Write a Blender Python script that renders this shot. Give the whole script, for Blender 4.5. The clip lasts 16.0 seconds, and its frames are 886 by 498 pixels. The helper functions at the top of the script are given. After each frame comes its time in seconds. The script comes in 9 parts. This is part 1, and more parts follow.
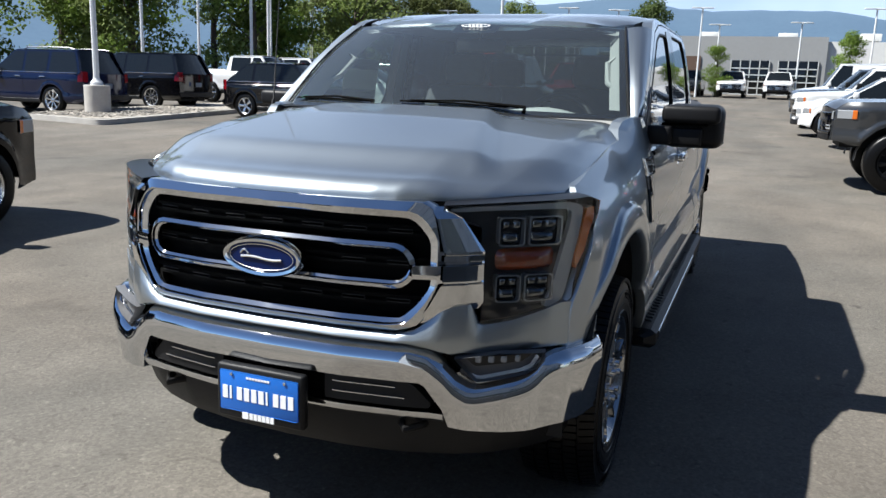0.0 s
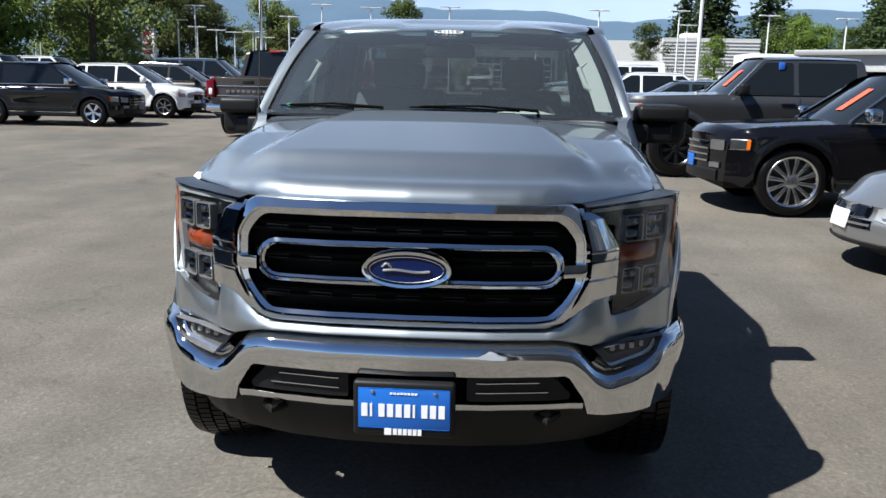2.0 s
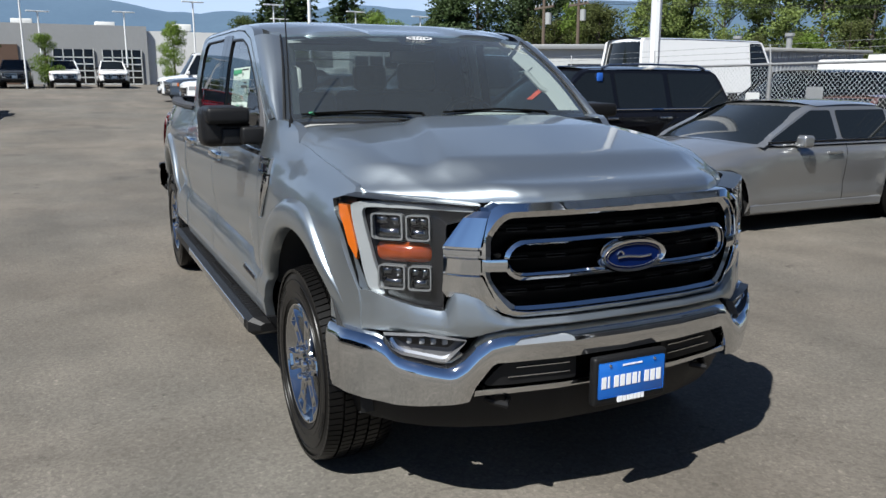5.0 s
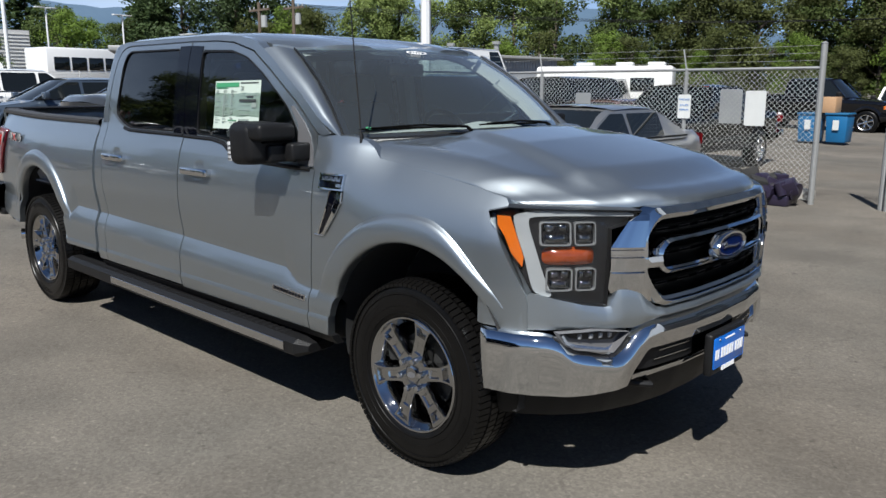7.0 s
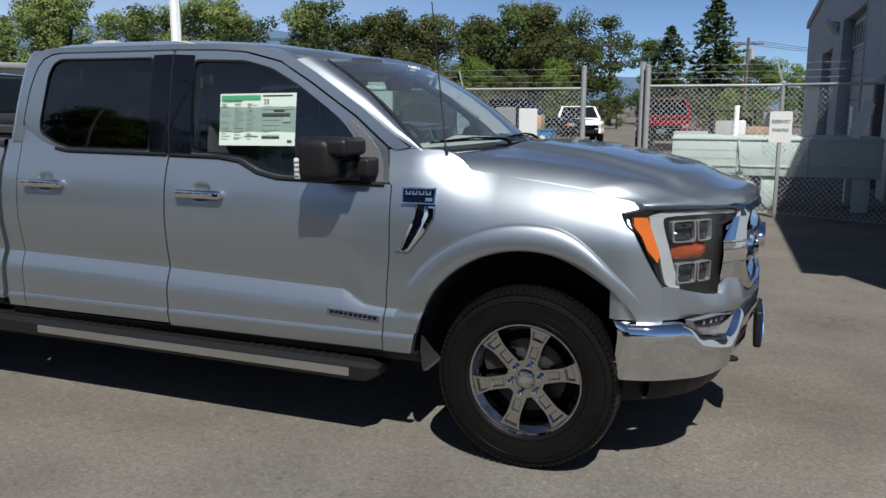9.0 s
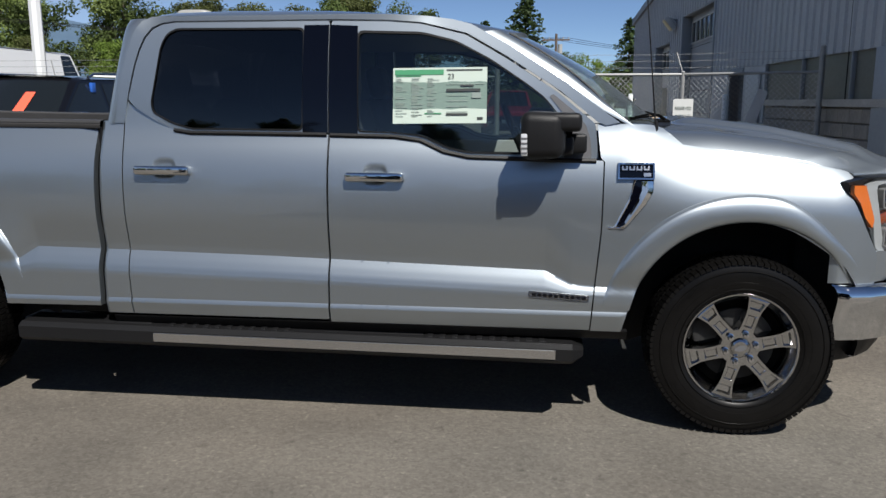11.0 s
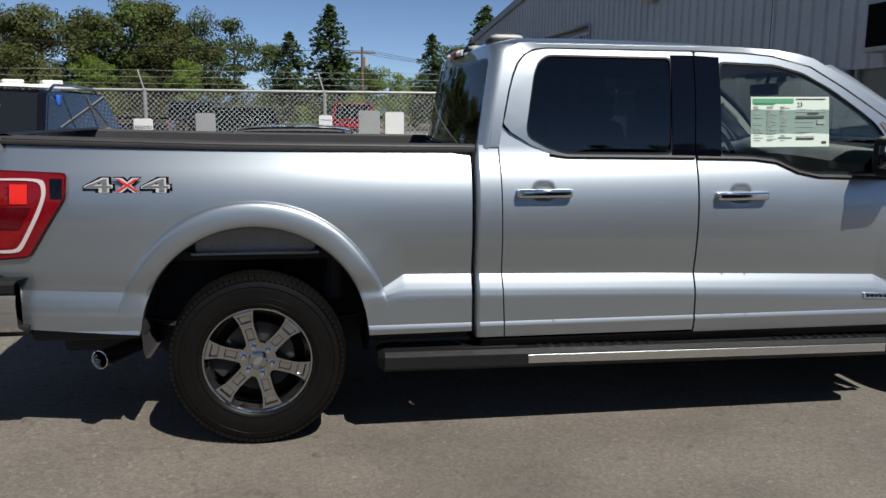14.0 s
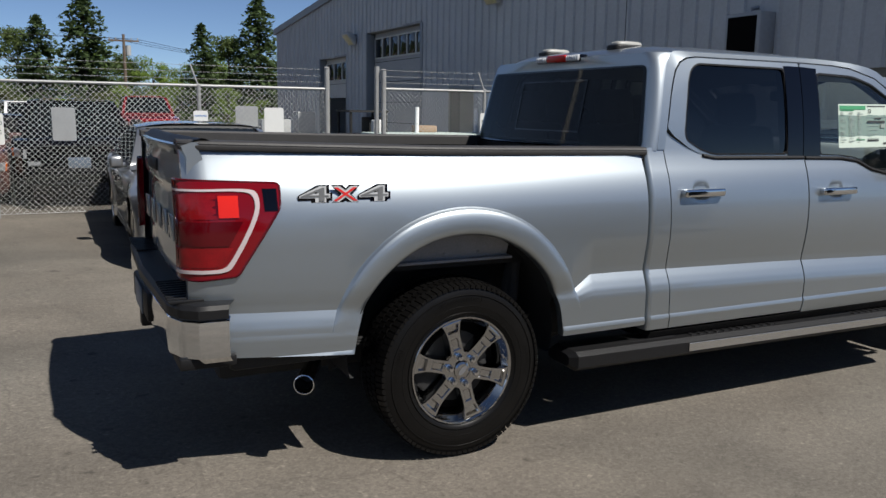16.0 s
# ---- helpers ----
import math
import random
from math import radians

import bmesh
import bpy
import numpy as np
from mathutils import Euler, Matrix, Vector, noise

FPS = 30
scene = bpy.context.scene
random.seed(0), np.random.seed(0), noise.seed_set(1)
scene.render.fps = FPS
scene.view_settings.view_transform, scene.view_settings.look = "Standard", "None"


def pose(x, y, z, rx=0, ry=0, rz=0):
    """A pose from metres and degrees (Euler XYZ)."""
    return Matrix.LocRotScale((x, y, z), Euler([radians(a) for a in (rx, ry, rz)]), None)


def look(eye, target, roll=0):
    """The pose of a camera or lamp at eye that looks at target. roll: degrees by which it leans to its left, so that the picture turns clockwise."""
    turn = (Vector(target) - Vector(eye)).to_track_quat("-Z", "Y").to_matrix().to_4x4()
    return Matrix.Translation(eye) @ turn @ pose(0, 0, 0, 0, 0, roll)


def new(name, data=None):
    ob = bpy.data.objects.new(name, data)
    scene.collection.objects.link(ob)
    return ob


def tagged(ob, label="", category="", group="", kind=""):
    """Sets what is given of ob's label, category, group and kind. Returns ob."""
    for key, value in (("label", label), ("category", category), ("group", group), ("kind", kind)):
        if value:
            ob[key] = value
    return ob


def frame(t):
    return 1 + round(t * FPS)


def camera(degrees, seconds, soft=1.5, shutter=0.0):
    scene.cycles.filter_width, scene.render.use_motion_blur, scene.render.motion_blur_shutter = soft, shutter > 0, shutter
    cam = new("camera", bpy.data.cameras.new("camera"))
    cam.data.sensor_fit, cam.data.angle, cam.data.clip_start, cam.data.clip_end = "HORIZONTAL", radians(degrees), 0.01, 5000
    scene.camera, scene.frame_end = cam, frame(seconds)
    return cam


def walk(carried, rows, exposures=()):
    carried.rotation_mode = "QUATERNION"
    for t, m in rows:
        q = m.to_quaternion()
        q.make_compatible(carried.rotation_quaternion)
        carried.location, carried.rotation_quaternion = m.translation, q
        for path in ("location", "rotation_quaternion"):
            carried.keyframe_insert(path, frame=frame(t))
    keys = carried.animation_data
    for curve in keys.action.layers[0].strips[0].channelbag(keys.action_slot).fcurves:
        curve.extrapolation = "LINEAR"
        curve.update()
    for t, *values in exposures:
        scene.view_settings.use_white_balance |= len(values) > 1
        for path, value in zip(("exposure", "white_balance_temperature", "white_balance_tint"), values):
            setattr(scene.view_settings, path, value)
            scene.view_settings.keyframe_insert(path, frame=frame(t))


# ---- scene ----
cam = camera(58.2, 16.0)
PATH = [
    (0, (2.938, 1.377, 1.492), (1.114, 0.66, 1.091), 1.9),
    (0.5, (3.089, 1.111, 1.499), (1.208, 0.561, 1.098), 1.9),
    (1, (3.179, 0.836, 1.507), (1.26, 0.436, 1.109), 1.6),
    (1.5, (3.242, 0.56, 1.502), (1.3, 0.288, 1.107), 1.3),
    (2, (3.279, 0.26, 1.504), (1.322, 0.134, 1.11), 1.1),
    (2.5, (3.311, -0.035, 1.5), (1.35, -0.014, 1.107), 0.9),
    (3, (3.328, -0.342, 1.502), (1.376, -0.154, 1.109), 0.7),
    (3.5, (3.319, -0.675, 1.502), (1.391, -0.319, 1.109), 0.5),
    (4, (3.287, -1.035, 1.512), (1.398, -0.511, 1.117), 0.3),
    (6.5, (2.561, -2.835, 1.589), (1.08, -1.553, 1.184), -0.0),
    (7, (2.304, -3.169, 1.6), (0.954, -1.748, 1.204), -0.0),
    (7.5, (1.982, -3.471, 1.606), (0.777, -1.919, 1.231), -0.1),
    (8, (1.631, -3.733, 1.603), (0.597, -2.06, 1.244), -0.0),
    (10.5, (-0.471, -4.458, 1.499), (-0.789, -2.517, 1.138), 0.0),
    (11, (-0.909, -4.473, 1.488), (-1.143, -2.521, 1.124), -0.0),
    (11.5, (-1.357, -4.533, 1.507), (-1.496, -2.571, 1.145), -0.0),
    (12, (-1.815, -4.609, 1.537), (-1.855, -2.643, 1.175), 0.1),
    (12.5, (-2.27, -4.623, 1.551), (-2.241, -2.654, 1.197), 0.1),
    (13, (-2.749, -4.622, 1.547), (-2.655, -2.654, 1.2), 0.2),
    (13.5, (-3.224, -4.62, 1.552), (-3.04, -2.658, 1.212), 0.3),
    (14, (-3.692, -4.582, 1.543), (-3.386, -2.635, 1.208), 0.4),
    (14.5, (-4.175, -4.48, 1.546), (-3.726, -2.56, 1.211), 0.5),
    (15, (-4.673, -4.352, 1.557), (-4.071, -2.475, 1.216), 0.6),
    (15.5, (-5.158, -4.196, 1.56), (-4.422, -2.367, 1.218), 0.8),
    (16, (-5.596, -3.992, 1.565), (-4.726, -2.224, 1.222), 0.9),
]
walk(cam, [(t, look(e, g, r)) for t, e, g, r in PATH], exposures=[(0, 1.14, 6150, 8), (4, 0.92, 6150, 8), (8, 0.66, 6200, 9), (12, 0.60, 6400, 10), (16, 0.56, 6450, 10)])

# ---- daylight ----
SUN_DIR = Vector((0.37, -0.675, 1.0)).normalized()      # towards the sun
world = bpy.data.worlds.new("world")
scene.world = world
world.use_nodes = True
wn = world.node_tree
sky = wn.nodes.new("ShaderNodeTexSky")
sky.sky_type = "NISHITA"
sky.sun_disc = False
sky.sun_elevation = math.asin(SUN_DIR.z)
sky.sun_rotation = math.atan2(SUN_DIR.x, SUN_DIR.y)
sky.air_density, sky.dust_density, sky.ozone_density = 0.65, 0.35, 3.4
sky.altitude = 2000
wn.nodes["Background"].inputs[1].default_value = 0.061
# thin bright haze over the mountains in the west
geo, sep_w, hz = wn.nodes.new("ShaderNodeTexCoord"), wn.nodes.new("ShaderNodeSeparateXYZ"), wn.nodes.new("ShaderNodeMix")
wn.links.new(geo.outputs["Generated"], sep_w.inputs[0])


def world_ramp(src, a, b):
    n = wn.nodes.new("ShaderNodeMapRange")
    n.interpolation_type = "SMOOTHSTEP"
    n.inputs["From Min"].default_value, n.inputs["From Max"].default_value = a, b
    wn.links.new(src, n.inputs["Value"])
    return n.outputs[0]


def world_mul(a, b):
    n = wn.nodes.new("ShaderNodeMath")
    n.operation = "MULTIPLY"
    wn.links.new(a, n.inputs[0])
    if isinstance(b, float):
        n.inputs[1].default_value = b
    else:
        wn.links.new(b, n.inputs[1])
    return n.outputs[0]


veil = wn.nodes.new("ShaderNodeTexNoise")
veil.inputs["Scale"].default_value, veil.inputs["Detail"].default_value = 2.2, 5
wn.links.new(geo.outputs["Generated"], veil.inputs["Vector"])
west = world_mul(world_ramp(sep_w.outputs["X"], -.15, -.95), world_ramp(sep_w.outputs["Z"], .85, .05))
hz.data_type = "RGBA"
hz.inputs["B"].default_value = (6.6, 7.9, 9.9, 1)
wn.links.new(world_mul(world_mul(west, world_ramp(veil.outputs["Fac"], .25, .65)), .85), hz.inputs["Factor"])
wn.links.new(sky.outputs[0], hz.inputs["A"])
wn.links.new(hz.outputs["Result"], wn.nodes["Background"].inputs[0])
sun = new("sun", bpy.data.lights.new("sun", "SUN"))
sun.data.energy, sun.data.angle, sun.data.color = 5.0, radians(0.55), (1.0, 0.955, 0.885)
sun.matrix_world = look(SUN_DIR * 50, (0, 0, 0))
scene.view_settings.exposure = 0.35

# ---- materials ----


def mat(name, base, rough=0.5, metal=0.0, coat=0.0, vary=0.0, scale=4.0, bump=0.0, bump_scale=200.0, emit=0.0, spec=0.5, coat_ior=1.5):
    """A surface with colour variation at two scales and a fine relief."""
    m = bpy.data.materials.new(name)
    m.use_nodes = True
    nt = m.node_tree
    b = nt.nodes["Principled BSDF"]
    b.inputs["Base Color"].default_value = (*base, 1)
    b.inputs["Roughness"].default_value = rough
    b.inputs["Metallic"].default_value = metal
    b.inputs["Coat Weight"].default_value = coat
    b.inputs["Coat Roughness"].default_value = 0.03
    b.inputs["Coat IOR"].default_value = coat_ior
    b.inputs["Specular IOR Level"].default_value = spec
    if emit:
        b.inputs["Emission Color"].default_value = (*base, 1)
        b.inputs["Emission Strength"].default_value = emit
    if vary or bump:
        tc = nt.nodes.new("ShaderNodeTexCoord")
    if vary:
        n1, n2 = nt.nodes.new("ShaderNodeTexNoise"), nt.nodes.new("ShaderNodeTexNoise")
        n1.inputs["Scale"].default_value, n1.inputs["Detail"].default_value = scale, 4
        n2.inputs["Scale"].default_value, n2.inputs["Detail"].default_value = scale * 14, 3
        nt.links.new(tc.outputs["Object"], n1.inputs["Vector"])
        nt.links.new(tc.outputs["Object"], n2.inputs["Vector"])
        add = nt.nodes.new("ShaderNodeMath")
        add.operation = "ADD"
        nt.links.new(n1.outputs["Fac"], add.inputs[0])
        nt.links.new(n2.outputs["Fac"], add.inputs[1])
        ramp = nt.nodes.new("ShaderNodeMapRange")
        ramp.inputs["From Min"].default_value, ramp.inputs["From Max"].default_value = 0.6, 1.4
        ramp.inputs["To Min"].default_value, ramp.inputs["To Max"].default_value = 1 - vary, 1 + vary
        nt.links.new(add.outputs[0], ramp.inputs["Value"])
        mul = nt.nodes.new("ShaderNodeVectorMath")
        mul.operation = "SCALE"
        mul.inputs[0].default_value = base
        nt.links.new(ramp.outputs[0], mul.inputs["Scale"])
        nt.links.new(mul.outputs[0], b.inputs["Base Color"])
    if bump:
        nb = nt.nodes.new("ShaderNodeTexNoise")
        nb.inputs["Scale"].default_value, nb.inputs["Detail"].default_value = bump_scale, 3
        nt.links.new(tc.outputs["Object"], nb.inputs["Vector"])
        bp = nt.nodes.new("ShaderNodeBump")
        bp.inputs["Strength"].default_value, bp.inputs["Distance"].default_value = bump, 0.002
        nt.links.new(nb.outputs["Fac"], bp.inputs["Height"])
        nt.links.new(bp.outputs["Normal"], b.inputs["Normal"])
    return m


def glass(name, tint, gloss=1.0, f0=0.045, glare=0.0):
    """Thin tinted glass: clear through, shining by the Fresnel law; glare mixes in a painted veil of light."""
    m = bpy.data.materials.new(name)
    m.use_nodes = True
    nt = m.node_tree
    nt.nodes.remove(nt.nodes["Principled BSDF"])
    out = nt.nodes["Material Output"]
    tr, gl, mix, lw, pw, fr = (nt.nodes.new("ShaderNode" + k) for k in ("BsdfTransparent", "BsdfGlossy", "MixShader", "LayerWeight", "Math", "MapRange"))
    tr.inputs[0].default_value = (*tint, 1)
    gl.inputs["Color"].default_value = (gloss, gloss, gloss, 1)
    gl.inputs["Roughness"].default_value = 0.02
    lw.inputs["Blend"].default_value = 0.5
    pw.operation = "POWER"
    pw.inputs[1].default_value = 4.5
    fr.inputs["To Min"].default_value, fr.inputs["To Max"].default_value = f0, 1.0
    nt.links.new(lw.outputs["Facing"], pw.inputs[0])
    nt.links.new(pw.outputs[0], fr.inputs["Value"])
    nt.links.new(fr.outputs[0], mix.inputs[0])
    nt.links.new(tr.outputs[0], mix.inputs[1])
    nt.links.new(gl.outputs[0], mix.inputs[2])
    nt.links.new(mix.outputs[0], out.inputs["Surface"])
    if glare:
        # pale diffuse veil stands in for light mirrored in the pane
        film, over = nt.nodes.new("ShaderNodeBsdfDiffuse"), nt.nodes.new("ShaderNodeMixShader")
        film.inputs[0].default_value = (.55, .60, .58, 1)
        over.inputs[0].default_value = glare
        nt.links.new(mix.outputs[0], over.inputs[1])
        nt.links.new(film.outputs[0], over.inputs[2])
        nt.links.new(over.outputs[0], out.inputs["Surface"])
    return m


def paint(name, base, metal=0.0, rough=0.35):
    return mat(name, base, rough, metal, coat=1.0, bump=0.02, bump_scale=900)


def flake_paint(name, base, fine, broad, share_broad):
    """Metallic paint: flakes that shine in a narrow and a broad lobe under a clear coat."""
    m = mat(name, base, fine, 0.96, coat=1.0, coat_ior=1.5)
    nt = m.node_tree
    a = nt.nodes["Principled BSDF"]
    b = nt.nodes.new("ShaderNodeBsdfPrincipled")
    for k, v in (("Roughness", broad), ("Metallic", 0.96), ("Coat Weight", 1.0), ("Coat Roughness", 0.03), ("Coat IOR", 1.5)):
        b.inputs[k].default_value = v
    b.inputs["Base Color"].default_value = (*base, 1)
    mx = nt.nodes.new("ShaderNodeMixShader")
    mx.inputs[0].default_value = share_broad
    nt.links.new(a.outputs[0], mx.inputs[1])
    nt.links.new(b.outputs[0], mx.inputs[2])
    nt.links.new(mx.outputs[0], nt.nodes["Material Output"].inputs["Surface"])
    return m


M_SILVER = flake_paint("silver metallic paint", (0.350, 0.387, 0.414), 0.385, 0.60, 0.10)
M_CHROME = mat("chrome", (0.66, 0.67, 0.68), 0.045, 1.0)
M_CHROME_R = mat("wheel chrome", (0.44, 0.44, 0.44), 0.05, 1.0, bump=1.0, bump_scale=26)
M_BRIGHT = mat("bright metal", (0.62, 0.62, 0.62), 0.25, 1.0)
M_RAIL = mat("weathered black rail plastic", (0.030, 0.029, 0.029), 0.55, vary=0.2, scale=10, bump=0.2, bump_scale=700)
M_OLDPLATE = mat("dull number plate", (0.10, 0.13, 0.17), 0.45)
M_BLACK = mat("black grained plastic", (0.007, 0.007, 0.0075), 0.48, bump=0.2, bump_scale=700, spec=0.25)
M_GBLACK = mat("gloss black", (0.0015, 0.0018, 0.004), 0.04, spec=0.35)
# also painted in where gaps and openings hold only shade
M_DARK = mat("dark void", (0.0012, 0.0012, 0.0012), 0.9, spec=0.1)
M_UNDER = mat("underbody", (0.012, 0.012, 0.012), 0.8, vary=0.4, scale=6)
M_POD = mat("sun-faded grey pod", (0.26, 0.26, 0.245), 0.45)
M_TRIM = mat("grey trim", (0.10, 0.10, 0.105), 0.45, bump=0.2, bump_scale=600)
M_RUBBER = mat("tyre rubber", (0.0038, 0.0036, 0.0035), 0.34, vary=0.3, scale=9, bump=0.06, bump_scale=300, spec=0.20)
M_INNER = mat("dusty inner panel", (0.20, 0.20, 0.205), 0.6, vary=0.2, scale=9)
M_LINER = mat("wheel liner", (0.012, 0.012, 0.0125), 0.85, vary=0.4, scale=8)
# the windscreen carries a painted veil of reflected light
M_WSCREEN = glass("windscreen glass", (0.74, 0.88, 0.85), f0=0.14, glare=0.035)
M_FGLASS = glass("front door glass", (0.40, 0.47, 0.46), f0=0.06)
M_PGLASS = glass("privacy glass", (0.03, 0.035, 0.045), f0=0.05)
M_RGLASS = glass("rear window glass", (0.16, 0.175, 0.18), gloss=0.45, f0=0.045)
M_LENS = glass("lamp lens", (0.90, 0.92, 0.93))
M_CARGLASS = mat("car glass", (0.008, 0.010, 0.011), 0.03)
M_RED = mat("red lamp plastic", (0.125, 0.002, 0.005), 0.06, spec=0.4)
M_DRED = mat("deep red lamp plastic", (0.060, 0.001, 0.003), 0.08, spec=0.4)
M_BRED = mat("bright red reflector", (0.50, 0.014, 0.008), 0.2, spec=0.4)
M_BRED2 = mat("clear red lamp cell", (0.15, 0.003, 0.005), 0.10, spec=0.4, vary=0.35, scale=18)
M_TBAND = mat("rose light band", (0.40, 0.33, 0.335), 0.25, coat=0.4)
M_AMBER = mat("amber lamp plastic", (0.52, 0.115, 0.010), 0.16, coat=0.6)
M_LAMPG = mat("frosted lamp band", (0.25, 0.26, 0.27), 0.25, coat=0.5)
M_DAMBER = mat("dark amber lamp plastic", (0.20, 0.034, 0.006), 0.14, coat=0.6, vary=0.45, scale=22)
M_CLEAR = mat("clear lamp ribs", (0.45, 0.46, 0.47), 0.25, coat=0.6)
M_LAMPW = mat("white lamp band", (0.74, 0.75, 0.76), 0.3, coat=0.6)
M_LAMPD = mat("dark lamp housing", (0.006, 0.006, 0.007), 0.3)
M_BLUE = mat("blue enamel", (0.003, 0.010, 0.060), 0.12, spec=0.25)
M_PLATE = mat("blue plate", (0.008, 0.115, 0.47), 0.35, coat=0.4)
M_DECAL = mat("grey decal film", (0.17, 0.175, 0.18), 0.35, 0.3, vary=0.2, scale=20)
M_DECALW = mat("pale decal edge", (0.40, 0.41, 0.42), 0.4)
M_WHITE = mat("white print", (0.78, 0.78, 0.78), 0.5)
M_SEAT = mat("grey seat fabric", (0.045, 0.046, 0.05), 0.9, vary=0.25, scale=30, bump=0.4, bump_scale=400)
M_DASH = mat("dashboard plastic", (0.30, 0.305, 0.30), 0.6, bump=0.3, bump_scale=400)
M_PILLAR = mat("pale pillar trim", (0.20, 0.20, 0.195), 0.6, bump=0.2, bump_scale=500)
M_PAPER = mat("window sticker paper", (0.43, 0.50, 0.44), 0.6)
M_PGREEN = mat("sticker green", (0.04, 0.22, 0.10), 0.6)
M_PGREY = mat("sticker print", (0.20, 0.24, 0.22), 0.6)
M_PDARK = mat("sticker black", (0.03, 0.035, 0.035), 0.6)
M_CRED = mat("badge red", (0.55, 0.02, 0.02), 0.3, coat=0.6)

# ---- mesh helpers ----


def part(name, bm, material, parent, label="", smooth=35, sharp=None):
    """Links a bmesh as one mesh object under a thing or a part; sharp picks edges that stay hard."""
    bmesh.ops.recalc_face_normals(bm, faces=bm.faces)
    lim = radians(smooth)
    for f in bm.faces:
        f.smooth = True
    for e in bm.edges:
        e.smooth = len(e.link_faces) == 2 and e.calc_face_angle(0) < lim and not (sharp and sharp(e))
    me = bpy.data.meshes.new(name)
    bm.to_mesh(me)
    bm.free()
    me.materials.append(material)
    ob = new(name, me)
    ob.parent = parent
    if label:
        tagged(ob, label)
    return ob


def share(name, source, parent, m):
    """A part that shares another part's mesh, at the pose m under its parent."""
    ob = new(name, source.data)
    ob.parent = parent
    ob.matrix_basis = m
    return ob


def thing(name, label, category, group="", kind="", at=None):
    ob = new(name)
    ob.empty_display_size = 0.2
    if at is not None:
        ob.matrix_basis = at
    return tagged(ob, label, category, group, kind)


def solo(name, bm, material, label, category, group="", kind="", smooth=35):
    """A top-level thing of one mesh."""
    return tagged(part(name, bm, material, None, "", smooth), label, category, group, kind)


def box(bm, x0, x1, y0, y1, z0, z1, bevel=0.0, m=None, seg=2):
    (x0, x1), (y0, y1), (z0, z1) = sorted((x0, x1)), sorted((y0, y1)), sorted((z0, z1))
    r = bmesh.ops.create_cube(bm, size=1)
    vs = r["verts"]
    for v in vs:
        v.co = Vector((x0 + (v.co.x + .5) * (x1 - x0), y0 + (v.co.y + .5) * (y1 - y0), z0 + (v.co.z + .5) * (z1 - z0)))
    if bevel:
        es = list({e for v in vs for e in v.link_edges})
        g = bmesh.ops.bevel(bm, geom=es, offset=bevel, segments=seg, profile=0.5, affect="EDGES")
        vs = list({v for f in g["faces"] for v in f.verts} | {v for v in vs if v.is_valid})
    if m is not None:
        for v in vs:
            v.co = m @ v.co
    return vs


def surf(bm, f, us, vs):
    """A sheet over two lists of parameters."""
    rows = [[bm.verts.new(f(u, v)) for v in vs] for u in us]
    for a, b in zip(rows, rows[1:]):
        for i in range(len(vs) - 1):
            bm.faces.new((a[i], a[i + 1], b[i + 1], b[i]))
    return rows


def weld(bm, d=0.0004):
    bmesh.ops.remove_doubles(bm, verts=bm.verts, dist=d)
    bmesh.ops.dissolve_degenerate(bm, edges=bm.edges, dist=d)


def rim(bm, move):
    """Turns the open border of a sheet inwards; move gives the new place of a border vertex."""
    es = [e for e in bm.edges if len(e.link_faces) == 1]
    r = bmesh.ops.extrude_edge_only(bm, edges=es)
    for v in r["geom"]:
        if isinstance(v, bmesh.types.BMVert):
            v.co = move(v.co.copy())


def lin(a, b, n):
    return [a + (b - a) * i / (n - 1) for i in range(n)]


def interp(x, pts):
    if x <= pts[0][0]:
        return pts[0][1]
    for (a, p), (b, q) in zip(pts, pts[1:]):
        if x <= b:
            return p + (q - p) * (x - a) / (b - a)
    return pts[-1][1]


def smooth01(x):
    x = min(1, max(0, x))
    return x * x * (3 - 2 * x)


def rounded(pts, r, n=4):
    """A closed outline with its corners rounded by r."""
    out = []
    k = len(pts)
    for i in range(k):
        p, a, b = Vector(pts[i]), Vector(pts[i - 1]), Vector(pts[(i + 1) % k])
        rr = min(r, (a - p).length * .45, (b - p).length * .45)
        s, e = p + (a - p).normalized() * rr, p + (b - p).normalized() * rr
        for j in range(n + 1):
            t = j / n
            out.append(tuple(s * (1 - t) ** 2 + p * 2 * t * (1 - t) + e * t * t))
    return out


def dense(pts, step=0.05):
    out = []
    k = len(pts)
    for i in range(k):
        a, b = Vector(pts[i]), Vector(pts[(i + 1) % k])
        n = max(1, int((b - a).length / step))
        out += [tuple(a.lerp(b, j / n)) for j in range(n)]
    return out


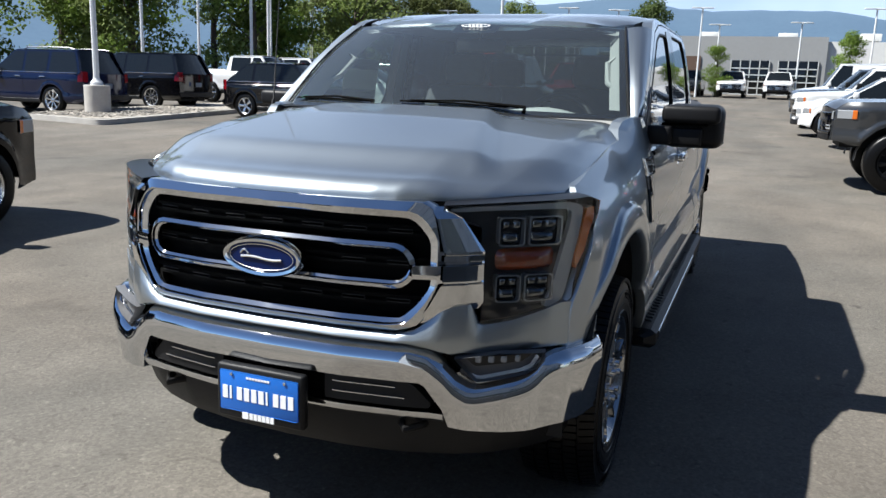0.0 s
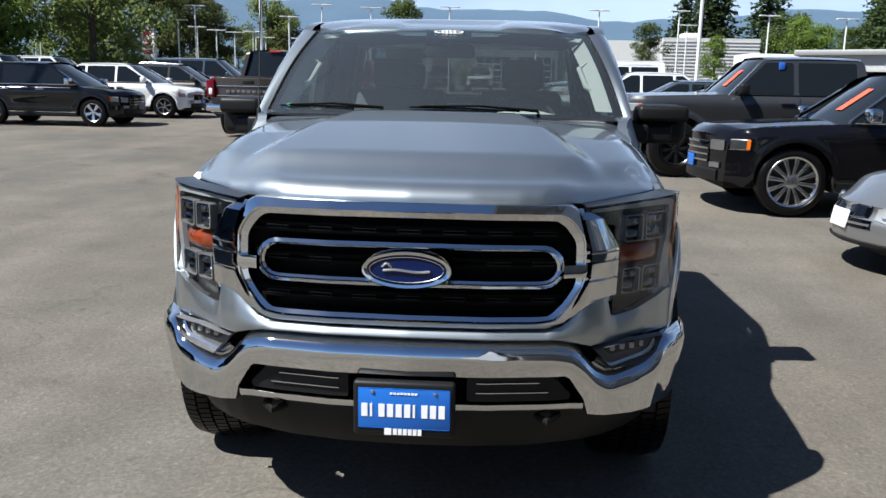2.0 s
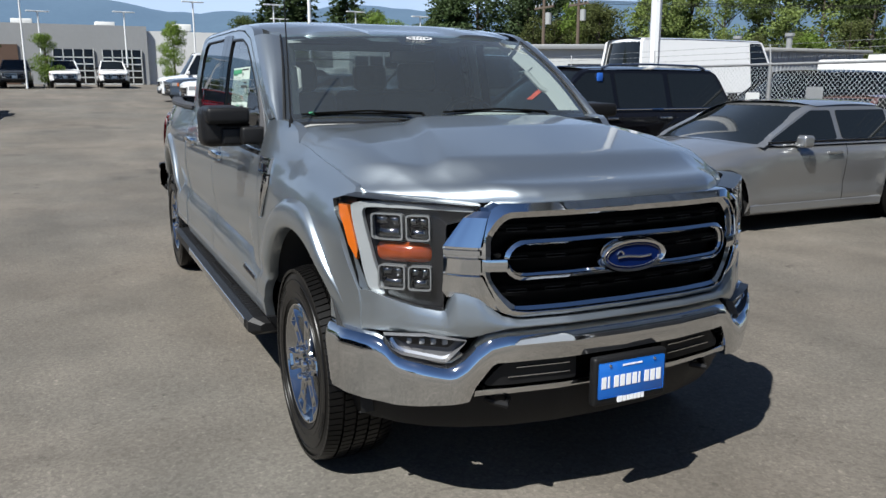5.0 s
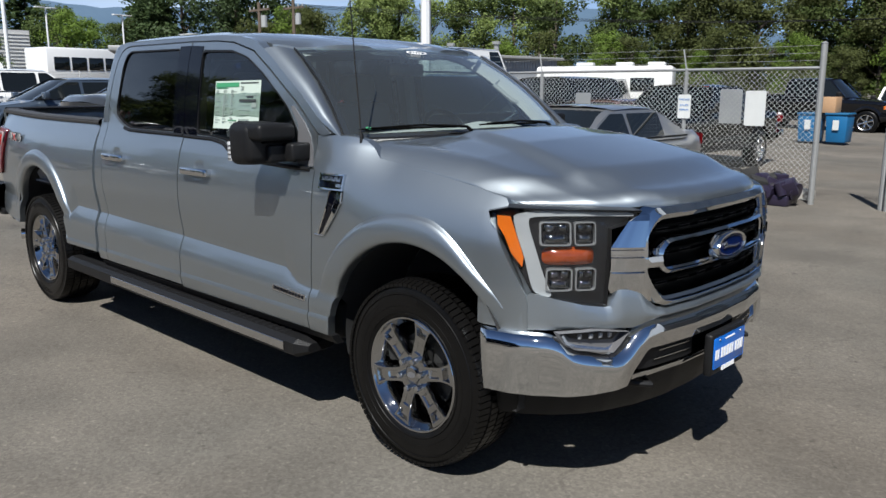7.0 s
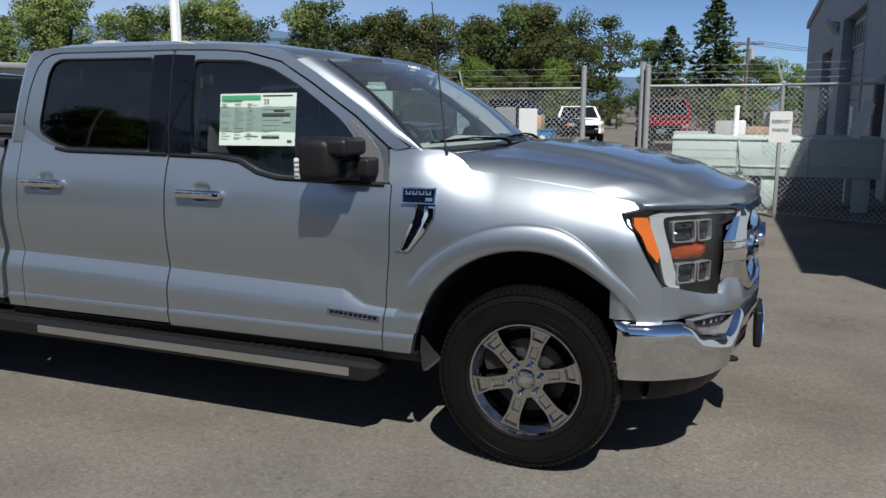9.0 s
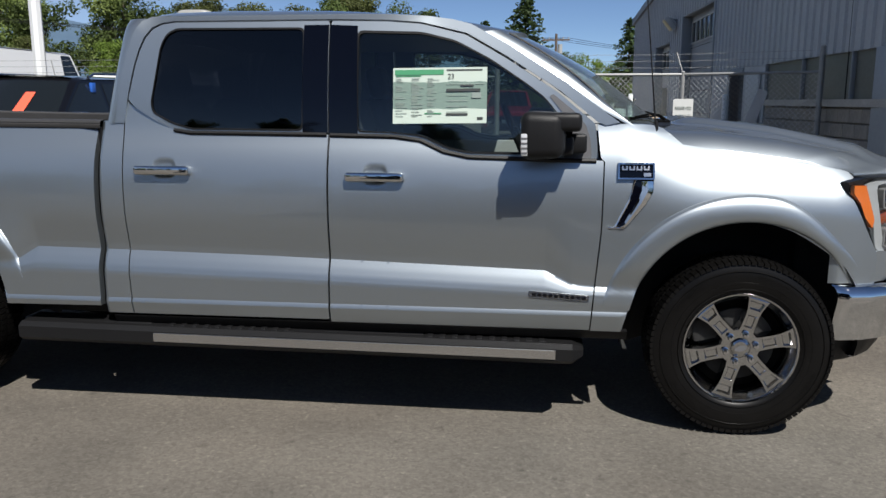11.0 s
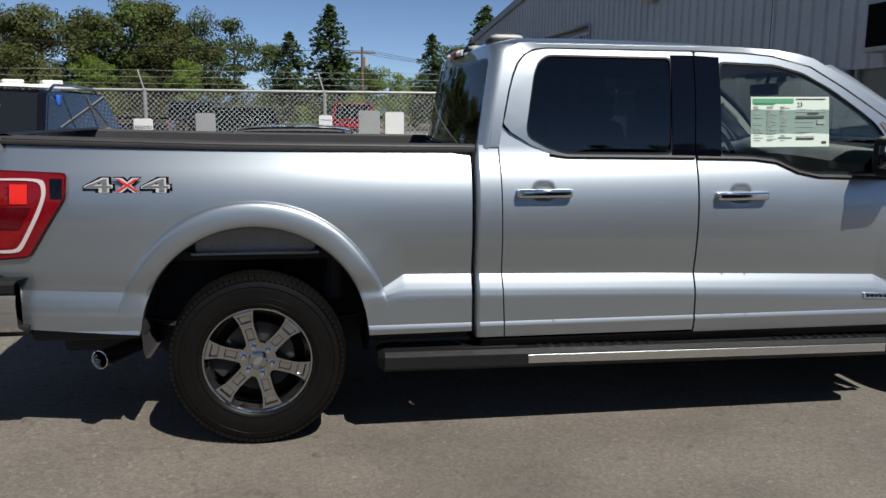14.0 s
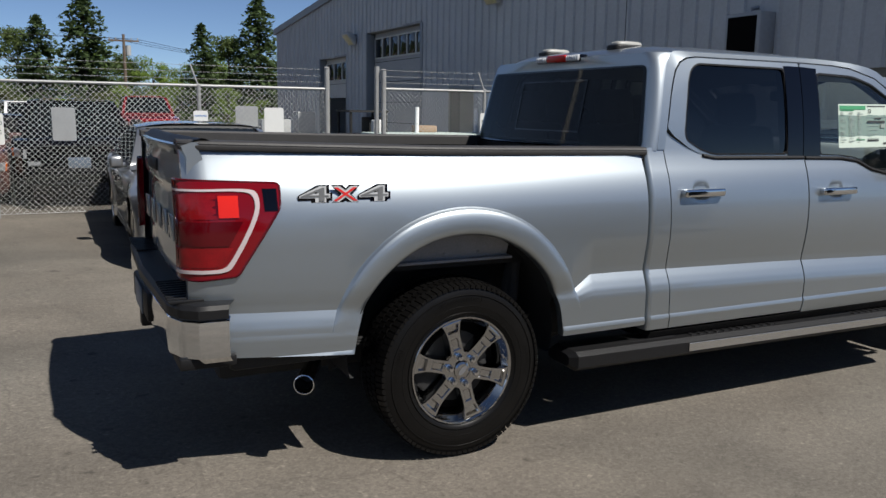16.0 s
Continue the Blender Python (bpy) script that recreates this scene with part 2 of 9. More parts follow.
def plate(bm, outline, to3, holes=(), back=None, fine=0.0):
    """A sheet from a flat outline with holes, put into space by to3; back gives it a thickness."""
    if fine:
        t = bmesh.new()
        plate(t, outline, lambda x, y: (x, y, 0), holes)
        for turn in range(5):
            cut = [e for e in t.edges if e.calc_length() > fine and len(e.link_faces) == 2]
            if not cut:
                break
            bmesh.ops.subdivide_edges(t, edges=cut, cuts=1)
            bmesh.ops.triangulate(t, faces=[f for f in t.faces if len(f.verts) > 3])
        t.verts.index_update()
        V = [bm.verts.new(to3(v.co.x, v.co.y)) for v in t.verts]
        for f in t.faces:
            bm.faces.new([V[v.index] for v in f.verts])
        if back is not None:
            for e in t.edges:
                if len(e.link_faces) == 1:
                    a, b = e.verts
                    bm.faces.new((V[a.index], V[b.index], bm.verts.new(back(b.co.copy())), bm.verts.new(back(a.co.copy()))))
        t.free()
        return
    es = []
    for loop in (outline, *holes):
        vs = [bm.verts.new((p[0], p[1], 0)) for p in loop]
        es += [bm.edges.new((vs[i], vs[(i + 1) % len(vs)])) for i in range(len(vs))]
    bmesh.ops.triangle_fill(bm, edges=es, use_beauty=True, use_dissolve=False, normal=(0, 0, 1))
    todo = list({v for e in es for v in e.verts})
    if back is not None:
        fs = list({f for v in todo for f in v.link_faces})
        bd = [e for e in es if e.is_valid]
        r = bmesh.ops.extrude_edge_only(bm, edges=bd)
        new_v = [g for g in r["geom"] if isinstance(g, bmesh.types.BMVert)]
        for v in new_v:
            v.co = back(v.co.copy())
    for v in todo:
        v.co = Vector(to3(v.co.x, v.co.y))


def ring(bm, pts, r, n=6, closed=False):
    """A tube along points."""
    P = [Vector(p) for p in pts]
    k = len(P)
    rows = []
    up = Vector((0, 0, 1))
    for i in range(k):
        a = P[i - 1] if (i or closed) else P[i]
        b = P[(i + 1) % k] if (i < k - 1 or closed) else P[i]
        t = (b - a).normalized()
        s = t.cross(up if abs(t.z) < .95 else Vector((1, 0, 0))).normalized()
        w = s.cross(t)
        rr = r[i] if isinstance(r, (list, tuple)) else r
        rows.append([bm.verts.new(P[i] + (s * math.cos(2 * math.pi * j / n) + w * math.sin(2 * math.pi * j / n)) * rr) for j in range(n)])
    for i in range(k if closed else k - 1):
        a, b = rows[i], rows[(i + 1) % k]
        for j in range(n):
            bm.faces.new((a[j], a[(j + 1) % n], b[(j + 1) % n], b[j]))
    if not closed:
        bm.faces.new(rows[0])
        bm.faces.new(rows[-1][::-1])


def lathe(bm, prof, n=48, m=None, closed=False):
    """Turns a profile of (radius, along) about the local y axis."""
    rows = []
    for i in range(n):
        a = 2 * math.pi * i / n
        rows.append([bm.verts.new((r * math.cos(a), h, r * math.sin(a))) for r, h in prof])
    for i in range(n):
        a, b = rows[i], rows[(i + 1) % n]
        for j in range(len(prof) - 1):
            if prof[j][0] < 1e-5 and prof[j + 1][0] < 1e-5:
                continue
            bm.faces.new((a[j], a[j + 1], b[j + 1], b[j]))
    vs = [v for r in rows for v in r]
    if m is not None:
        for v in vs:
            v.co = m @ v.co
    return vs


def words(text, size, material, parent, m, name="lettering", depth=0.002, width=None, swell=0.0):
    """Lettering in the built-in font as a mesh; width stretches it to a length."""
    cu = bpy.data.curves.new(name, "FONT")
    cu.body, cu.size, cu.extrude = text, size, depth
    cu.align_x, cu.align_y = "CENTER", "CENTER"
    cu.offset = swell
    tmp = bpy.data.objects.new(name, cu)
    me = bpy.data.meshes.new_from_object(tmp)
    bpy.data.objects.remove(tmp)
    if width:
        xs = [v.co.x for v in me.vertices]
        k = width / max(1e-6, max(xs) - min(xs))
        for v in me.vertices:
            v.co.x *= k
    me.materials.append(material)
    ob = new(name, me)
    ob.parent = parent
    ob.matrix_basis = m
    return ob


def chaikin(pts, n=3):
    """Cuts the corners of an open line into a curve, its ends held."""
    for _ in range(n):
        q = [pts[0]]
        for a, b in zip(pts, pts[1:]):
            q += [(a[0] * .75 + b[0] * .25, a[1] * .75 + b[1] * .25), (a[0] * .25 + b[0] * .75, a[1] * .25 + b[1] * .75)]
        pts = q + [pts[-1]]
    return pts


# ---- ground ----
def gz(x):
    """The lot rises gently to the west."""
    return 0.0235 * max(0, min(-x - 4, 90))


def asphalt_mat():
    """Old sun-bleached asphalt: stones in the binder, worn patches, thin cracks and oil spots."""
    m = bpy.data.materials.new("asphalt")
    m.use_nodes = True
    nt = m.node_tree
    N, K = nt.nodes.new, nt.links.new
    b = nt.nodes["Principled BSDF"]
    tc = N("ShaderNodeTexCoord")

    def tex(kind, scale, detail=3, src=None):
        n = N("ShaderNodeTex" + kind)
        n.inputs["Scale"].default_value = scale
        if kind == "Noise":
            n.inputs["Detail"].default_value = detail
        K(src or tc.outputs["Object"], n.inputs["Vector"])
        return n

    def ramp(src, a, c, lo, hi):
        r = N("ShaderNodeMapRange")
        for k, v in (("From Min", a), ("From Max", c), ("To Min", lo), ("To Max", hi)):
            r.inputs[k].default_value = v
        K(src, r.inputs["Value"])
        return r.outputs[0]

    def mul(a, c):
        q = N("ShaderNodeMath")
        q.operation = "MULTIPLY"
        K(a, q.inputs[0])
        K(c, q.inputs[1])
        return q.outputs[0]
    long = N("ShaderNodeVectorMath")
    long.operation = "MULTIPLY"
    long.inputs[1].default_value = (.16, 1.0, 1.0)
    K(tc.outputs["Object"], long.inputs[0])
    streak = ramp(tex("Noise", .9, 5, long.outputs[0]).outputs["Fac"], .40, .62, .90, 1.10)
    stain = ramp(tex("Noise", .75, 4).outputs["Fac"], .27, .36, .62, 1.0)
    drip = ramp(tex("Noise", 4.5, 3).outputs["Fac"], .24, .30, .50, 1.0)
    patch = mul(mul(ramp(tex("Noise", .22, 5).outputs["Fac"], .34, .66, .86, 1.14), streak), mul(stain, drip))
    worn = ramp(tex("Noise", 1.7, 6).outputs["Fac"], .35, .65, .90, 1.10)
    stones = tex("Voronoi", 75)
    sep = N("ShaderNodeSeparateColor")
    K(stones.outputs["Color"], sep.inputs[0])
    speck = ramp(sep.outputs[0], 0, 1, .82, 1.18)
    grit = ramp(tex("Noise", 260, 2).outputs["Fac"], .3, .7, .78, 1.22)
    pale = ramp(tex("Noise", 38, 2).outputs["Fac"], .60, .74, 1.0, 1.45)
    dark = ramp(tex("Noise", 13, 3).outputs["Fac"], .22, .36, .55, 1.0)
    bend = N("ShaderNodeVectorMath")
    bend.operation = "ADD"
    wob = tex("Noise", 1.1, 5)
    K(wob.outputs["Color"], bend.inputs[1])
    K(tc.outputs["Object"], bend.inputs[0])
    ck = tex("Voronoi", .21, 0, bend.outputs[0])
    ck.feature = "DISTANCE_TO_EDGE"
    crack = ramp(ck.outputs["Distance"], .0008, .0022, .84, 1.0)
    k = mul(mul(mul(patch, worn), mul(speck, grit)), mul(mul(pale, dark), crack))
    sc = N("ShaderNodeVectorMath")
    sc.operation = "SCALE"
    hue = N("ShaderNodeMix")
    hue.data_type = "RGBA"
    hue.inputs["A"].default_value = (.119, .104, .086, 1)
    hue.inputs["B"].default_value = (.102, .094, .081, 1)
    K(ramp(tex("Noise", .35, 4).outputs["Fac"], .35, .65, 0, 1), hue.inputs["Factor"])
    K(hue.outputs["Result"], sc.inputs[0])
    K(k, sc.inputs["Scale"])
    K(sc.outputs[0], b.inputs["Base Color"])
    b.inputs["Roughness"].default_value = .88
    b.inputs["Specular IOR Level"].default_value = .35
    bp = N("ShaderNodeBump")
    bp.inputs["Strength"].default_value, bp.inputs["Distance"].default_value = .6, .004
    K(mul(speck, grit), bp.inputs["Height"])
    K(bp.outputs["Normal"], b.inputs["Normal"])
    return m


M_ASPHALT = asphalt_mat()
bm = bmesh.new()
XS = [-4000, -400, -94] + lin(-60, -4, 15) + [0, 5, 20, 60, 400, 4000]
surf(bm, lambda x, y: Vector((x, y, gz(x))), XS, [-4000, -400, -60, -20, -5, 0, 5, 20, 60, 400, 4000])
solo("ground", bm, M_ASPHALT, "sun-bleached grey asphalt of a car lot", "ground", kind="structure")

# ---- the silver pickup ----
truck = thing("pickup_truck", "clean silver metallic crew-cab pickup truck with a chrome front", "pickup truck")

BODY_Z = [(.43, .930), (.465, .960), (.49, .969), (.545, .9805), (.553, .9795), (.566, .9745), (.66, .9765), (.675, .974), (.70, .9685), (.735, .9560), (.772, .940), (.80, .9415), (.88, .954), (.95, .962),
          (1.0, .9635), (1.05, .9625), (1.10, .9595), (1.15, .9540), (1.20, .9455), (1.25, .9325), (1.30, .9150), (1.345, .894), (1.40, .882), (1.50, .862)]
def taper(x):
    """How far the body draws in towards its two ends."""
    if x < -3.3:
        d = -3.3 - x
        return .0285 * (d / 1.04) ** 2.6 + .034 * max(0, (d - 1.765) / .09) ** 2
    d = max(0, x + .25)
    return .010 * (d / .35) ** 1.9 + .036 * max(0, (d - .6) / .21) ** 2


def profile(z):
    if z < .865:
        return interp(z, BODY_Z)
    return sum(interp(z + k, BODY_Z) for k in (-.045, -.03, -.015, 0, .015, .03, .045)) / 7


HOOD_EDGE = [(-.40, 1.305), (0, 1.263), (.3, 1.222), (.46, 1.195), (.56, 1.165)]
RAKE = [(-5.2, .045), (-3.14, .027), (-2.12, .007), (-.87, -.030), (.6, -.055)]                                  # the pressed lines fall towards the nose
RAMP = [(-5.2, -.060), (-4.47, -.072), (-3.54, -.078), (-3.425, -.074), (-3.306, 0), (-.87, 0), (-.755, -.055), (-.65, -.062), (.6, -.062)]   # where the ledge dips to the wheels
HANDLES = [(-1.64, 1.158), (-2.64, 1.178)]
ARCHES = [(0.0, .468, .508, .628), (-3.985, .520, .512, .632)]      # x, z, opening, flare


def lift(x, p):
    """How far the pressed line at the plain height p is moved at x."""
    if not .575 < p < 1:
        return 0.0
    lo = interp(x, [(-4.5, .95), (-4.0, .25)])
    k = lo + (1 - lo) * min(1, max(0, (p - .675) / .097))
    return (interp(x, RAKE) + interp(x, RAMP) * k) * smooth01((p - .575) / .06) * smooth01((1.0 - p) / .16)


def plain(x, z):
    """The plain height that is moved to z at x."""
    if not .5 < z < 1.05:
        return z
    a, b, p, lo = interp(x, RAKE), interp(x, RAMP), z, interp(x, [(-4.5, .95), (-4.0, .25)])
    for turn in range(14):
        if not .575 < p < 1:
            q = z
        else:
            q = z - (a + b * (lo + (1 - lo) * min(1, max(0, (p - .675) / .097)))) * smooth01((p - .575) / .06) * smooth01((1.0 - p) / .16)
        if abs(q - p) < .0002:
            return q
        p = .4 * p + .6 * q
    return p


def on_crease(e):
    """Edges that run along the pressed lines of the side."""
    for v in e.verts:
        if v.co.z > .9:
            return False
        p = plain(v.co.x, v.co.z)
        if min(abs(p - c) for c in (.545, .566, .675, .772)) > .0015:
            return False
    return abs(e.verts[0].co.x - e.verts[1].co.x) > .002


def side_y(x, z):
    """Half width of the body at a place along it and a height."""
    p = plain(x, z)
    y = profile(p) - taper(x)
    if .675 < p < 1:
        y += .27 * -interp(x, RAMP) * interp(x, [(-4.5, .07), (-4.0, 1)]) * min(1, (p - .675) / .097) * smooth01((1.0 - p) / .22)
        y += .015 * smooth01((-4.38 - x) / .16) * min(1, (p - .675) / .097) * smooth01((1.0 - p) / .22)
    for hx, hz in HANDLES:
        q = ((x - hx) / .058) ** 4 + ((z - hz - .004) / .046) ** 2
        if q < 1:
            y -= .012 * smooth01((1 - q) / .8)
    if x < -2.97 and z > 1.12:
        y -= .016 * ((z - 1.12) / .25) ** 2
    if x > -.55 and z > .96:
        y -= .082 * smooth01((x + .55) / .40) * max(0, min(1.15, (z - .96) / (interp(x, HOOD_EDGE) - .96))) ** 2.3
    return y


def arch_z(x, base):
    for ax, az, ro, rf in ARCHES:
        if abs(x - ax) < ro:
            return max(base, az + math.sqrt(ro * ro - (x - ax) ** 2))
    return base


LEVELS = sorted(set([.43, .447, .465, .478, .49, .53, .545, .553, .566, .675, .772] + [z for z in lin(.58, 1.42, 85) if abs(z - .675) > .006 and abs(z - .772) > .006] + [1.44, 1.46, 1.48, 1.50]))


def body_panel(name, xs, zb, zt, s, shear=None, levels=LEVELS, inward=.035):
    """A curved outer panel between two height lines, with turned-in edges."""
    bm = bmesh.new()

    def f(x, p):
        z = p + lift(x + (shear(x, p) if shear else 0), p)
        z = min(max(z, zb(x)), zt(x))
        xx = x + (shear(x, z) if shear else 0)
        return Vector((xx, s * side_y(xx, z), z))
    surf(bm, f, xs, levels)
    weld(bm)
    rim(bm, lambda c: c + Vector((0, -s * .006, 0)))
    rim(bm, lambda c: c + Vector((0, -s * inward, 0)))
    return part(name, bm, M_SILVER, truck, "", 35, on_crease)


SHUT = [(-.66, 1.388), (-.52, 1.392), (-.42, 1.388), (-.37, 1.374), (-.33, 1.345), (-.28, 1.302), (0, 1.263), (.3, 1.222), (.46, 1.195), (.56, 1.165)]   # top of the fender
HL_REAR = [(.44, .56), (.80, .56), (.84, .556), (.953, .494), (1.107, .415), (1.15, .400), (1.162, .44), (1.19, .50)]       # lamp's rear edge
BED_TOP = [(-5.2, 1.407), (-4.55, 1.392), (-4.07, 1.381), (-2.9, 1.370)]
FSEAM = [(.43, -.668), (.478, -.663), (.609, -.653), (.931, -.626), (1.23, -.622), (1.245, -.639), (1.40, -.657)]


def yg(z):
    return .894 - (z - 1.345) * .06 - .22 * max(0, z - 1.345) ** 2 - 18 * max(0, z - 1.846) ** 2


def fender_shear(x, z):
    f = (interp(z, HL_REAR) - .56) * smooth01((x - .05) / .51)
    r = (interp(z, FSEAM) + .62) * smooth01((-.45 - x) / .17)
    return f + r


for s in (-1, 1):
    nm = "right" if s < 0 else "left"
    xs = lin(-.62, -.50, 9) + lin(-.49, .49, 130) + lin(.50, .56, 7)
    body_panel("fender", xs, lambda x: arch_z(x, .474), lambda x: interp(x, SHUT), s, fender_shear)
    # doors below the glass
    fd = sorted(set(lin(-1.855, -.635, 42) + lin(-1.715, -1.565, 23) + lin(-.89, -.74, 16)))
    belt_f = [(-1.86, 1.338), (-1.56, 1.334), (-1.44, 1.318), (-1.33, 1.268), (-1.22, 1.246), (-.85, 1.235), (-.5, 1.235)]

    def door_shear(x, z):
        return (interp(z, FSEAM) + .635 - .006) * smooth01((x + 1.0) / .365)
    body_panel("front_door_skin", fd, lambda x: .478, lambda x: interp(x, belt_f), s, door_shear)
    rd_seam = [(.43, -2.82), (.506, -2.824), (.80, -2.836), (1.235, -2.843), (1.4, -2.85)]
    body_panel("rear_door_skin", sorted(set(lin(-2.838, -1.864, 36) + lin(-2.715, -2.565, 23))), lambda x: .49,
               lambda x: interp(x, [(-2.84, 1.50), (-2.79, 1.46), (-2.69, 1.40), (-2.60, 1.362), (-2.52, 1.348), (-1.86, 1.340)]), s,
               lambda x, z: (interp(z, rd_seam) + .003 + 2.838) * smooth01((-2.5 - x) / .338))
    body_panel("cab_corner", lin(-2.945, -2.845, 6), lambda x: .49, lambda x: 1.40, s,
               lambda x, z: (interp(z, rd_seam) - .003 + 2.845) * smooth01((x + 2.945) / .1))
    bm = bmesh.new()
    surf(bm, lambda z, k: Vector((-2.944 - [0, .010, .019, .023, .023][k], s * (side_y(-2.944, z) - [0, .003, .013, .030, .07][k]), z)), lin(.49, 1.40, 50), range(5))
    part("cab_corner_return", bm, M_SILVER, truck)
    rocker = body_panel("rocker", lin(-2.93, -.50, 30), lambda x: .43, lambda x: .476, s, levels=[.43, .44, .455, .476])
    # blackened to paint in the shade below the doors
    rocker.data.materials[0] = M_BLACK
    body_panel("bed_side", sorted(set(lin(-5.145, -4.66, 22) + [-5.035, -5.02, -5.012])) + lin(-4.64, -3.34, 170) + lin(-3.335, -3.29, 6) + lin(-3.27, -2.985, 12),
               lambda x: arch_z(x, interp(x, [(-5.2, .80), (-5.035, .785), (-5.02, .77), (-5.012, .575), (-4.45, .545), (-4.4, .53), (-3.5, .52), (-2.9, .525)])),
               lambda x: interp(x, BED_TOP), s)

    # cab sides above the belt: outer frame, door frames and glass
    def g3(x, z, s=s):
        return Vector((x, s * yg(z), z))

    def g3_in(c, s=s, d=.05):
        return Vector((c.x, s * (yg(c.y) - d), c.y))
    outer = [(-2.895, 1.39), (-2.860, 1.60), (-2.836, 1.715), (-2.818, 1.775), (-2.802, 1.822), (-2.775, 1.858), (-2.735, 1.880), (-2.66, 1.886), (-1.86, 1.886), (-1.60, 1.880), (-1.42, 1.868), (-1.30, 1.850), (-1.22, 1.829), (-1.05, 1.735),
             (-.80, 1.575), (-.63, 1.448), (-.56, 1.398), (-.62, 1.386)]
    inner = [(-.655, 1.40), (-.82, 1.535), (-1.06, 1.688), (-1.24, 1.790), (-1.445, 1.840), (-1.60, 1.852), (-1.865, 1.858), (-2.61, 1.858), (-2.67, 1.850), (-2.72, 1.828), (-2.755, 1.785), (-2.778, 1.73), (-2.80, 1.655), (-2.822, 1.55), (-2.848, 1.39)]
    bm = bmesh.new()
    plate(bm, dense(outer + inner, .05), g3, back=lambda c: g3_in(c))
    part("cab_frame", bm, M_SILVER, truck, "silver roof rail and pillars")
    for which, fr, win in (
        ("front_door_frame", [(-.648, 1.24), (-.665, 1.392), (-.828, 1.527), (-1.066, 1.68), (-1.244, 1.782), (-1.447, 1.832), (-1.60, 1.844), (-1.858, 1.850), (-1.858, 1.336), (-1.56, 1.332), (-1.44, 1.316), (-1.33, 1.266), (-1.22, 1.244), (-.85, 1.234)],
         [(-1.735, 1.352), (-1.737, 1.806), (-1.442, 1.797), (-1.287, 1.758), (-1.13, 1.676), (-.971, 1.570), (-.885, 1.506), (-.80, 1.40), (-.80, 1.255), (-1.218, 1.258), (-1.324, 1.280), (-1.43, 1.332), (-1.575, 1.348)]),
        ("rear_door_frame", [(-1.867, 1.340), (-1.867, 1.850), (-2.608, 1.850), (-2.665, 1.843), (-2.713, 1.821), (-2.747, 1.780), (-2.770, 1.727), (-2.792, 1.653), (-2.814, 1.548), (-2.826, 1.50), (-2.79, 1.46), (-2.69, 1.398), (-2.60, 1.360), (-2.52, 1.346)],
         [(-1.982, 1.356), (-1.981, 1.822), (-2.60, 1.825), (-2.645, 1.80), (-2.672, 1.745), (-2.715, 1.48), (-2.705, 1.435), (-2.61, 1.385), (-2.52, 1.360)])):
        bm = bmesh.new()
        wr = rounded(win, .03)
        plate(bm, dense(rounded(fr, .012, 2), .05), g3, holes=[wr], back=lambda c: g3_in(c, d=.045))
        frame_ob = part(which, bm, M_SILVER, truck)
        bm = bmesh.new()
        small = rounded(win, .03)
        cx, cz = sum(p[0] for p in small) / len(small), sum(p[1] for p in small) / len(small)
        inn = [(cx + (x - cx) * .985, cz + (z - cz) * .965) for x, z in small]
        plate(bm, small, lambda x, z, s=s: Vector((x, s * (yg(z) + .003), z)), holes=[inn], back=lambda c, s=s: Vector((c.x, s * (yg(c.y) - .05), c.y)))
        part("window_seal", bm, M_BLACK, frame_ob)
        bm = bmesh.new()
        plate(bm, [(cx + (x - cx) * 1.01, cz + (z - cz) * 1.01) for x, z in small], lambda x, z, s=s: Vector((x, s * (yg(z) - .007), z)), fine=.10)
        gl = part("side_window", bm, M_FGLASS if which[0] == "f" else M_PGLASS, frame_ob, "clear door glass" if which[0] == "f" else "dark privacy glass")
        gl.visible_shadow = which[0] != "f"
    # black door pillar covers
    bm = bmesh.new()
    for q in ([(-1.862, 1.345), (-1.862, 1.832), (-1.735, 1.826), (-1.728, 1.345)], [(-1.868, 1.345), (-1.868, 1.832), (-1.985, 1.832), (-1.985, 1.345)]):
        plate(bm, dense(q, .06), lambda x, z, s=s: Vector((x, s * (yg(z) + .0035), z)), fine=.08, back=lambda c, s=s: Vector((c.x, s * (yg(c.y) - .02), c.y)))
    part("pillar_cover", bm, M_GBLACK, truck, "gloss black pillar cover")
    # belt moulding
    bm = bmesh.new()
    for path in ([(-2.60, 1.352), (-2.52, 1.340), (-1.87, 1.334)], [(-1.855, 1.332), (-1.56, 1.327), (-1.44, 1.311), (-1.33, 1.262), (-1.22, 1.240), (-.85, 1.230), (-.66, 1.228)]):
        ring(bm, [(x, s * (side_y(x, z) + .0), z + .006) for x, z in path], .011)
    part("belt_moulding", bm, M_BLACK, truck)

    # door handles
    for hx, hz in HANDLES:
        y0 = side_y(hx - .1, hz)
        bm = bmesh.new()
        vs = box(bm, hx - .132, hx + .132, s * (y0 + .020), s * (y0 + .050), hz - .023, hz + .019, .012, seg=3)
        for v in vs:
            v.co.y -= s * .010 * ((v.co.x - hx) / .132) ** 2
        for k in (-.112, .112):
            box(bm, hx + k - .022, hx + k + .022, s * (y0 - .01), s * (y0 + .034), hz - .020, hz + .016, .006)
        hd = part("door_handle", bm, M_CHROME, truck, "chrome door handle")
        # black strip put in for the shade behind the grip
        bm = bmesh.new()
        box(bm, hx - .092, hx + .092, s * (y0 - .004), s * (y0 + .019), hz - .016, hz + .010, .004)
        part("handle_gap", bm, M_BLACK, hd)

    # fender vent with its badge
    def vt3(x, z, d, s=s):
        return Vector((x, s * (side_y(x, z) + d), z))
    vent = bmesh.new()
    o = [(-.566, 1.226), (-.412, 1.226), (-.412, 1.105), (-.445, 1.048), (-.525, .950), (-.572, .946), (-.512, 1.07), (-.492, 1.155), (-.566, 1.155)]
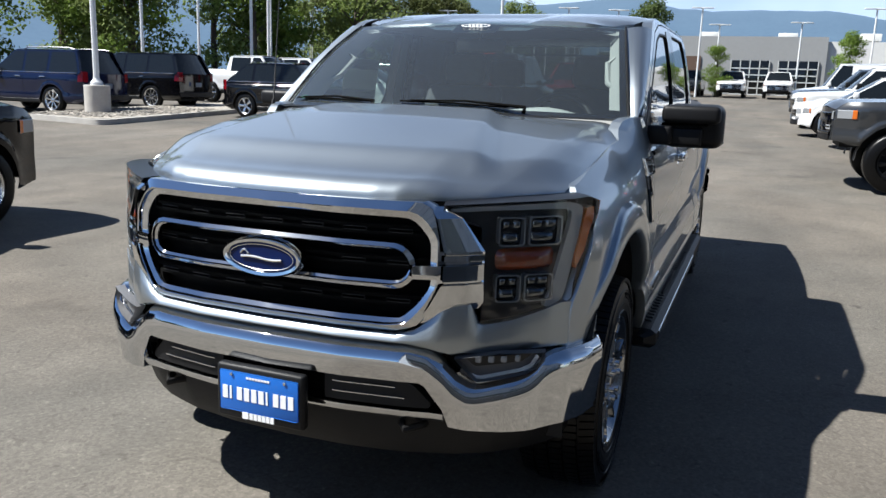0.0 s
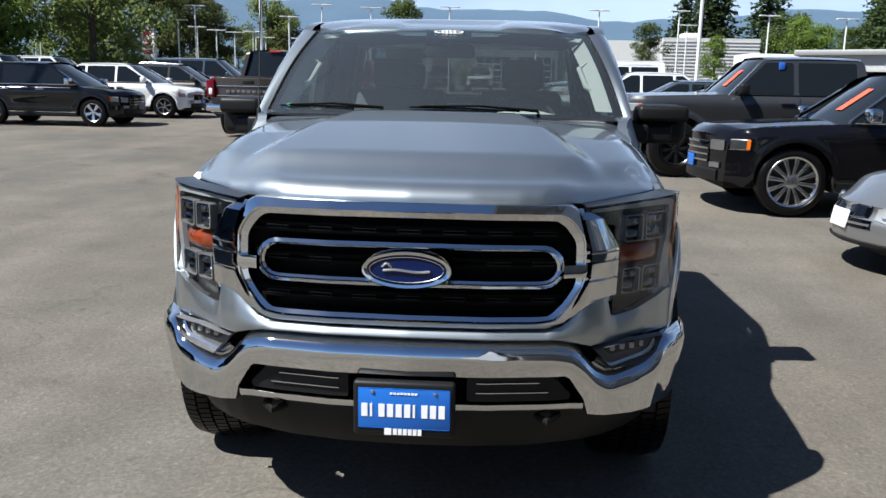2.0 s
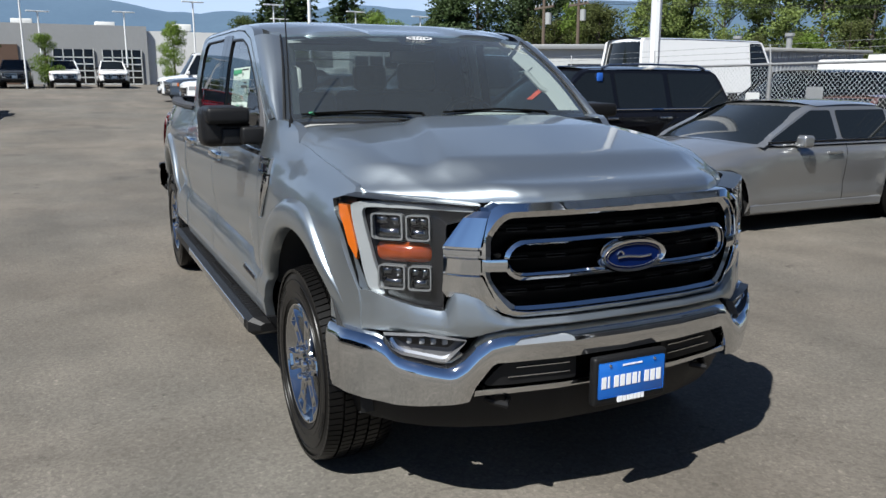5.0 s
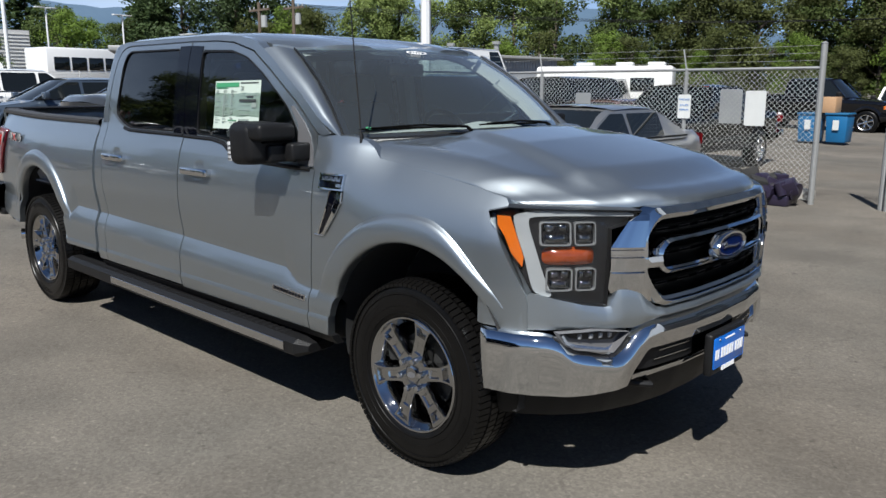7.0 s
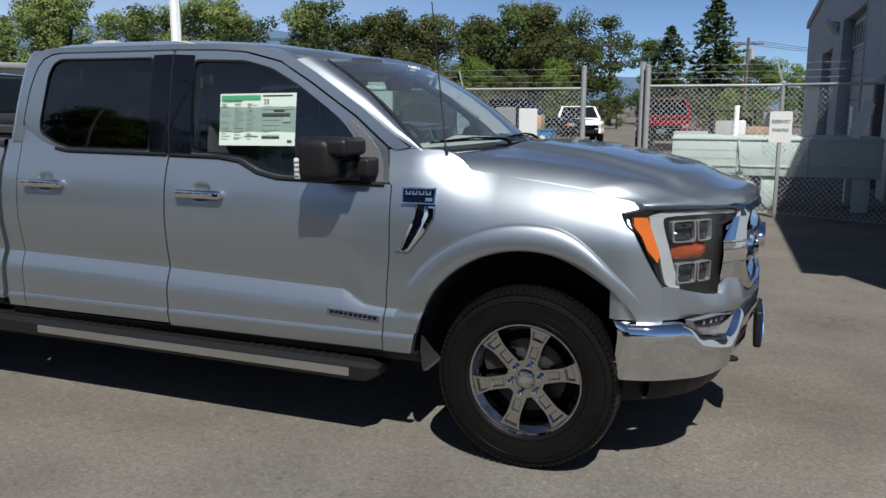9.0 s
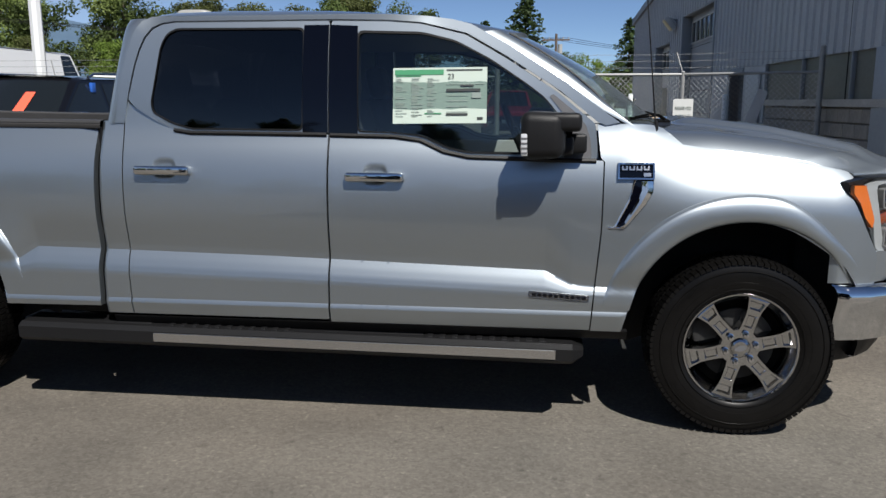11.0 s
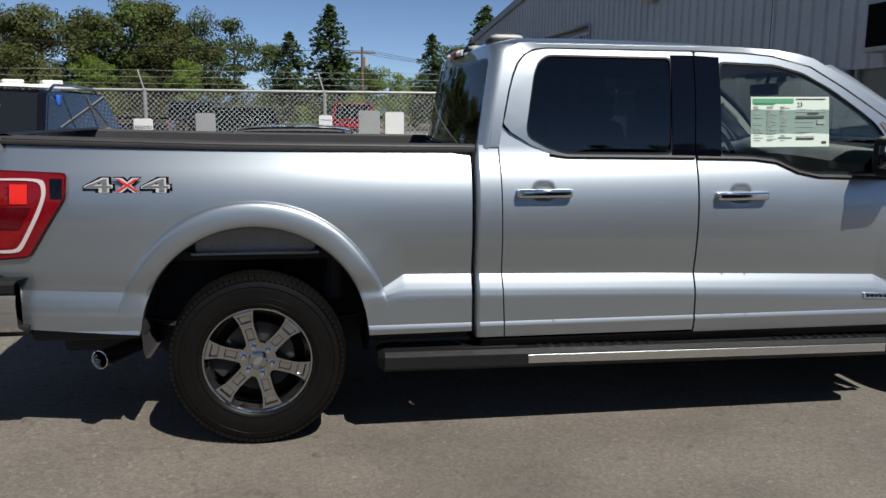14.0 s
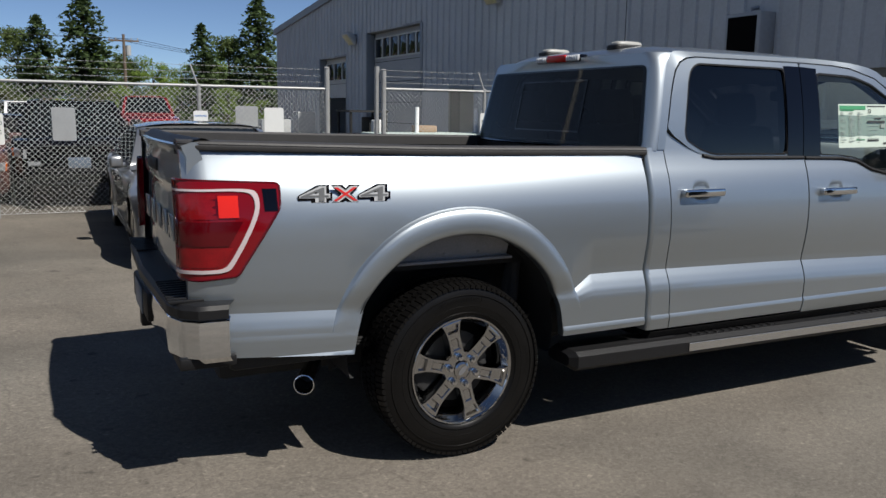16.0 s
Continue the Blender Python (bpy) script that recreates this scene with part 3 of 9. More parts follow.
    plate(vent, dense(rounded(o, .008, 2), .03), lambda x, z: vt3(x, z, .004), back=lambda c: vt3(c.x, c.y, -.01))
    vt = part("fender_vent", vent, M_GBLACK, truck, "chrome and gloss black fender vent")
    bm = bmesh.new()
    fin_o = [(-.412, 1.150), (-.412, 1.105), (-.445, 1.048), (-.525, .950), (-.546, .948)]
    fin_i = [(-.466, 1.150), (-.464, 1.112), (-.484, 1.064), (-.532, .975), (-.553, .953)]

    def fin(i, k):
        a, b = fin_o[i], fin_i[i]
        t = [0, .06, .5, .9, 1][k]
        return vt3(a[0] + (b[0] - a[0]) * t, a[1] + (b[1] - a[1]) * t, [.001, .012, .016, .006, .002][k])
    surf(bm, fin, range(5), range(5))
    part("vent_blade", bm, M_CHROME, vt, "mirror-bright blade of the vent", 15)
    bm = bmesh.new()
    ring(bm, [vt3(x, z, .006) for x, z in [(-.572, .948), (-.514, 1.07), (-.494, 1.152)]], .005)
    ring(bm, [vt3(x, z, .003) for x, z in [(-.60, .944), (-.572, .944), (-.530, .946)]], .004)
    part("vent_strip", bm, M_CHROME, vt)
    bm = bmesh.new()
    q = [(-.567, 1.157), (-.567, 1.228), (-.410, 1.228), (-.410, 1.157)]
    plate(bm, dense(q, .03), lambda x, z: vt3(x, z, .014), holes=[[(-.560, 1.164), (-.560, 1.221), (-.417, 1.221), (-.417, 1.164)]], back=lambda c: vt3(c.x, c.y, 0))
    part("badge_frame", bm, M_CHROME, vt)
    for i in range(4):
        bm = bmesh.new()
        a = -.550 + i * .031
        plate(bm, [(a, 1.196), (a, 1.214), (a + .006, 1.214), (a + .006, 1.202), (a + .018, 1.202), (a + .018, 1.214), (a + .024, 1.214), (a + .024, 1.196)], lambda x, z: vt3(x, z, .010), back=lambda c: vt3(c.x, c.y, .003))
        part("badge_bar", bm, M_BRIGHT, vt)
    bm = bmesh.new()
    plate(bm, [(-.457, 1.170), (-.457, 1.185), (-.425, 1.185), (-.425, 1.170)], lambda x, z: vt3(x, z, .010), back=lambda c: vt3(c.x, c.y, .003))
    part("badge_bar", bm, M_BRIGHT, vt)
    # door badge
    bm = bmesh.new()
    plate(bm, rounded([(-.942, .626), (-.942, .655), (-.674, .640), (-.674, .612)], .006, 2), lambda x, z, s=s: Vector((x, s * (side_y(x, z) + .006), z)), back=lambda c, s=s: Vector((c.x, s * side_y(c.x, c.y), c.y)))
    db = part("door_badge", bm, M_BRIGHT, truck, "slim bright door badge")
    for i in range(10):
        bm = bmesh.new()
        x = -.926 + i * .0245
        z = .6405 - (x + .926) * .055
        box(bm, x, x + .017, s * (side_y(x, z) + .005), s * (side_y(x, z) + .009), z - .008, z + .007, .001)
        part("badge_bar", bm, M_GBLACK, db)

    # step bar
    bm = bmesh.new()
    sec = [(.80, .40), (.83, .428), (.985, .424), (1.012, .405), (1.012, .35), (.985, .33), (.83, .33), (.80, .345)]
    xs_ = [-3.43, -3.40, -2.715, -2.713, -.815, -.812, -.74, -.69]
    sc = [.6, 1, 1, 1, 1, 1, .97, .45]

    def stepf(i, j):
        y, z = sec[j % len(sec)]
        k = sc[i]
        zc = .385 - .0105 * (xs_[i] + 2.7) * 0.8
        return Vector((xs_[i], s * (.80 + (y - .80) * (1 if k > .9 else (.55 + .45 * k))), zc + (z - .378) * k))
    rows = surf(bm, stepf, range(len(xs_)), range(len(sec) + 1))
    weld(bm)
    bmesh.ops.holes_fill(bm, edges=bm.edges)
    step = part("step_bar", bm, M_BLACK, truck, "black step bar with a bright edge", 25)
    bm = bmesh.new()

    def bright(u, v):
        zc = .385 - .0105 * (u + 2.7) * 0.8
        z = zc + [.024, .020, -.020, -.024][v]
        return Vector((u, s * [1.008, 1.016, 1.016, 1.008][v], z))
    surf(bm, bright, lin(-2.712, -.816, 8), range(4))
    part("bright_strip", bm, M_BRIGHT, step, "brushed metal edge strip")
    bm = bmesh.new()
    for i in range(32):
        x = -2.66 + i * .057
        if -2.05 < x < -1.42:
            continue
        zc = .385 - .0105 * (x + 2.7) * 0.8
        box(bm, x, x + .030, s * .845, s * .972, zc + .037, zc + .052, .005)
    for y in (.87, .91, .95):
        box(bm, -2.04, -1.42, s * y, s * (y + .012), .417, .430, .003)
    box(bm, -3.36, -2.75, s * .86, s * .95, .425, .437, .006)
    part("tread_pad", bm, M_BLACK, step)
    for x in (-2.6, -1.7, -.95):
        bm = bmesh.new()
        ring(bm, [(x, s * .86, .36), (x, s * .62, .45)], .025)
        part("bracket", bm, M_UNDER, step)

    # mirror: head, upper lobe, folding arm with its gap, sail
    yo = 1.165 if s < 0 else 1.21
    bm = bmesh.new()
    vs = box(bm, -.985, -.80, s * .955, s * yo, 1.247, 1.452, .045, seg=5)
    for v in vs:
        k = (v.co.x + .985) / .185
        v.co.z = 1.352 + (v.co.z - 1.352) * (1 - .10 * max(0, k))
        v.co.x += (abs(v.co.y) - 1.1) * -.12
    box(bm, -.90, -.735, s * .950, s * (yo - .012), 1.366, 1.443, .022, seg=4)
    mr = part("door_mirror", bm, M_BLACK, truck, "black folding door mirror")
    bm = bmesh.new()
    box(bm, -.86, -.765, s * .90, s * (yo - .085), 1.266, 1.346, .012, seg=3)
    box(bm, -.82, -.705, s * .868, s * 1.00, 1.270, 1.352, .014, seg=3)
    part("mirror_arm", bm, M_BLACK, mr)
    # near-black strip paints the shade between lobe and arm
    bm = bmesh.new()
    box(bm, -.90, -.772, s * .95, s * (yo - .065), 1.354, 1.365)
    part("mirror_gap", bm, M_DARK, mr)
    bm = bmesh.new()
    box(bm, -.9865, -.978, s * 1.045, s * 1.14, 1.295, 1.405, .001)
    part("mirror_glass", bm, M_CHROME, mr)
    bm = bmesh.new()
    box(bm, -.984, -.956, s * (yo - .030), s * (yo - .001), 1.268, 1.358, .004)
    ml = part("mirror_lamp", bm, M_CLEAR, mr, "clear side lamp in the mirror")
    for i in range(4):
        bm = bmesh.new()
        box(bm, -.982, -.958, s * (yo - .004), s * (yo + .001), 1.276 + i * .020, 1.283 + i * .020)
        part("lamp_rib", bm, M_TRIM, ml)
    bm = bmesh.new()
    plate(bm, rounded([(-.80, 1.243), (-.80, 1.43), (-.868, 1.512), (-.852, 1.522), (-.755, 1.445), (-.705, 1.385), (-.684, 1.32), (-.678, 1.243)], .006, 2), lambda x, z, s=s: Vector((x, s * (yg(z) + .0035), z)), back=lambda c, s=s: Vector((c.x, s * (yg(c.y) - .03), c.y)))
    part("mirror_base", bm, M_TRIM, truck, "grey mirror sail")

    # wheel arch flares, pressed out round the openings
    for ax, az, ro, rf in ARCHES:
        front = ax > -1
        bm = bmesh.new()

        def flare(a, k, ax=ax, az=az, ro=ro, rf=rf, front=front):
            out = rf - (.060 * smooth01((math.cos(a) * rf - .1) / .35) if front else .012 * smooth01(abs(math.cos(a)) * 1.5 - .5))
            t, d = [(1.04, -.003), (1.0, .0006), (.965, .004), (.935, .0105), (.90, .0150), (.80, .0195), (.62, .0225), (.40, .0235), (.20, .0225), (.09, .0190), (.03, .012), (0, .002), (0, -.035)][k]
            r = ro + (out - ro) * t
            x, z = ax + math.cos(a) * r, az + math.sin(a) * r
            fade = smooth01((math.sin(a) * r - .13) / .20)
            if front:
                fade *= smooth01((a - .58) / .45)
            return Vector((x, s * (side_y(x, z) + (d * fade if d > 0 else d) + (.0008 if d > 0 else 0)), z))
        surf(bm, flare, lin(radians(34 if front else 12), radians(168), 96), range(13))
        part("arch_flare", bm, M_SILVER, truck, "", 50)
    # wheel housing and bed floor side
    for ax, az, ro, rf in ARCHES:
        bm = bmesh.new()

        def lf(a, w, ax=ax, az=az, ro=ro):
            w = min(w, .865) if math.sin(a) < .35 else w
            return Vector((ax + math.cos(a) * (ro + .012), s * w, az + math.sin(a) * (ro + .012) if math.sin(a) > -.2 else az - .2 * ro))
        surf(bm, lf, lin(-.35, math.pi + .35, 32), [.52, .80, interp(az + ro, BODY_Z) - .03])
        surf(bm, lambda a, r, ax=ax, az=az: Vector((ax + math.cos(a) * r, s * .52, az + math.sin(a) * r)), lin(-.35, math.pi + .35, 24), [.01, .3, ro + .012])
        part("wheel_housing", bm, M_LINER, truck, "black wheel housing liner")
    ax, az, ro, rf = ARCHES[1]
    bm = bmesh.new()
    surf(bm, lambda x, k: Vector((x, s * (.835 + .02 * k), .905 + (max(.906, az + math.sqrt(max(0, (ro + .005) ** 2 - (x - ax) ** 2))) - .905) * k)), lin(ax - .27, ax + .27, 15), (0, .5, 1))
    box(bm, ax - .29, ax + .29, s * .80, s * .862, .893, .906, .003)
    for k in (-.2, -.05, .12, .24):
        lathe(bm, [(.008, 0), (.007, .006), (.001, .007)], 8, Matrix.Translation((ax + k, s * .838, .93)) @ pose(0, 0, 0, 0, 0, 0 if s > 0 else 180))
    part("bed_inner_panel", bm, M_INNER, truck, "grey inner bed panel with a flange")
    bm = bmesh.new()
    ring(bm, [(ax + .30, s * .72, .50), (ax + .36, s * .74, .90)], .022, 10)
    ring(bm, [(ax + .36, s * .74, .66), (ax + .37, s * .745, .92)], .034, 10)
    part("shock_absorber", bm, M_UNDER, truck)
    for i in range(4):
        bm = bmesh.new()
        ln = .55 - .07 * i
        surf(bm, lambda x, k, i=i, ln=ln: Vector((ax + x * ln, s * (.60 + .06 * (k in (1, 2))), .50 - i * .014 + .05 * (x * ln) ** 2 / .3 + (.010 if k > 1 else 0))), lin(-1, 1, 9), (0, 1, 2, 3, 4))
        part("spring_leaf", bm, M_UNDER, truck)

# hood
HOOD_C = [(-.30, 1.388), (-.1, 1.384), (.2, 1.352), (.5, 1.294), (.7, 1.254), (.80, 1.236), (.86, 1.226), (.92, 1.216)]


def hood_front(v):
    return interp(abs(v), [(0, .908), (.3, .897), (.52, .872), (.62, .85), (.74, .79), (.86, .69), (.95, .565), (1, .465)])


HOOD_LOW = [(0, 1.166), (.48, 1.164), (.54, 1.158), (.58, 1.160), (.70, 1.168), (.85, 1.174), (.95, 1.184)]   # lower edge of its front
HOOD_LIP = [(0, .054), (.46, .054), (.56, .042), (.70, .024), (.85, .012), (.95, .006)]


def hood_pt(u, v):
    U = u
    xr = -.235 - .215 * abs(v) ** 2.2
    x = xr + (hood_front(v) - xr) * U
    ze = interp(min(x, .50), HOOD_EDGE)
    ye = side_y(min(x, .46), ze) - .004 - max(0, x - .46) * .42
    zc = interp(x + .045 * v * v, HOOD_C)
    a = abs(v)
    y = v * ye
    e = min(1, max(0, (ye - abs(y)) / .16))
    roll = min(.086, (zc - ze) * .70)
    z = ze + roll * (1 - (1 - e) ** 2.1) + (zc - ze - roll) * (1 - a ** 2.2)
    w = .345 + .30 * U
    fade = smooth01((1.0 - U) / .25) * smooth01((U + .02) / .10)
    z += .028 * fade * smooth01((w - abs(y)) / .085 + .5) - .010 * fade * smooth01((a - .5) / .3) * smooth01((1 - a) / .2)
    lip = interp(abs(y), HOOD_LIP)
    k = smooth01((U - .74) / .26)
    z = z * (1 - k) + (interp(abs(y), HOOD_LOW) + lip) * k
    q = max(0, 1 - (1 - U) * (hood_front(v) - xr) / .085)
    z -= lip * (1 - math.sqrt(max(0, 1 - q * q)))
    return Vector((x, y, z))


bm = bmesh.new()
surf(bm, hood_pt, lin(0, .90, 46) + [.915, .93, .942, .953, .963, .972, .980, .987, .992, .996, .999, 1.0], [math.sin(t * math.pi / 2) * .62 + t * .38 for t in lin(-1, 1, 121)])
rim(bm, lambda c: c + Vector((-.012 if c.x > .4 else 0, 0, -.006)))
rim(bm, lambda c: c + Vector((-.03 if c.x > .4 else 0, -.02 * c.y, -.03)))
part("hood", bm, M_SILVER, truck, "silver hood with a raised centre", 60)

# body between hood, fender and windscreen post
for s in (-1, 1):
    bm = bmesh.new()

    def corner(u, k, s=s):
        x = -.345 - .30 * u
        z = interp(x, SHUT)
        a = Vector((x, s * (side_y(x, z) - .001), z))
        b = Vector((min(x - .03, -.42), s * .80, 1.378 + .012 * u))
        p = a.lerp(b, k)
        p.z += .006 * math.sin(k * math.pi)
        return p
    surf(bm, corner, lin(0, 1, 14), lin(0, 1, 9))
    part("cowl_corner", bm, M_SILVER, truck)

# cowl and wipers
bm = bmesh.new()


def cowl_pt(u, v):
    xr = -.215 - .215 * abs(v) ** 2.2
    return Vector((xr - .135 * u, v * .845, 1.386 - .004 * u - .012 * abs(v) + .008 * math.sin(u * math.pi)))


surf(bm, cowl_pt, lin(0, 1, 6), lin(-1, 1, 41))
part("cowl", bm, M_BLACK, truck, "black plastic cowl grille below the windscreen")
bm = bmesh.new()
for i in range(26):
    v = -.42 + i * .03
    p = cowl_pt(.35, v)
    box(bm, p.x - .03, p.x + .03, p.y - .010, p.y + .010, p.z + .001, p.z + .005, .002)
part("cowl_slot", bm, M_DARK, truck)


def ws_pt(u, v):
    """Windscreen: u from base to top, v across."""
    base = Vector((-.30 - .225 * abs(v) ** 2.3, v * .845, 1.375 + .012 * (1 - v * v)))
    top = Vector((-.975 - .085 * abs(v) ** 2.2, v * .712, 1.812 - .020 * v * v))
    p = base.lerp(top, u)
    p += Vector((.06, 0, .09)) * .32 * math.sin(u * math.pi)
    return p


bm = bmesh.new()
surf(bm, ws_pt, lin(0, 1, 14), lin(-1, 1, 29))
ws = part("windscreen", bm, M_WSCREEN, truck, "clear laminated windscreen")
ws.visible_shadow = False
bm = bmesh.new()
off = Vector((.004, 0, .006))
for us_, vs_ in ((lin(0, .045, 3), lin(-1, 1, 29)), (lin(.955, 1, 3), lin(-1, 1, 29)), (lin(0, 1, 14), [-1, -.955]), (lin(0, 1, 14), [.955, 1]), (lin(.84, .96, 4), [-.16, -.08, 0, .08, .16])):
    surf(bm, lambda u, v: ws_pt(u, v) - off, us_, vs_)
part("windscreen_border", bm, M_GBLACK, ws)
bm = bmesh.new()
n = 28
P = ws_pt(.915, 0) + off * 1.2
e1, e2 = Vector((0, 1, 0)), (ws_pt(.95, 0) - ws_pt(.88, 0)).normalized()
for k, (a, b) in enumerate(((.075, .022), (.066, .0165))):
    vs = [bm.verts.new(P + e1 * a * math.cos(2 * math.pi * i / n) + e2 * b * math.sin(2 * math.pi * i / n)) for i in range(n)]
    if k == 0:
        o1 = vs
    else:
        for i in range(n):
            bm.faces.new((o1[i], o1[(i + 1) % n], vs[(i + 1) % n], vs[i]))
for i in range(4):
    box(bm, P.x - .001, P.x + .002, -.038 + i * .02, -.025 + i * .02, P.z - .006, P.z + .006, 0)
part("screen_emblem", bm, M_WHITE, ws, "small white oval print")
bm = bmesh.new()
P = ws_pt(.07, -.86) + off
for i in range(1):
    vs = [bm.verts.new(P + e1 * .02 * math.cos(2 * math.pi * j / 16) + e2 * .014 * math.sin(2 * math.pi * j / 16)) for j in range(16)]
    bm.faces.new(vs)
part("screen_sticker", bm, M_PGREEN, ws)
# wipers
for v0, v1, u1 in ((-.30, -.86, .055), (.52, -.10, .05)):
    bm = bmesh.new()
    a, b = cowl_pt(.55, v0) + Vector((0, 0, .03)), ws_pt(u1, v1) + Vector((.012, 0, .014))
    mid = a.lerp(b, .5) + Vector((.01, 0, .012))
    ring(bm, [a + Vector((.03, 0, -.02)), a, mid, b], [.010, .008, .005, .004])
    q0, q1 = ws_pt(u1 + .0, v1 - .06), ws_pt(u1 - .015, (v0 + v1) / 2 + .22)
    ring(bm, [q0 + Vector((.008, 0, .010)), q0.lerp(q1, .5) + Vector((.012, 0, .014)), q1 + Vector((.008, 0, .010))], .0045)
    part("wiper", bm, M_DARK, truck, "black windscreen wiper")
# antenna on the right fender
bm = bmesh.new()
ring(bm, [(-.40, -.845, 1.36), (-.40, -.845, 1.395), (-.405, -.845, 1.41), (-.47, -.84, 2.02)], [.012, .010, .004, .0025])
part("antenna", bm, M_BLACK, truck, "thin black mast antenna")

# roof
ROOF_X = [(-2.86, 1.876), (-2.82, 1.905), (-2.70, 1.928), (-2.4, 1.936), (-1.9, 1.928), (-1.5, 1.900), (-1.2, 1.862), (-1.05, 1.838), (-.96, 1.815)]


def roof_pt(u, v):
    a = abs(v)
    xf = -.968 - .085 * a ** 2.2 - .16 * smooth01((a - .80) / .2)
    xr = -2.865 + .10 * max(0, (a - .70) / .30) ** 2.2
    x = xr + (xf - xr) * u
    zt = interp(x, ROOF_X) + (.016 * smooth01((x + 1.45) / .25) * smooth01((.42 - a) / .06) * -1 if x > -1.6 else 0)
    edge = interp(x, [(-2.87, 1.846), (-2.82, 1.856), (-2.765, 1.866), (-2.735, 1.880), (-2.66, 1.884), (-1.86, 1.884), (-1.60, 1.878), (-1.42, 1.865), (-1.22, 1.826), (-1.1, 1.765)])
    w = .776 - .02 * max(0, (-2.66 - x) / .1) - .076 * smooth01((x + 1.5) / .5)
    y = v * (w - .0)
    z = edge + (zt - edge) * (1 - a ** 5)
    return Vector((x, y, z))


bm = bmesh.new()
surf(bm, roof_pt, lin(0, 1, 36), lin(-1, 1, 41))
rim(bm, lambda c: c + Vector((0, 0, -.03)))
roof = part("roof", bm, M_SILVER, truck, "silver cab roof")
# bridging strips from the windscreen to the pillars
for s in (-1, 1):
    bm = bmesh.new()
    A = [(-.50, 1.375), (-.63, 1.448), (-.80, 1.575), (-1.05, 1.735), (-1.16, 1.795)]

    def strip(i, k, s=s):
        x, z = A[i]
        o = Vector((x, s * (yg(z) if i else side_y(x, z) - .004), z))
        q = ws_pt(min(1, i / 3.6), s * 1.0)
        p = o.lerp(q, k)
        return p + Vector((.012, s * .017, .010)) * math.sin(k * math.pi)
    surf(bm, strip, range(5), lin(0, 1, 6))
    part("windscreen_pillar", bm, M_SILVER, truck)
    bm = bmesh.new()
    ring(bm, [ws_pt(u, s * .995) + Vector((.004, s * .003, .004)) for u in lin(0, 1, 10)], .005)
    part("pillar_moulding", bm, M_BLACK, truck)

# cab back with the rear window
bm = bmesh.new()
back = [(-.850, 1.38), (.850, 1.38), (.762, 1.80), (.735, 1.85), (.70, 1.868), (-.70, 1.868), (-.735, 1.85), (-.762, 1.80)]
hole = rounded([(-.815, 1.40), (.815, 1.40), (.738, 1.80), (-.738, 1.80)], .035)


def back3(y, z):
    return Vector((-2.945 + (z - 1.38) * .19 - .05 * (1 - (y / .9) ** 2), y, z))


for s in (-1, 1):
    R_EDGE = [(1.385, -2.897), (1.60, -2.860), (1.715, -2.836), (1.775, -2.818), (1.822, -2.802), (1.858, -2.775), (1.872, -2.752)]

    def corner_post(z, t, s=s):
        a = t * math.pi / 2
        xo, yo = interp(z, R_EDGE), yg(z)
        yb = interp(z, [(1.38, .850), (1.80, .762), (1.845, .738), (1.872, .70)])
        xb = back3(yb, z).x
        return Vector((xo + (xb - xo) * math.sin(a), s * (yb + (yo - yb) * math.cos(a)), z))
    surf(bm, corner_post, lin(1.385, 1.872, 26), lin(0, 1, 9))
plate(bm, dense(back, .06), back3, holes=[hole], back=lambda c: back3(c.x, c.y) + Vector((.05, 0, 0)))
part("cab_back", bm, M_SILVER, truck)
bm = bmesh.new()
plate(bm, dense([(y * 1.03, 1.605 + (z - 1.605) * 1.04) for y, z in hole], .05), lambda y, z: back3(y, z) + Vector((-.003, 0, 0)), fine=.12)
rw = part("rear_window", bm, M_RGLASS, truck, "dark tinted rear window")
bm = bmesh.new()
for y0, y1, z0, z1 in ((-.33, .33, 1.735, 1.745), (-.33, .33, 1.455, 1.465), (-.335, -.325, 1.455, 1.745), (.325, .335, 1.455, 1.745)):
    surf(bm, lambda y, z: back3(y, z) + Vector((-.007, 0, 0)), lin(y0, y1, 6), lin(z0, z1, 4))
part("slider_frame", bm, M_GBLACK, rw)
bm = bmesh.new()
box(bm, -.055, .02, -.095, .095, -.020, .020, .009, m=Matrix.Translation((-2.868, 0, 1.870)))
sl = part("brake_lamp", bm, M_BRED, truck, "red high-level brake lamp")
for y in (-.155, .155):
    bm = bmesh.new()
    box(bm, -.050, .02, y - .058, y + .058, -.018, .018, .008, m=Matrix.Translation((-2.868, 0, 1.870)))
    cl = part("cargo_lamp", bm, M_CLEAR, sl, "clear ribbed cargo lamp")
    for i in range(6):
        bm = bmesh.new()
        yy = y - .045 + .018 * i
        box(bm, -2.922, -2.916, yy - .003, yy + .003, 1.857, 1.883, .001)
        part("lens_rib", bm, M_LAMPW, cl)
bm = bmesh.new()
box(bm, -.040, .02, -.222, .222, -.022, .021, .012, m=Matrix.Translation((-2.864, 0, 1.868)))
part("lamp_surround", bm, M_GBLACK, sl)
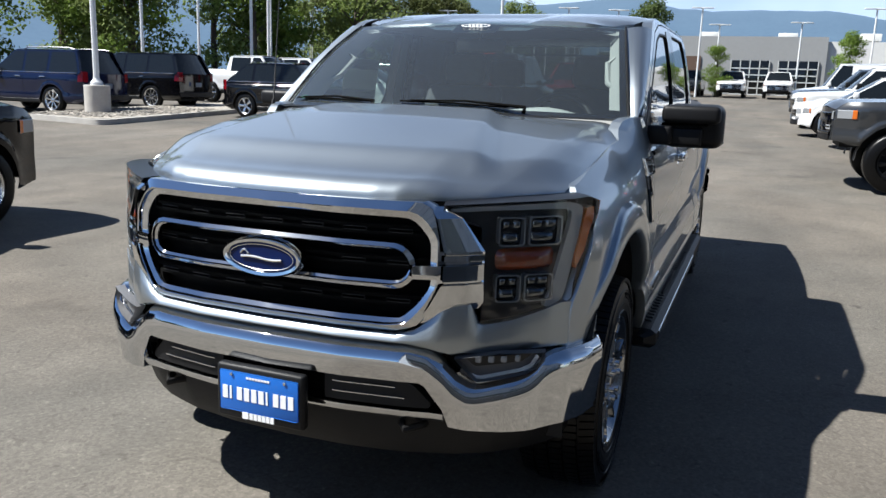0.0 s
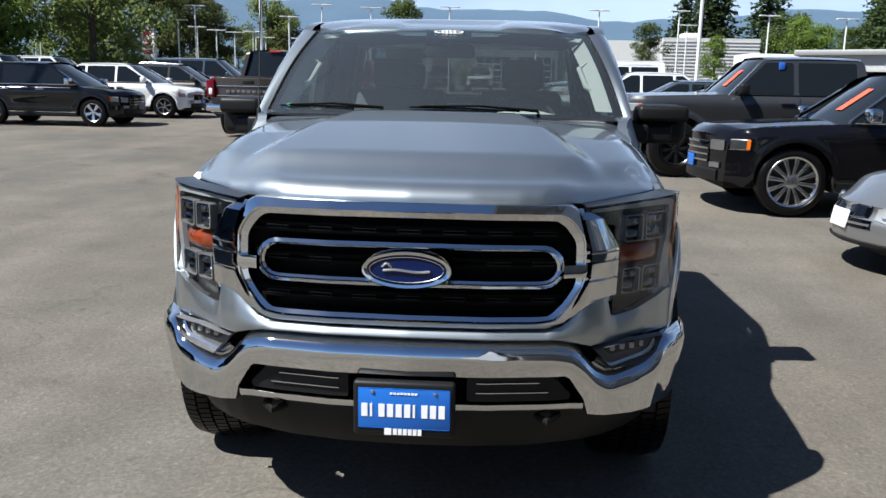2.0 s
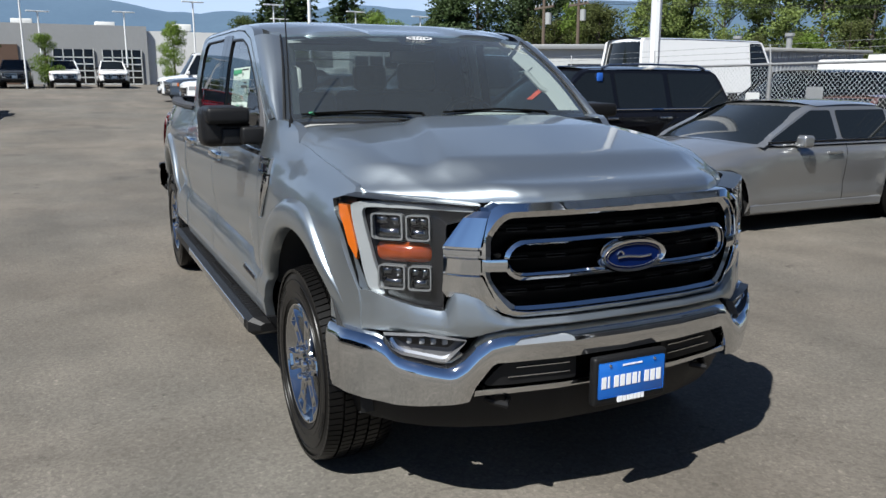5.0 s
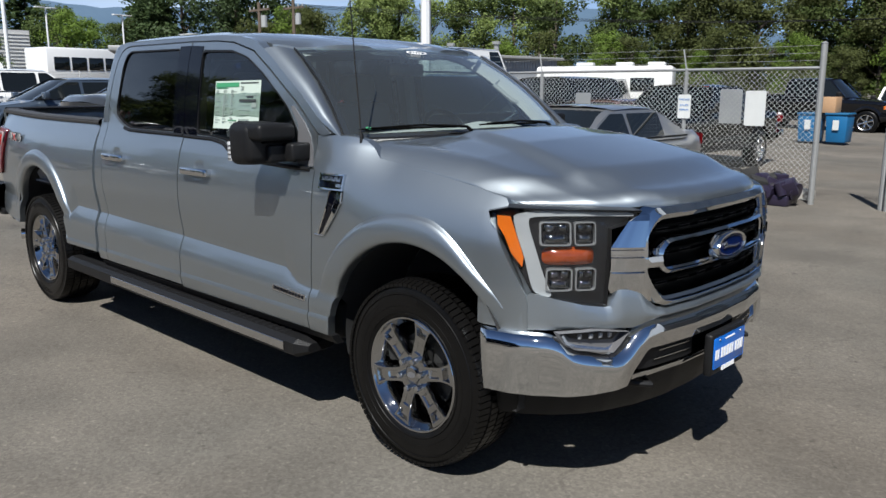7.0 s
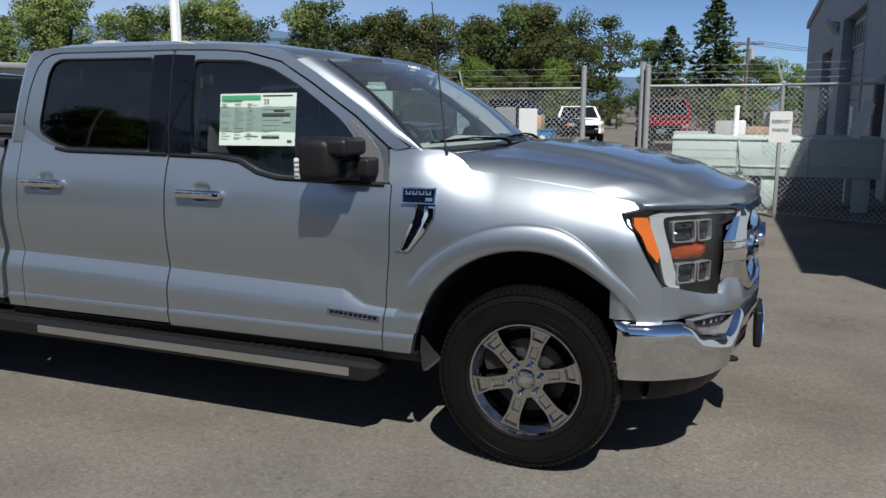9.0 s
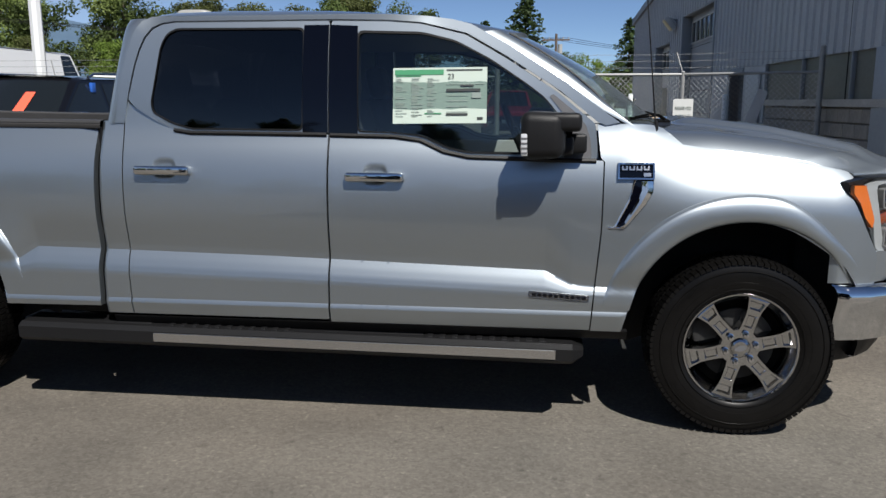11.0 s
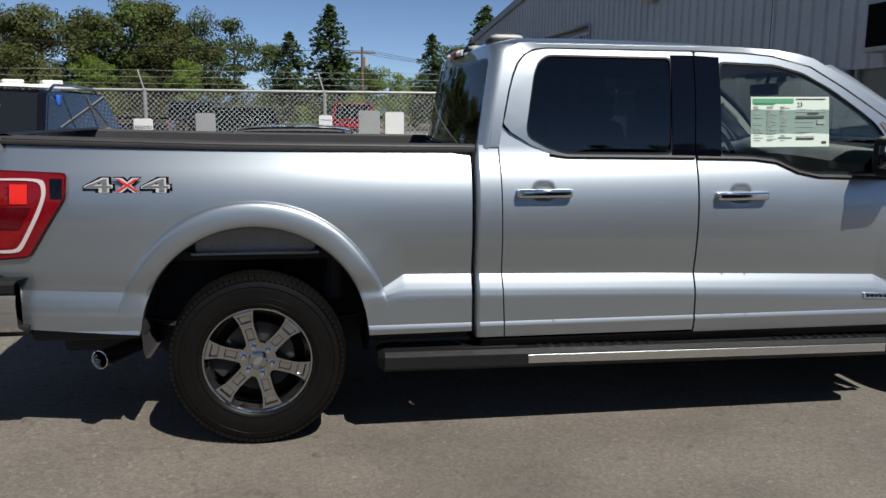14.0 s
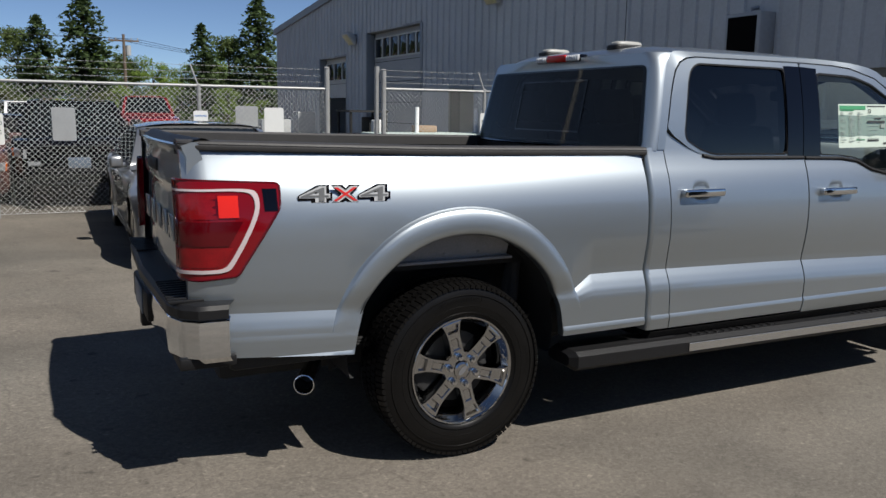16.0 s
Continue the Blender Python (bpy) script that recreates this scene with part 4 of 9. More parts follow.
for x, y in ((-2.70, -.36), (-2.68, .36)):
    def pad(bm, lx, ly, z0, h):
        def f(u, v):
            r = min(1, u)
            a = 2 * math.pi * v
            c, sn = math.cos(a), math.sin(a)
            k = (abs(c) ** 5 + abs(sn) ** 5) ** -.2
            return Vector((x + lx * r * k * c, y + ly * r * k * sn, z0 + h * max(0, 1 - r ** 6) ** .5))
        surf(bm, f, [.01, .4, .7, .85, .93, .98, 1], lin(0, 1, 41))
        rim(bm, lambda c: c + Vector((0, 0, -.02)))
    bm = bmesh.new()
    pad(bm, .105, .056, interp(x, ROOF_X) - .002, .012)
    base = part("roof_aerial", bm, M_BLACK, roof, "low roof aerial pod on a black foot")
    bm = bmesh.new()
    pad(bm, .088, .047, interp(x, ROOF_X) + .008, .020)
    part("pod_cover", bm, M_POD, base, "sun-faded grey cover")
# cab to bed gap: a near-black slab stands for its shade
bm = bmesh.new()
box(bm, -2.965, -2.935, -.88, .88, .45, 1.38)
part("cab_gap", bm, M_DARK, truck)

# bed
RAIL_SECTION = ((.004, -.006), (.008, .002), (.008, .011), (.003, .013), (.003, .016), (.005, .018), (.002, .026), (-.010, .031), (-.05, .033), (-.082, .031), (-.092, .022), (-.09, -.03))
bm = bmesh.new()
box(bm, -5.10, -2.965, -.80, .80, .86, .90)
box(bm, -2.99, -2.965, -.88, .88, .55, 1.37)
for s in (-1, 1):
    surf(bm, lambda u, v, s=s: Vector((u, s * (side_y(u, 1.36) - .075), v)), lin(-5.12, -2.97, 20), [.88, 1.36])
part("bed_liner", bm, M_BLACK, truck, "black sprayed bed lining")
for s in (-1, 1):
    bm = bmesh.new()

    def rail(u, k, s=s):
        z0 = interp(u, BED_TOP)
        e = max(0, (-5.07 - u) / .095)
        yo = side_y(max(u, -5.10), 1.36) - .05 * e ** 3
        dy, dz = RAIL_SECTION[k]
        if e > .999:
            dy, dz = -.045 + (dy + .045) * .35, .010 + (dz - .010) * .35
        return Vector((u + (.012 if e > .999 else 0), s * (yo + dy), z0 + dz))
    surf(bm, rail, [-5.1651] + lin(-5.165, -5.07, 9) + lin(-5.0, -2.965, 20), range(len(RAIL_SECTION)))
    part("bed_rail", bm, M_RAIL, truck, "black plastic bed rail cap")
# tailgate
bm = bmesh.new()


def gate(u, v):
    y = v * .765
    z = interp(u, [(0, .80), (.1, .83), (.15, .86), (.22, .885), (.70, 1.21), (.76, 1.235), (.80, 1.25), (.90, 1.375), (.96, 1.412), (1, 1.428)])
    x = interp(u, [(0, -5.12), (.1, -5.135), (.15, -5.15), (.22, -5.15), (.70, -5.145), (.76, -5.16), (.80, -5.165), (.90, -5.16), (.96, -5.185), (1, -5.14)])
    return Vector((x + .035 * v * v, y, z))


surf(bm, gate, lin(0, 1, 30), lin(-1, 1, 25))
rim(bm, lambda c: c + Vector((.06, 0, 0)))
tg = part("tailgate", bm, M_SILVER, truck, "silver tailgate with a top spoiler")
bm = bmesh.new()
surf(bm, lambda u, v: Vector((-5.135 + .035 * (v / .77) ** 2 + u * .07, v, 1.432 + .012 * math.sin(u * math.pi))), lin(-.4, 1, 6), lin(-.765, .765, 16))
part("tailgate_cap", bm, M_BLACK, tg)
bm = bmesh.new()
box(bm, -5.172, -5.15, -.15, .15, 1.27, 1.33, .012)
part("tailgate_handle", bm, M_BLACK, tg)
for i in range(5):
    bm = bmesh.new()
    box(bm, -5.158, -5.148, -.52 + i * .22, -.38 + i * .22, 1.0, 1.11, .006)
    part("stamped_mark", bm, M_SILVER, tg)

# tail lamps, wrapped round the corner
for s in (-1, 1):
    def tl3(a, z, d=.0, s=s):
        """a runs forward along the side from the corner; negative round the back."""
        x = -5.128 + a
        if a > .0:
            return Vector((x, s * (side_y(x, z) + .006 + d), z))
        k = -a
        t = smooth01(k / .035)
        return Vector((-5.128 - .026 * t - k * .08 - d * t, s * (side_y(-5.128, z) + .006 + d * (1 - t) - max(0, k - .008) * 1.05), z))
    lamp = bmesh.new()
    o = rounded([(-.10, .90), (.02, .895), (.165, .908), (.335, 1.175), (.338, 1.270), (-.02, 1.284), (-.10, 1.284)], .018)
    plate(lamp, dense(o, .03), lambda a, z: tl3(a, z, .012), fine=.04, back=lambda c: tl3(c.x, c.y, -.02))
    tl = part("tail_lamp", lamp, M_RED, truck, "red wraparound tail lamp")
    bm = bmesh.new()
    band = [(-.09, 1.250), (.05, 1.250), (.212, 1.252), (.256, 1.238), (.256, 1.15), (.152, .952), (.125, .926), (.05, .922), (-.09, .922)]
    inn = [(-.09, .934), (.05, .936), (.105, .938), (.135, .958), (.238, 1.152), (.238, 1.224), (.20, 1.242), (.05, 1.242), (-.09, 1.242)]
    plate(bm, dense(chaikin(band) + chaikin(inn), .03), lambda a, z: tl3(a, z, .017), fine=.04, back=lambda c: tl3(c.x, c.y, .01))
    part("lamp_band", bm, M_TBAND, tl, "pale C-shaped light band")
    bm = bmesh.new()
    plate(bm, dense([(-.09, 1.03), (.135, 1.03), (.19, 1.125), (-.09, 1.125)], .03), lambda a, z: tl3(a, z, .016), fine=.04, back=lambda c: tl3(c.x, c.y, .01))
    part("lamp_cell", bm, M_DRED, tl)
    bm = bmesh.new()
    plate(bm, dense([(.10, 1.14), (.175, 1.14), (.175, 1.225), (.10, 1.225)], .03), lambda a, z: tl3(a, z, .017), fine=.04, back=lambda c: tl3(c.x, c.y, .01))
    part("reflector", bm, M_BRED, tl)
    bm = bmesh.new()
    plate(bm, dense([(.275, 1.165), (.325, 1.165), (.325, 1.25), (.27, 1.25)], .03), lambda a, z: tl3(a, z, .016), fine=.04, back=lambda c: tl3(c.x, c.y, .01))
    part("sensor_cover", bm, M_GBLACK, tl)
    for q, mm, nm in (([(-.09, .945), (.095, .948), (.128, .985), (.150, 1.022), (-.09, 1.022)], M_BRED2, "lamp_cell"), ([(-.09, 1.135), (.09, 1.135), (.09, 1.228), (-.09, 1.229)], M_BRED2, "lamp_cell"), ([(.075, 1.15), (.098, 1.15), (.098, 1.215), (.075, 1.21)], M_DRED, "bulb_shade")):
        bm = bmesh.new()
        plate(bm, dense(q, .03), lambda a, z: tl3(a, z, .0145), fine=.04, back=lambda c: tl3(c.x, c.y, .01))
        part(nm, bm, mm, tl)
    bm = bmesh.new()
    edge = rounded([(-.10, .90), (.02, .895), (.165, .908), (.335, 1.175), (.338, 1.270), (-.02, 1.284), (-.10, 1.284)], .018)
    ring(bm, [tl3(a, z, .008) for a, z in dense(edge, .03)], .006, 6, True)
    part("lamp_edge", bm, M_DRED, tl)
    # 4x4 marking
    if True:
        back_x, rz = (-4.715, 1.212)
        for ch, cx, wd, mt in (("4", -4.648, .142, M_DECAL), ("X", -4.525, .130, M_CRED), ("4", -4.402, .142, M_DECAL)):
            xx = cx
            y = side_y(xx, 1.20)
            slope = math.degrees(math.atan((side_y(xx + .1, 1.2) - side_y(xx - .1, 1.2)) / .2))
            rot = pose(0, 0, 0, 90, 0, -slope) if s < 0 else pose(0, 0, 0, 90, 0, 180 + slope)
            for d, swell, mm, drop in ((.0022, .0125, M_GBLACK, .003), (.0044, .0045, M_DECALW, 0), (.0066, -.0005, mt, 0)):
                words(ch, .082, mm, truck, Matrix.Translation((xx - s * drop * .5, s * (y + d), 1.219 - drop)) @ rot, "four_wheel_decal", .0008, wd - .026 + swell * 2, swell)

# rear bumper
bm = bmesh.new()


def rb(u, v):
    y = interp(u, [(0, -.935), (.06, -.93), (.12, -.88), (.2, -.78), (.5, 0), (.8, .78), (.88, .88), (.94, .93), (1, .935)])
    x = interp(u, [(0, -5.012), (.06, -5.125), (.12, -5.185), (.2, -5.22), (.5, -5.245), (.8, -5.22), (.88, -5.185), (.94, -5.125), (1, -5.012)])
    z, o = [(.575, .03), (.60, 0), (.70, -.005), (.745, 0), (.762, .02)][v]
    inn = Vector((-4.9 - x, -y * .25, 0)).normalized() * o
    return Vector((x, y, z)) + inn


surf(bm, rb, lin(0, 1, 51), range(5))
rbum = part("rear_bumper", bm, M_CHROME, truck, "chrome rear bumper with a black step pad")
bm = bmesh.new()


def pad_pt(u, k):
    p = rb(u, 3)
    o = [.004, -.004, -.004, .012, .10, .20][k]
    d = Vector((-4.9 - p.x, -p.y * .25, 0)).normalized() * o
    return Vector((p.x + d.x, p.y + d.y, [.752, .758, .792, .808, .812, .80][k]))


surf(bm, pad_pt, lin(0.0, 1.0, 51), range(6))
for i in range(10):
    for sg in (-1, 1):
        box(bm, -5.225, -5.09, sg * (.42 + i * .045), sg * (.438 + i * .045), .808, .820, .003)
part("step_pad", bm, M_BLACK, rbum)
bm = bmesh.new()
box(bm, -5.255, -5.16, -.30, .30, .60, .74, .02)
box(bm, -5.255, -5.0, -.04, .04, .52, .60, .01)
box(bm, -5.20, -4.98, -.90, .90, .55, .60, .01)
part("hitch_recess", bm, M_BLACK, rbum)
bm = bmesh.new()
box(bm, -5.261, -5.255, -.15, .15, .61, .735, .004)
part("number_plate", bm, M_OLDPLATE, rbum)
# exhaust
bm = bmesh.new()
m = Matrix.Translation((-4.70, -.865, .418)) @ pose(0, 0, 0, 0, 0, -25)
lathe(bm, [(.036, .30), (.042, .02), (.044, 0), (.040, -.002), (.037, .004), (.034, .16)], 28, m)
part("exhaust_tip", bm, M_CHROME, truck, "polished exhaust tip")
bm = bmesh.new()
ring(bm, [m @ Vector((0, .12, 0)), m @ Vector((0, .5, .02)), (-4.1, -.45, .45), (-3.2, -.42, .42)], .032, 10)
part("exhaust_pipe", bm, M_UNDER, truck)

# underbody
bm = bmesh.new()
box(bm, -4.98, .62, -.46, .46, .34, .50, .03)
box(bm, -2.93, -.55, -.86, .86, .42, .60, .03)
box(bm, -5.0, -4.50, -.84, .84, .50, .80, .03)
box(bm, -3.45, -2.97, -.82, .82, .48, .86, .03)
box(bm, .30, .72, -.60, .60, .42, .9, .03)
for ax in (0, -3.985):
    ring(bm, [(ax, -.78, .41), (ax, .78, .41)], .07, 10)
lathe(bm, [(.001, -.18), (.12, -.16), (.16, 0), (.12, .16), (.001, .18)], 20, Matrix.Translation((-3.985, 0, .40)))
part("chassis", bm, M_UNDER, truck, "dark chassis frame and axles")


# wheels
def tyre_mesh(bm, r, w):
    h = w / 2
    lathe(bm, [(r * .60, -h * .80), (r * .635, -h * .93), (r * .70, -h * .99), (r * .82, -h * 1.0), (r * .90, -h * .96), (r * .955, -h * .90), (r * .972, -h * .82),
               (r * .972, h * .82), (r * .955, h * .90), (r * .90, h * .96), (r * .82, h * 1.0), (r * .70, h * .99), (r * .635, h * .93), (r * .60, h * .80)], 64)


def tread_mesh(bm, r, w, n=88):
    """Tread blocks round a tyre."""
    h = w / 2
    for i in range(n):
        a = 2 * math.pi * i / n
        m0 = Matrix.Rotation(-a, 4, "Y")
        for k, (y0, y1, sk) in enumerate(((-.97, -.60, .0), (-.54, -.22, .5), (-.16, .16, 0), (.22, .54, .5), (.60, .97, 0))):
            m1 = Matrix.Rotation(-2 * math.pi * sk / n, 4, "Y") @ m0
            d = .96 if abs(y0 + y1) > 1.3 else .99
            l = 2 * math.pi * r / n * .45
            vs = box(bm, r * .962, r * (1.0 if d > .97 else .996), y0 * h, y1 * h, -l, l * .75)
            for v in vs:
                if abs(v.co.y) > h * .9:
                    v.co.x -= r * .028
                v.co.z += v.co.y * .10
                v.co = m1 @ v.co


def truck_wheel(parent, x, y, s):
    """One wheel: tyre, six-spoke rim, nuts, cap. s points outwards."""
    hub = new("wheel")
    hub.parent = parent
    hub.matrix_basis = Matrix.Translation((x, y, .408)) @ (Matrix.Identity(4) if s > 0 else pose(0, 0, 0, 0, 0, 180)) @ pose(0, 0, 0, 0, 13.5 if x > -1 else 45, 0)
    return hub


def build_truck_wheel(hub):
    R, W = .408, .275
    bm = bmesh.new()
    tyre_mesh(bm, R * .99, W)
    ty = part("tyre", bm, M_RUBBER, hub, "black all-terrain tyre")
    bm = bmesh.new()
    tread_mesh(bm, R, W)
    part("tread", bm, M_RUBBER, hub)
    bm = bmesh.new()
    for a0, n in ((.3, 9), (2.2, 6), (3.7, 9), (5.1, 6)):
        for i in range(n):
            m = Matrix.Rotation(a0 + i * .075, 4, "Y")
            for q0, q1, w0, w1 in ((.318, .342, -.009, -.006), (.318, .342, .004, .007), (.329, .332, -.009, .007)):
                box(bm, q0, q1, .1345, .1382, w0, w1, 0, m=m)
    for r in (.272, .302, .352):
        lathe(bm, [(r - .003, .1340), (r - .001, .1378), (r + .001, .1378), (r + .003, .1340)], 64)
    tagged(part("sidewall_mark", bm, M_RUBBER, hub), kind="stuff")
    bm = bmesh.new()
    lathe(bm, [(.196, -.11), (.205, .02), (.213, .080), (.222, .098), (.232, .108), (.238, .122), (.243, .1285), (.250, .1300), (.253, .127), (.254, .118)], 72)
    rimo = part("rim", bm, M_CHROME_R, hub, "bright chrome six-spoke rim")
    # near-black disc paints the shade seen between the spokes
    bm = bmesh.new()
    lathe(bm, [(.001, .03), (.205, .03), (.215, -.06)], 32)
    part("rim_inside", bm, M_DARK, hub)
    bm = bmesh.new()
    lathe(bm, [(.06, .045), (.165, .045), (.165, .030), (.06, .03)], 32)
    part("brake_disc", bm, M_UNDER, hub)
    bm = bmesh.new()
    box(bm, .08, .185, .035, .075, .05, .15, .012)
    part("brake_caliper", bm, M_UNDER, hub)
    # spokes: broad bars, each with a groove by its nut and a pocket at the rim
    XL = [.050, .082, .098, .104, .150, .156, .182, .189, .214, .221, .232, .243]
    WL = [.040, .034, .032, .0318, .0312, .0312, .034, .036, .043, .045, .051, .058]
    HL = [.113, .114, .1145, .115, .117, .117, .1185, .119, .122, .1225, .123, .119]
    GR = [0, 0, 0, 1, 1, 0, 0, 2, 2, 0, 0, 0]
    bm = bmesh.new()
    for k in range(6):
        rot = Matrix.Rotation(2 * math.pi * k / 6, 4, "Y")
        rows = []
        for r, w, h, g in zip(XL, WL, HL, GR):
            d = {0: 0, 1: .007, 2: .015}[g]
            inn = .40 if g == 1 else .58
            rows.append([bm.verts.new(rot @ Vector((r, yy, zz))) for zz, yy in (
                (-w * 1.15, h - .055), (-w * 1.02, h - .010), (-w * .93, h), (-w * (inn + .14), h), (-w * inn, h - d), (w * inn, h - d), (w * (inn + .14), h), (w * .93, h), (w * 1.02, h - .010), (w * 1.15, h - .055))])
        for a, b in zip(rows, rows[1:]):
            for i in range(9):
                bm.faces.new((a[i], a[i + 1], b[i + 1], b[i]))
    lathe(bm, [(.086, .06), (.090, .100), (.084, .1125), (.046, .1125), (.044, .110), (.040, .111), (.038, .119), (.030, .123), (.001, .124)], 48)
    part("spokes", bm, M_CHROME_R, hub, "", 14)
    for k in range(6):
        bm = bmesh.new()
        a = 2 * math.pi * k / 6
        mm = Matrix.Translation((.066 * math.cos(a), 0, .066 * math.sin(a)))
        lathe(bm, [(.0175, .105), (.0175, .1145), (.0145, .1155), (.0140, .134), (.011, .141), (.001, .143)], 12, mm)
        part("wheel_nut", bm, M_CHROME, hub)
    bm = bmesh.new()
    n = 20
    vs = [bm.verts.new((.026 * math.cos(2 * math.pi * i / n), .1248, .013 * math.sin(2 * math.pi * i / n))) for i in range(n)]
    bm.faces.new(vs)
    part("hub_emblem", bm, M_TRIM, hub)


first = None
for ax in (0.0, -3.985):
    for s in (-1, 1):
        if first is None:
            first = truck_wheel(truck, ax, s * .815, s)
            build_truck_wheel(first)
        else:
            w = truck_wheel(truck, ax, s * .815, s)
            made = {first: w}
            for o in first.children_recursive:
                c = o.copy()
                scene.collection.objects.link(c)
                c.parent = made[o.parent]
                made[o] = c

# ---- front of the pickup ----
FACE = [(0, .905), (.25, .897), (.45, .868), (.55, .832), (.62, .785), (.66, .745), (.74, .690), (.82, .615), (.875, .54), (.90, .47), (.915, .38)]   # plan of the face
BUMP = [(0, .940), (.25, .930), (.45, .898), (.55, .866), (.64, .835), (.74, .780), (.83, .705), (.90, .620), (.945, .53), (.966, .43)]             # plan of the bumper


def along(plan, n):
    """Points along a plan curve at even steps, as (y, x)."""
    P = [Vector((y, interp(y, plan))) for y in lin(0, plan[-1][0], 400)]
    acc = [0]
    for a, b in zip(P, P[1:]):
        acc.append(acc[-1] + (b - a).length)
    out = []
    for d in lin(0, acc[-1], n):
        i = next(k for k in range(len(acc)) if acc[k] >= d - 1e-9)
        out.append((P[i].x, P[i].y))
    return out


BY = [p[0] for p in along(BUMP, 60)]
BUMP_TOP = [(0, .738), (.46, .736), (.52, .722), (.56, .690), (.60, .645), (.635, .622), (.66, .618), (.78, .640), (.815, .655), (.84, .69), (.87, .705), (.97, .706)]
BUMP_BOT = [(0, .488), (.53, .488), (.57, .480), (.8, .462), (.97, .462)]


def bumper_pt(y, z, s):
    zt, zb = interp(y, BUMP_TOP), interp(y, BUMP_BOT)
    d = zt - z
    o = interp(d, [(0, -.055), (.008, -.034), (.022, -.014), (.040, -.003), (.055, 0), (.08, -.004), (.27, -.052)])
    x = interp(y, BUMP)
    k = 1 if y < .6 else 1 - .55 * smooth01((y - .6) / .3)
    return Vector((x + o * k, s * (y + o * (1 - k) * .9), z))


INTAKE = [(0, .622), (.50, .622), (.515, .612), (.565, .535), (.57, .530)]
bm = bmesh.new()
for s in (-1, 1):
    ys = sorted(set(BY + [.50, .515, .54, .565]))
    cols = [0, .01, .022, .034, .046, .058, .075, .10, .14, .2, .3]

    def up(y, k, s=s):
        zt = interp(y, BUMP_TOP)
        zl = interp(y, INTAKE) if y <= .57 else interp(y, BUMP_BOT)
        z = max(zl, zt - cols[k])
        if k == len(cols) - 1:
            z = zl
        return bumper_pt(y, z, s)
    surf(bm, up, ys, range(len(cols)))
    surf(bm, lambda y, k, s=s: bumper_pt(y, [.525, .518, .505, .488][k], s) + Vector(([-.02, -.004, 0, -.012][k], 0, 0)), [y for y in ys if y <= .572], range(4))
weld(bm)
rim(bm, lambda c: c + Vector((-.04, -.02 * c.y, 0)))
bumper = part("front_bumper", bm, M_CHROME, truck, "polished chrome front bumper", 50)
# near-black sheet stands for the shade inside the intake
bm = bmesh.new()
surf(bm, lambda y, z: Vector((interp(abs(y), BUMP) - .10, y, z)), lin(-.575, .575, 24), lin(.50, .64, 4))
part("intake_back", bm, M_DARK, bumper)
for s in (-1, 1):
    bm = bmesh.new()
    q = [(.19, .615), (.44, .615), (.475, .60), (.525, .545), (.52, .530), (.19, .530)]
    plate(bm, dense(rounded(q, .008, 2), .04), lambda y, z, s=s: Vector((interp(y, BUMP) - .045, s * y, z)), back=lambda c, s=s: Vector((interp(c.x, BUMP) - .09, s * c.x, c.y)))
    fl = part("intake_flap", bm, M_BLACK, bumper, "black louvred bumper insert")
    bm = bmesh.new()
    for z, y1 in ((.592, .42), (.560, .45)):
        surf(bm, lambda y, k, s=s, z=z: Vector((interp(y, BUMP) - .044 + [0, .006, .006, 0][k], s * y, z + [-.003, -.0015, .0015, .003][k])), lin(.22, y1, 8), range(4))
    part("louvre_edge", bm, M_BRIGHT, bumper)
    # fog lamp
    bm = bmesh.new()
    q = [(.595, .700), (.66, .627), (.79, .648), (.815, .665), (.835, .712), (.72, .718)]
    plate(bm, dense(q, .03), lambda y, z, s=s: Vector((interp(y, BUMP) - .055, s * (y - .01), z)), back=lambda c, s=s: Vector((interp(c.x, BUMP) - .02, s * c.x, c.y)))
    fog = part("fog_lamp_bezel", bm, M_TRIM, bumper, "grey fog lamp bezel")
    bm = bmesh.new()
    q = [(.625, .700), (.655, .672), (.78, .684), (.805, .708)]
    plate(bm, dense(rounded(q, .006, 2), .03), lambda y, z, s=s: Vector((interp(y, BUMP) - .042, s * (y - .008), z)), back=lambda c, s=s: Vector((interp(c.x, BUMP) - .07, s * c.x, c.y)))
    part("fog_lamp", bm, M_LAMPD, bumper)
    bm = bmesh.new()
    for i in range(4):
        y = .665 + i * .034
        box(bm, interp(y, BUMP) - .05, interp(y, BUMP) - .036, s * (y - .012) - .011, s * (y - .012) + .011, .682, .704, .005)
    part("fog_lens", bm, M_LAMPG, bumper)
    bm = bmesh.new()
    ring(bm, [bumper_pt(y, z, s) + Vector((-.012, 0, .004)) for y, z in ((.60, .652), (.64, .628), (.66, .624), (.78, .646), (.812, .66), (.83, .69))], .011)
    part("fog_surround", bm, M_BRIGHT, bumper)
    # tow hook
    bm = bmesh.new()
    ring(bm, [(.70, s * .50, .462), (.80, s * .485, .457), (.85, s * .45, .455), (.80, s * .415, .457), (.70, s * .40, .462)], .013, 8)
    part("tow_hook", bm, M_BLACK, bumper)
# air dam below
bm = bmesh.new()
for s in (-1, 1):
    surf(bm, lambda y, k, s=s: Vector((interp(y, BUMP) - [.085, .09, .115, .135][k], s * (y * (.925 - .010 * k)), [.485, .44, .37, .335][k])), BY, range(4))
part("air_dam", bm, M_BLACK, truck, "black lower air dam")

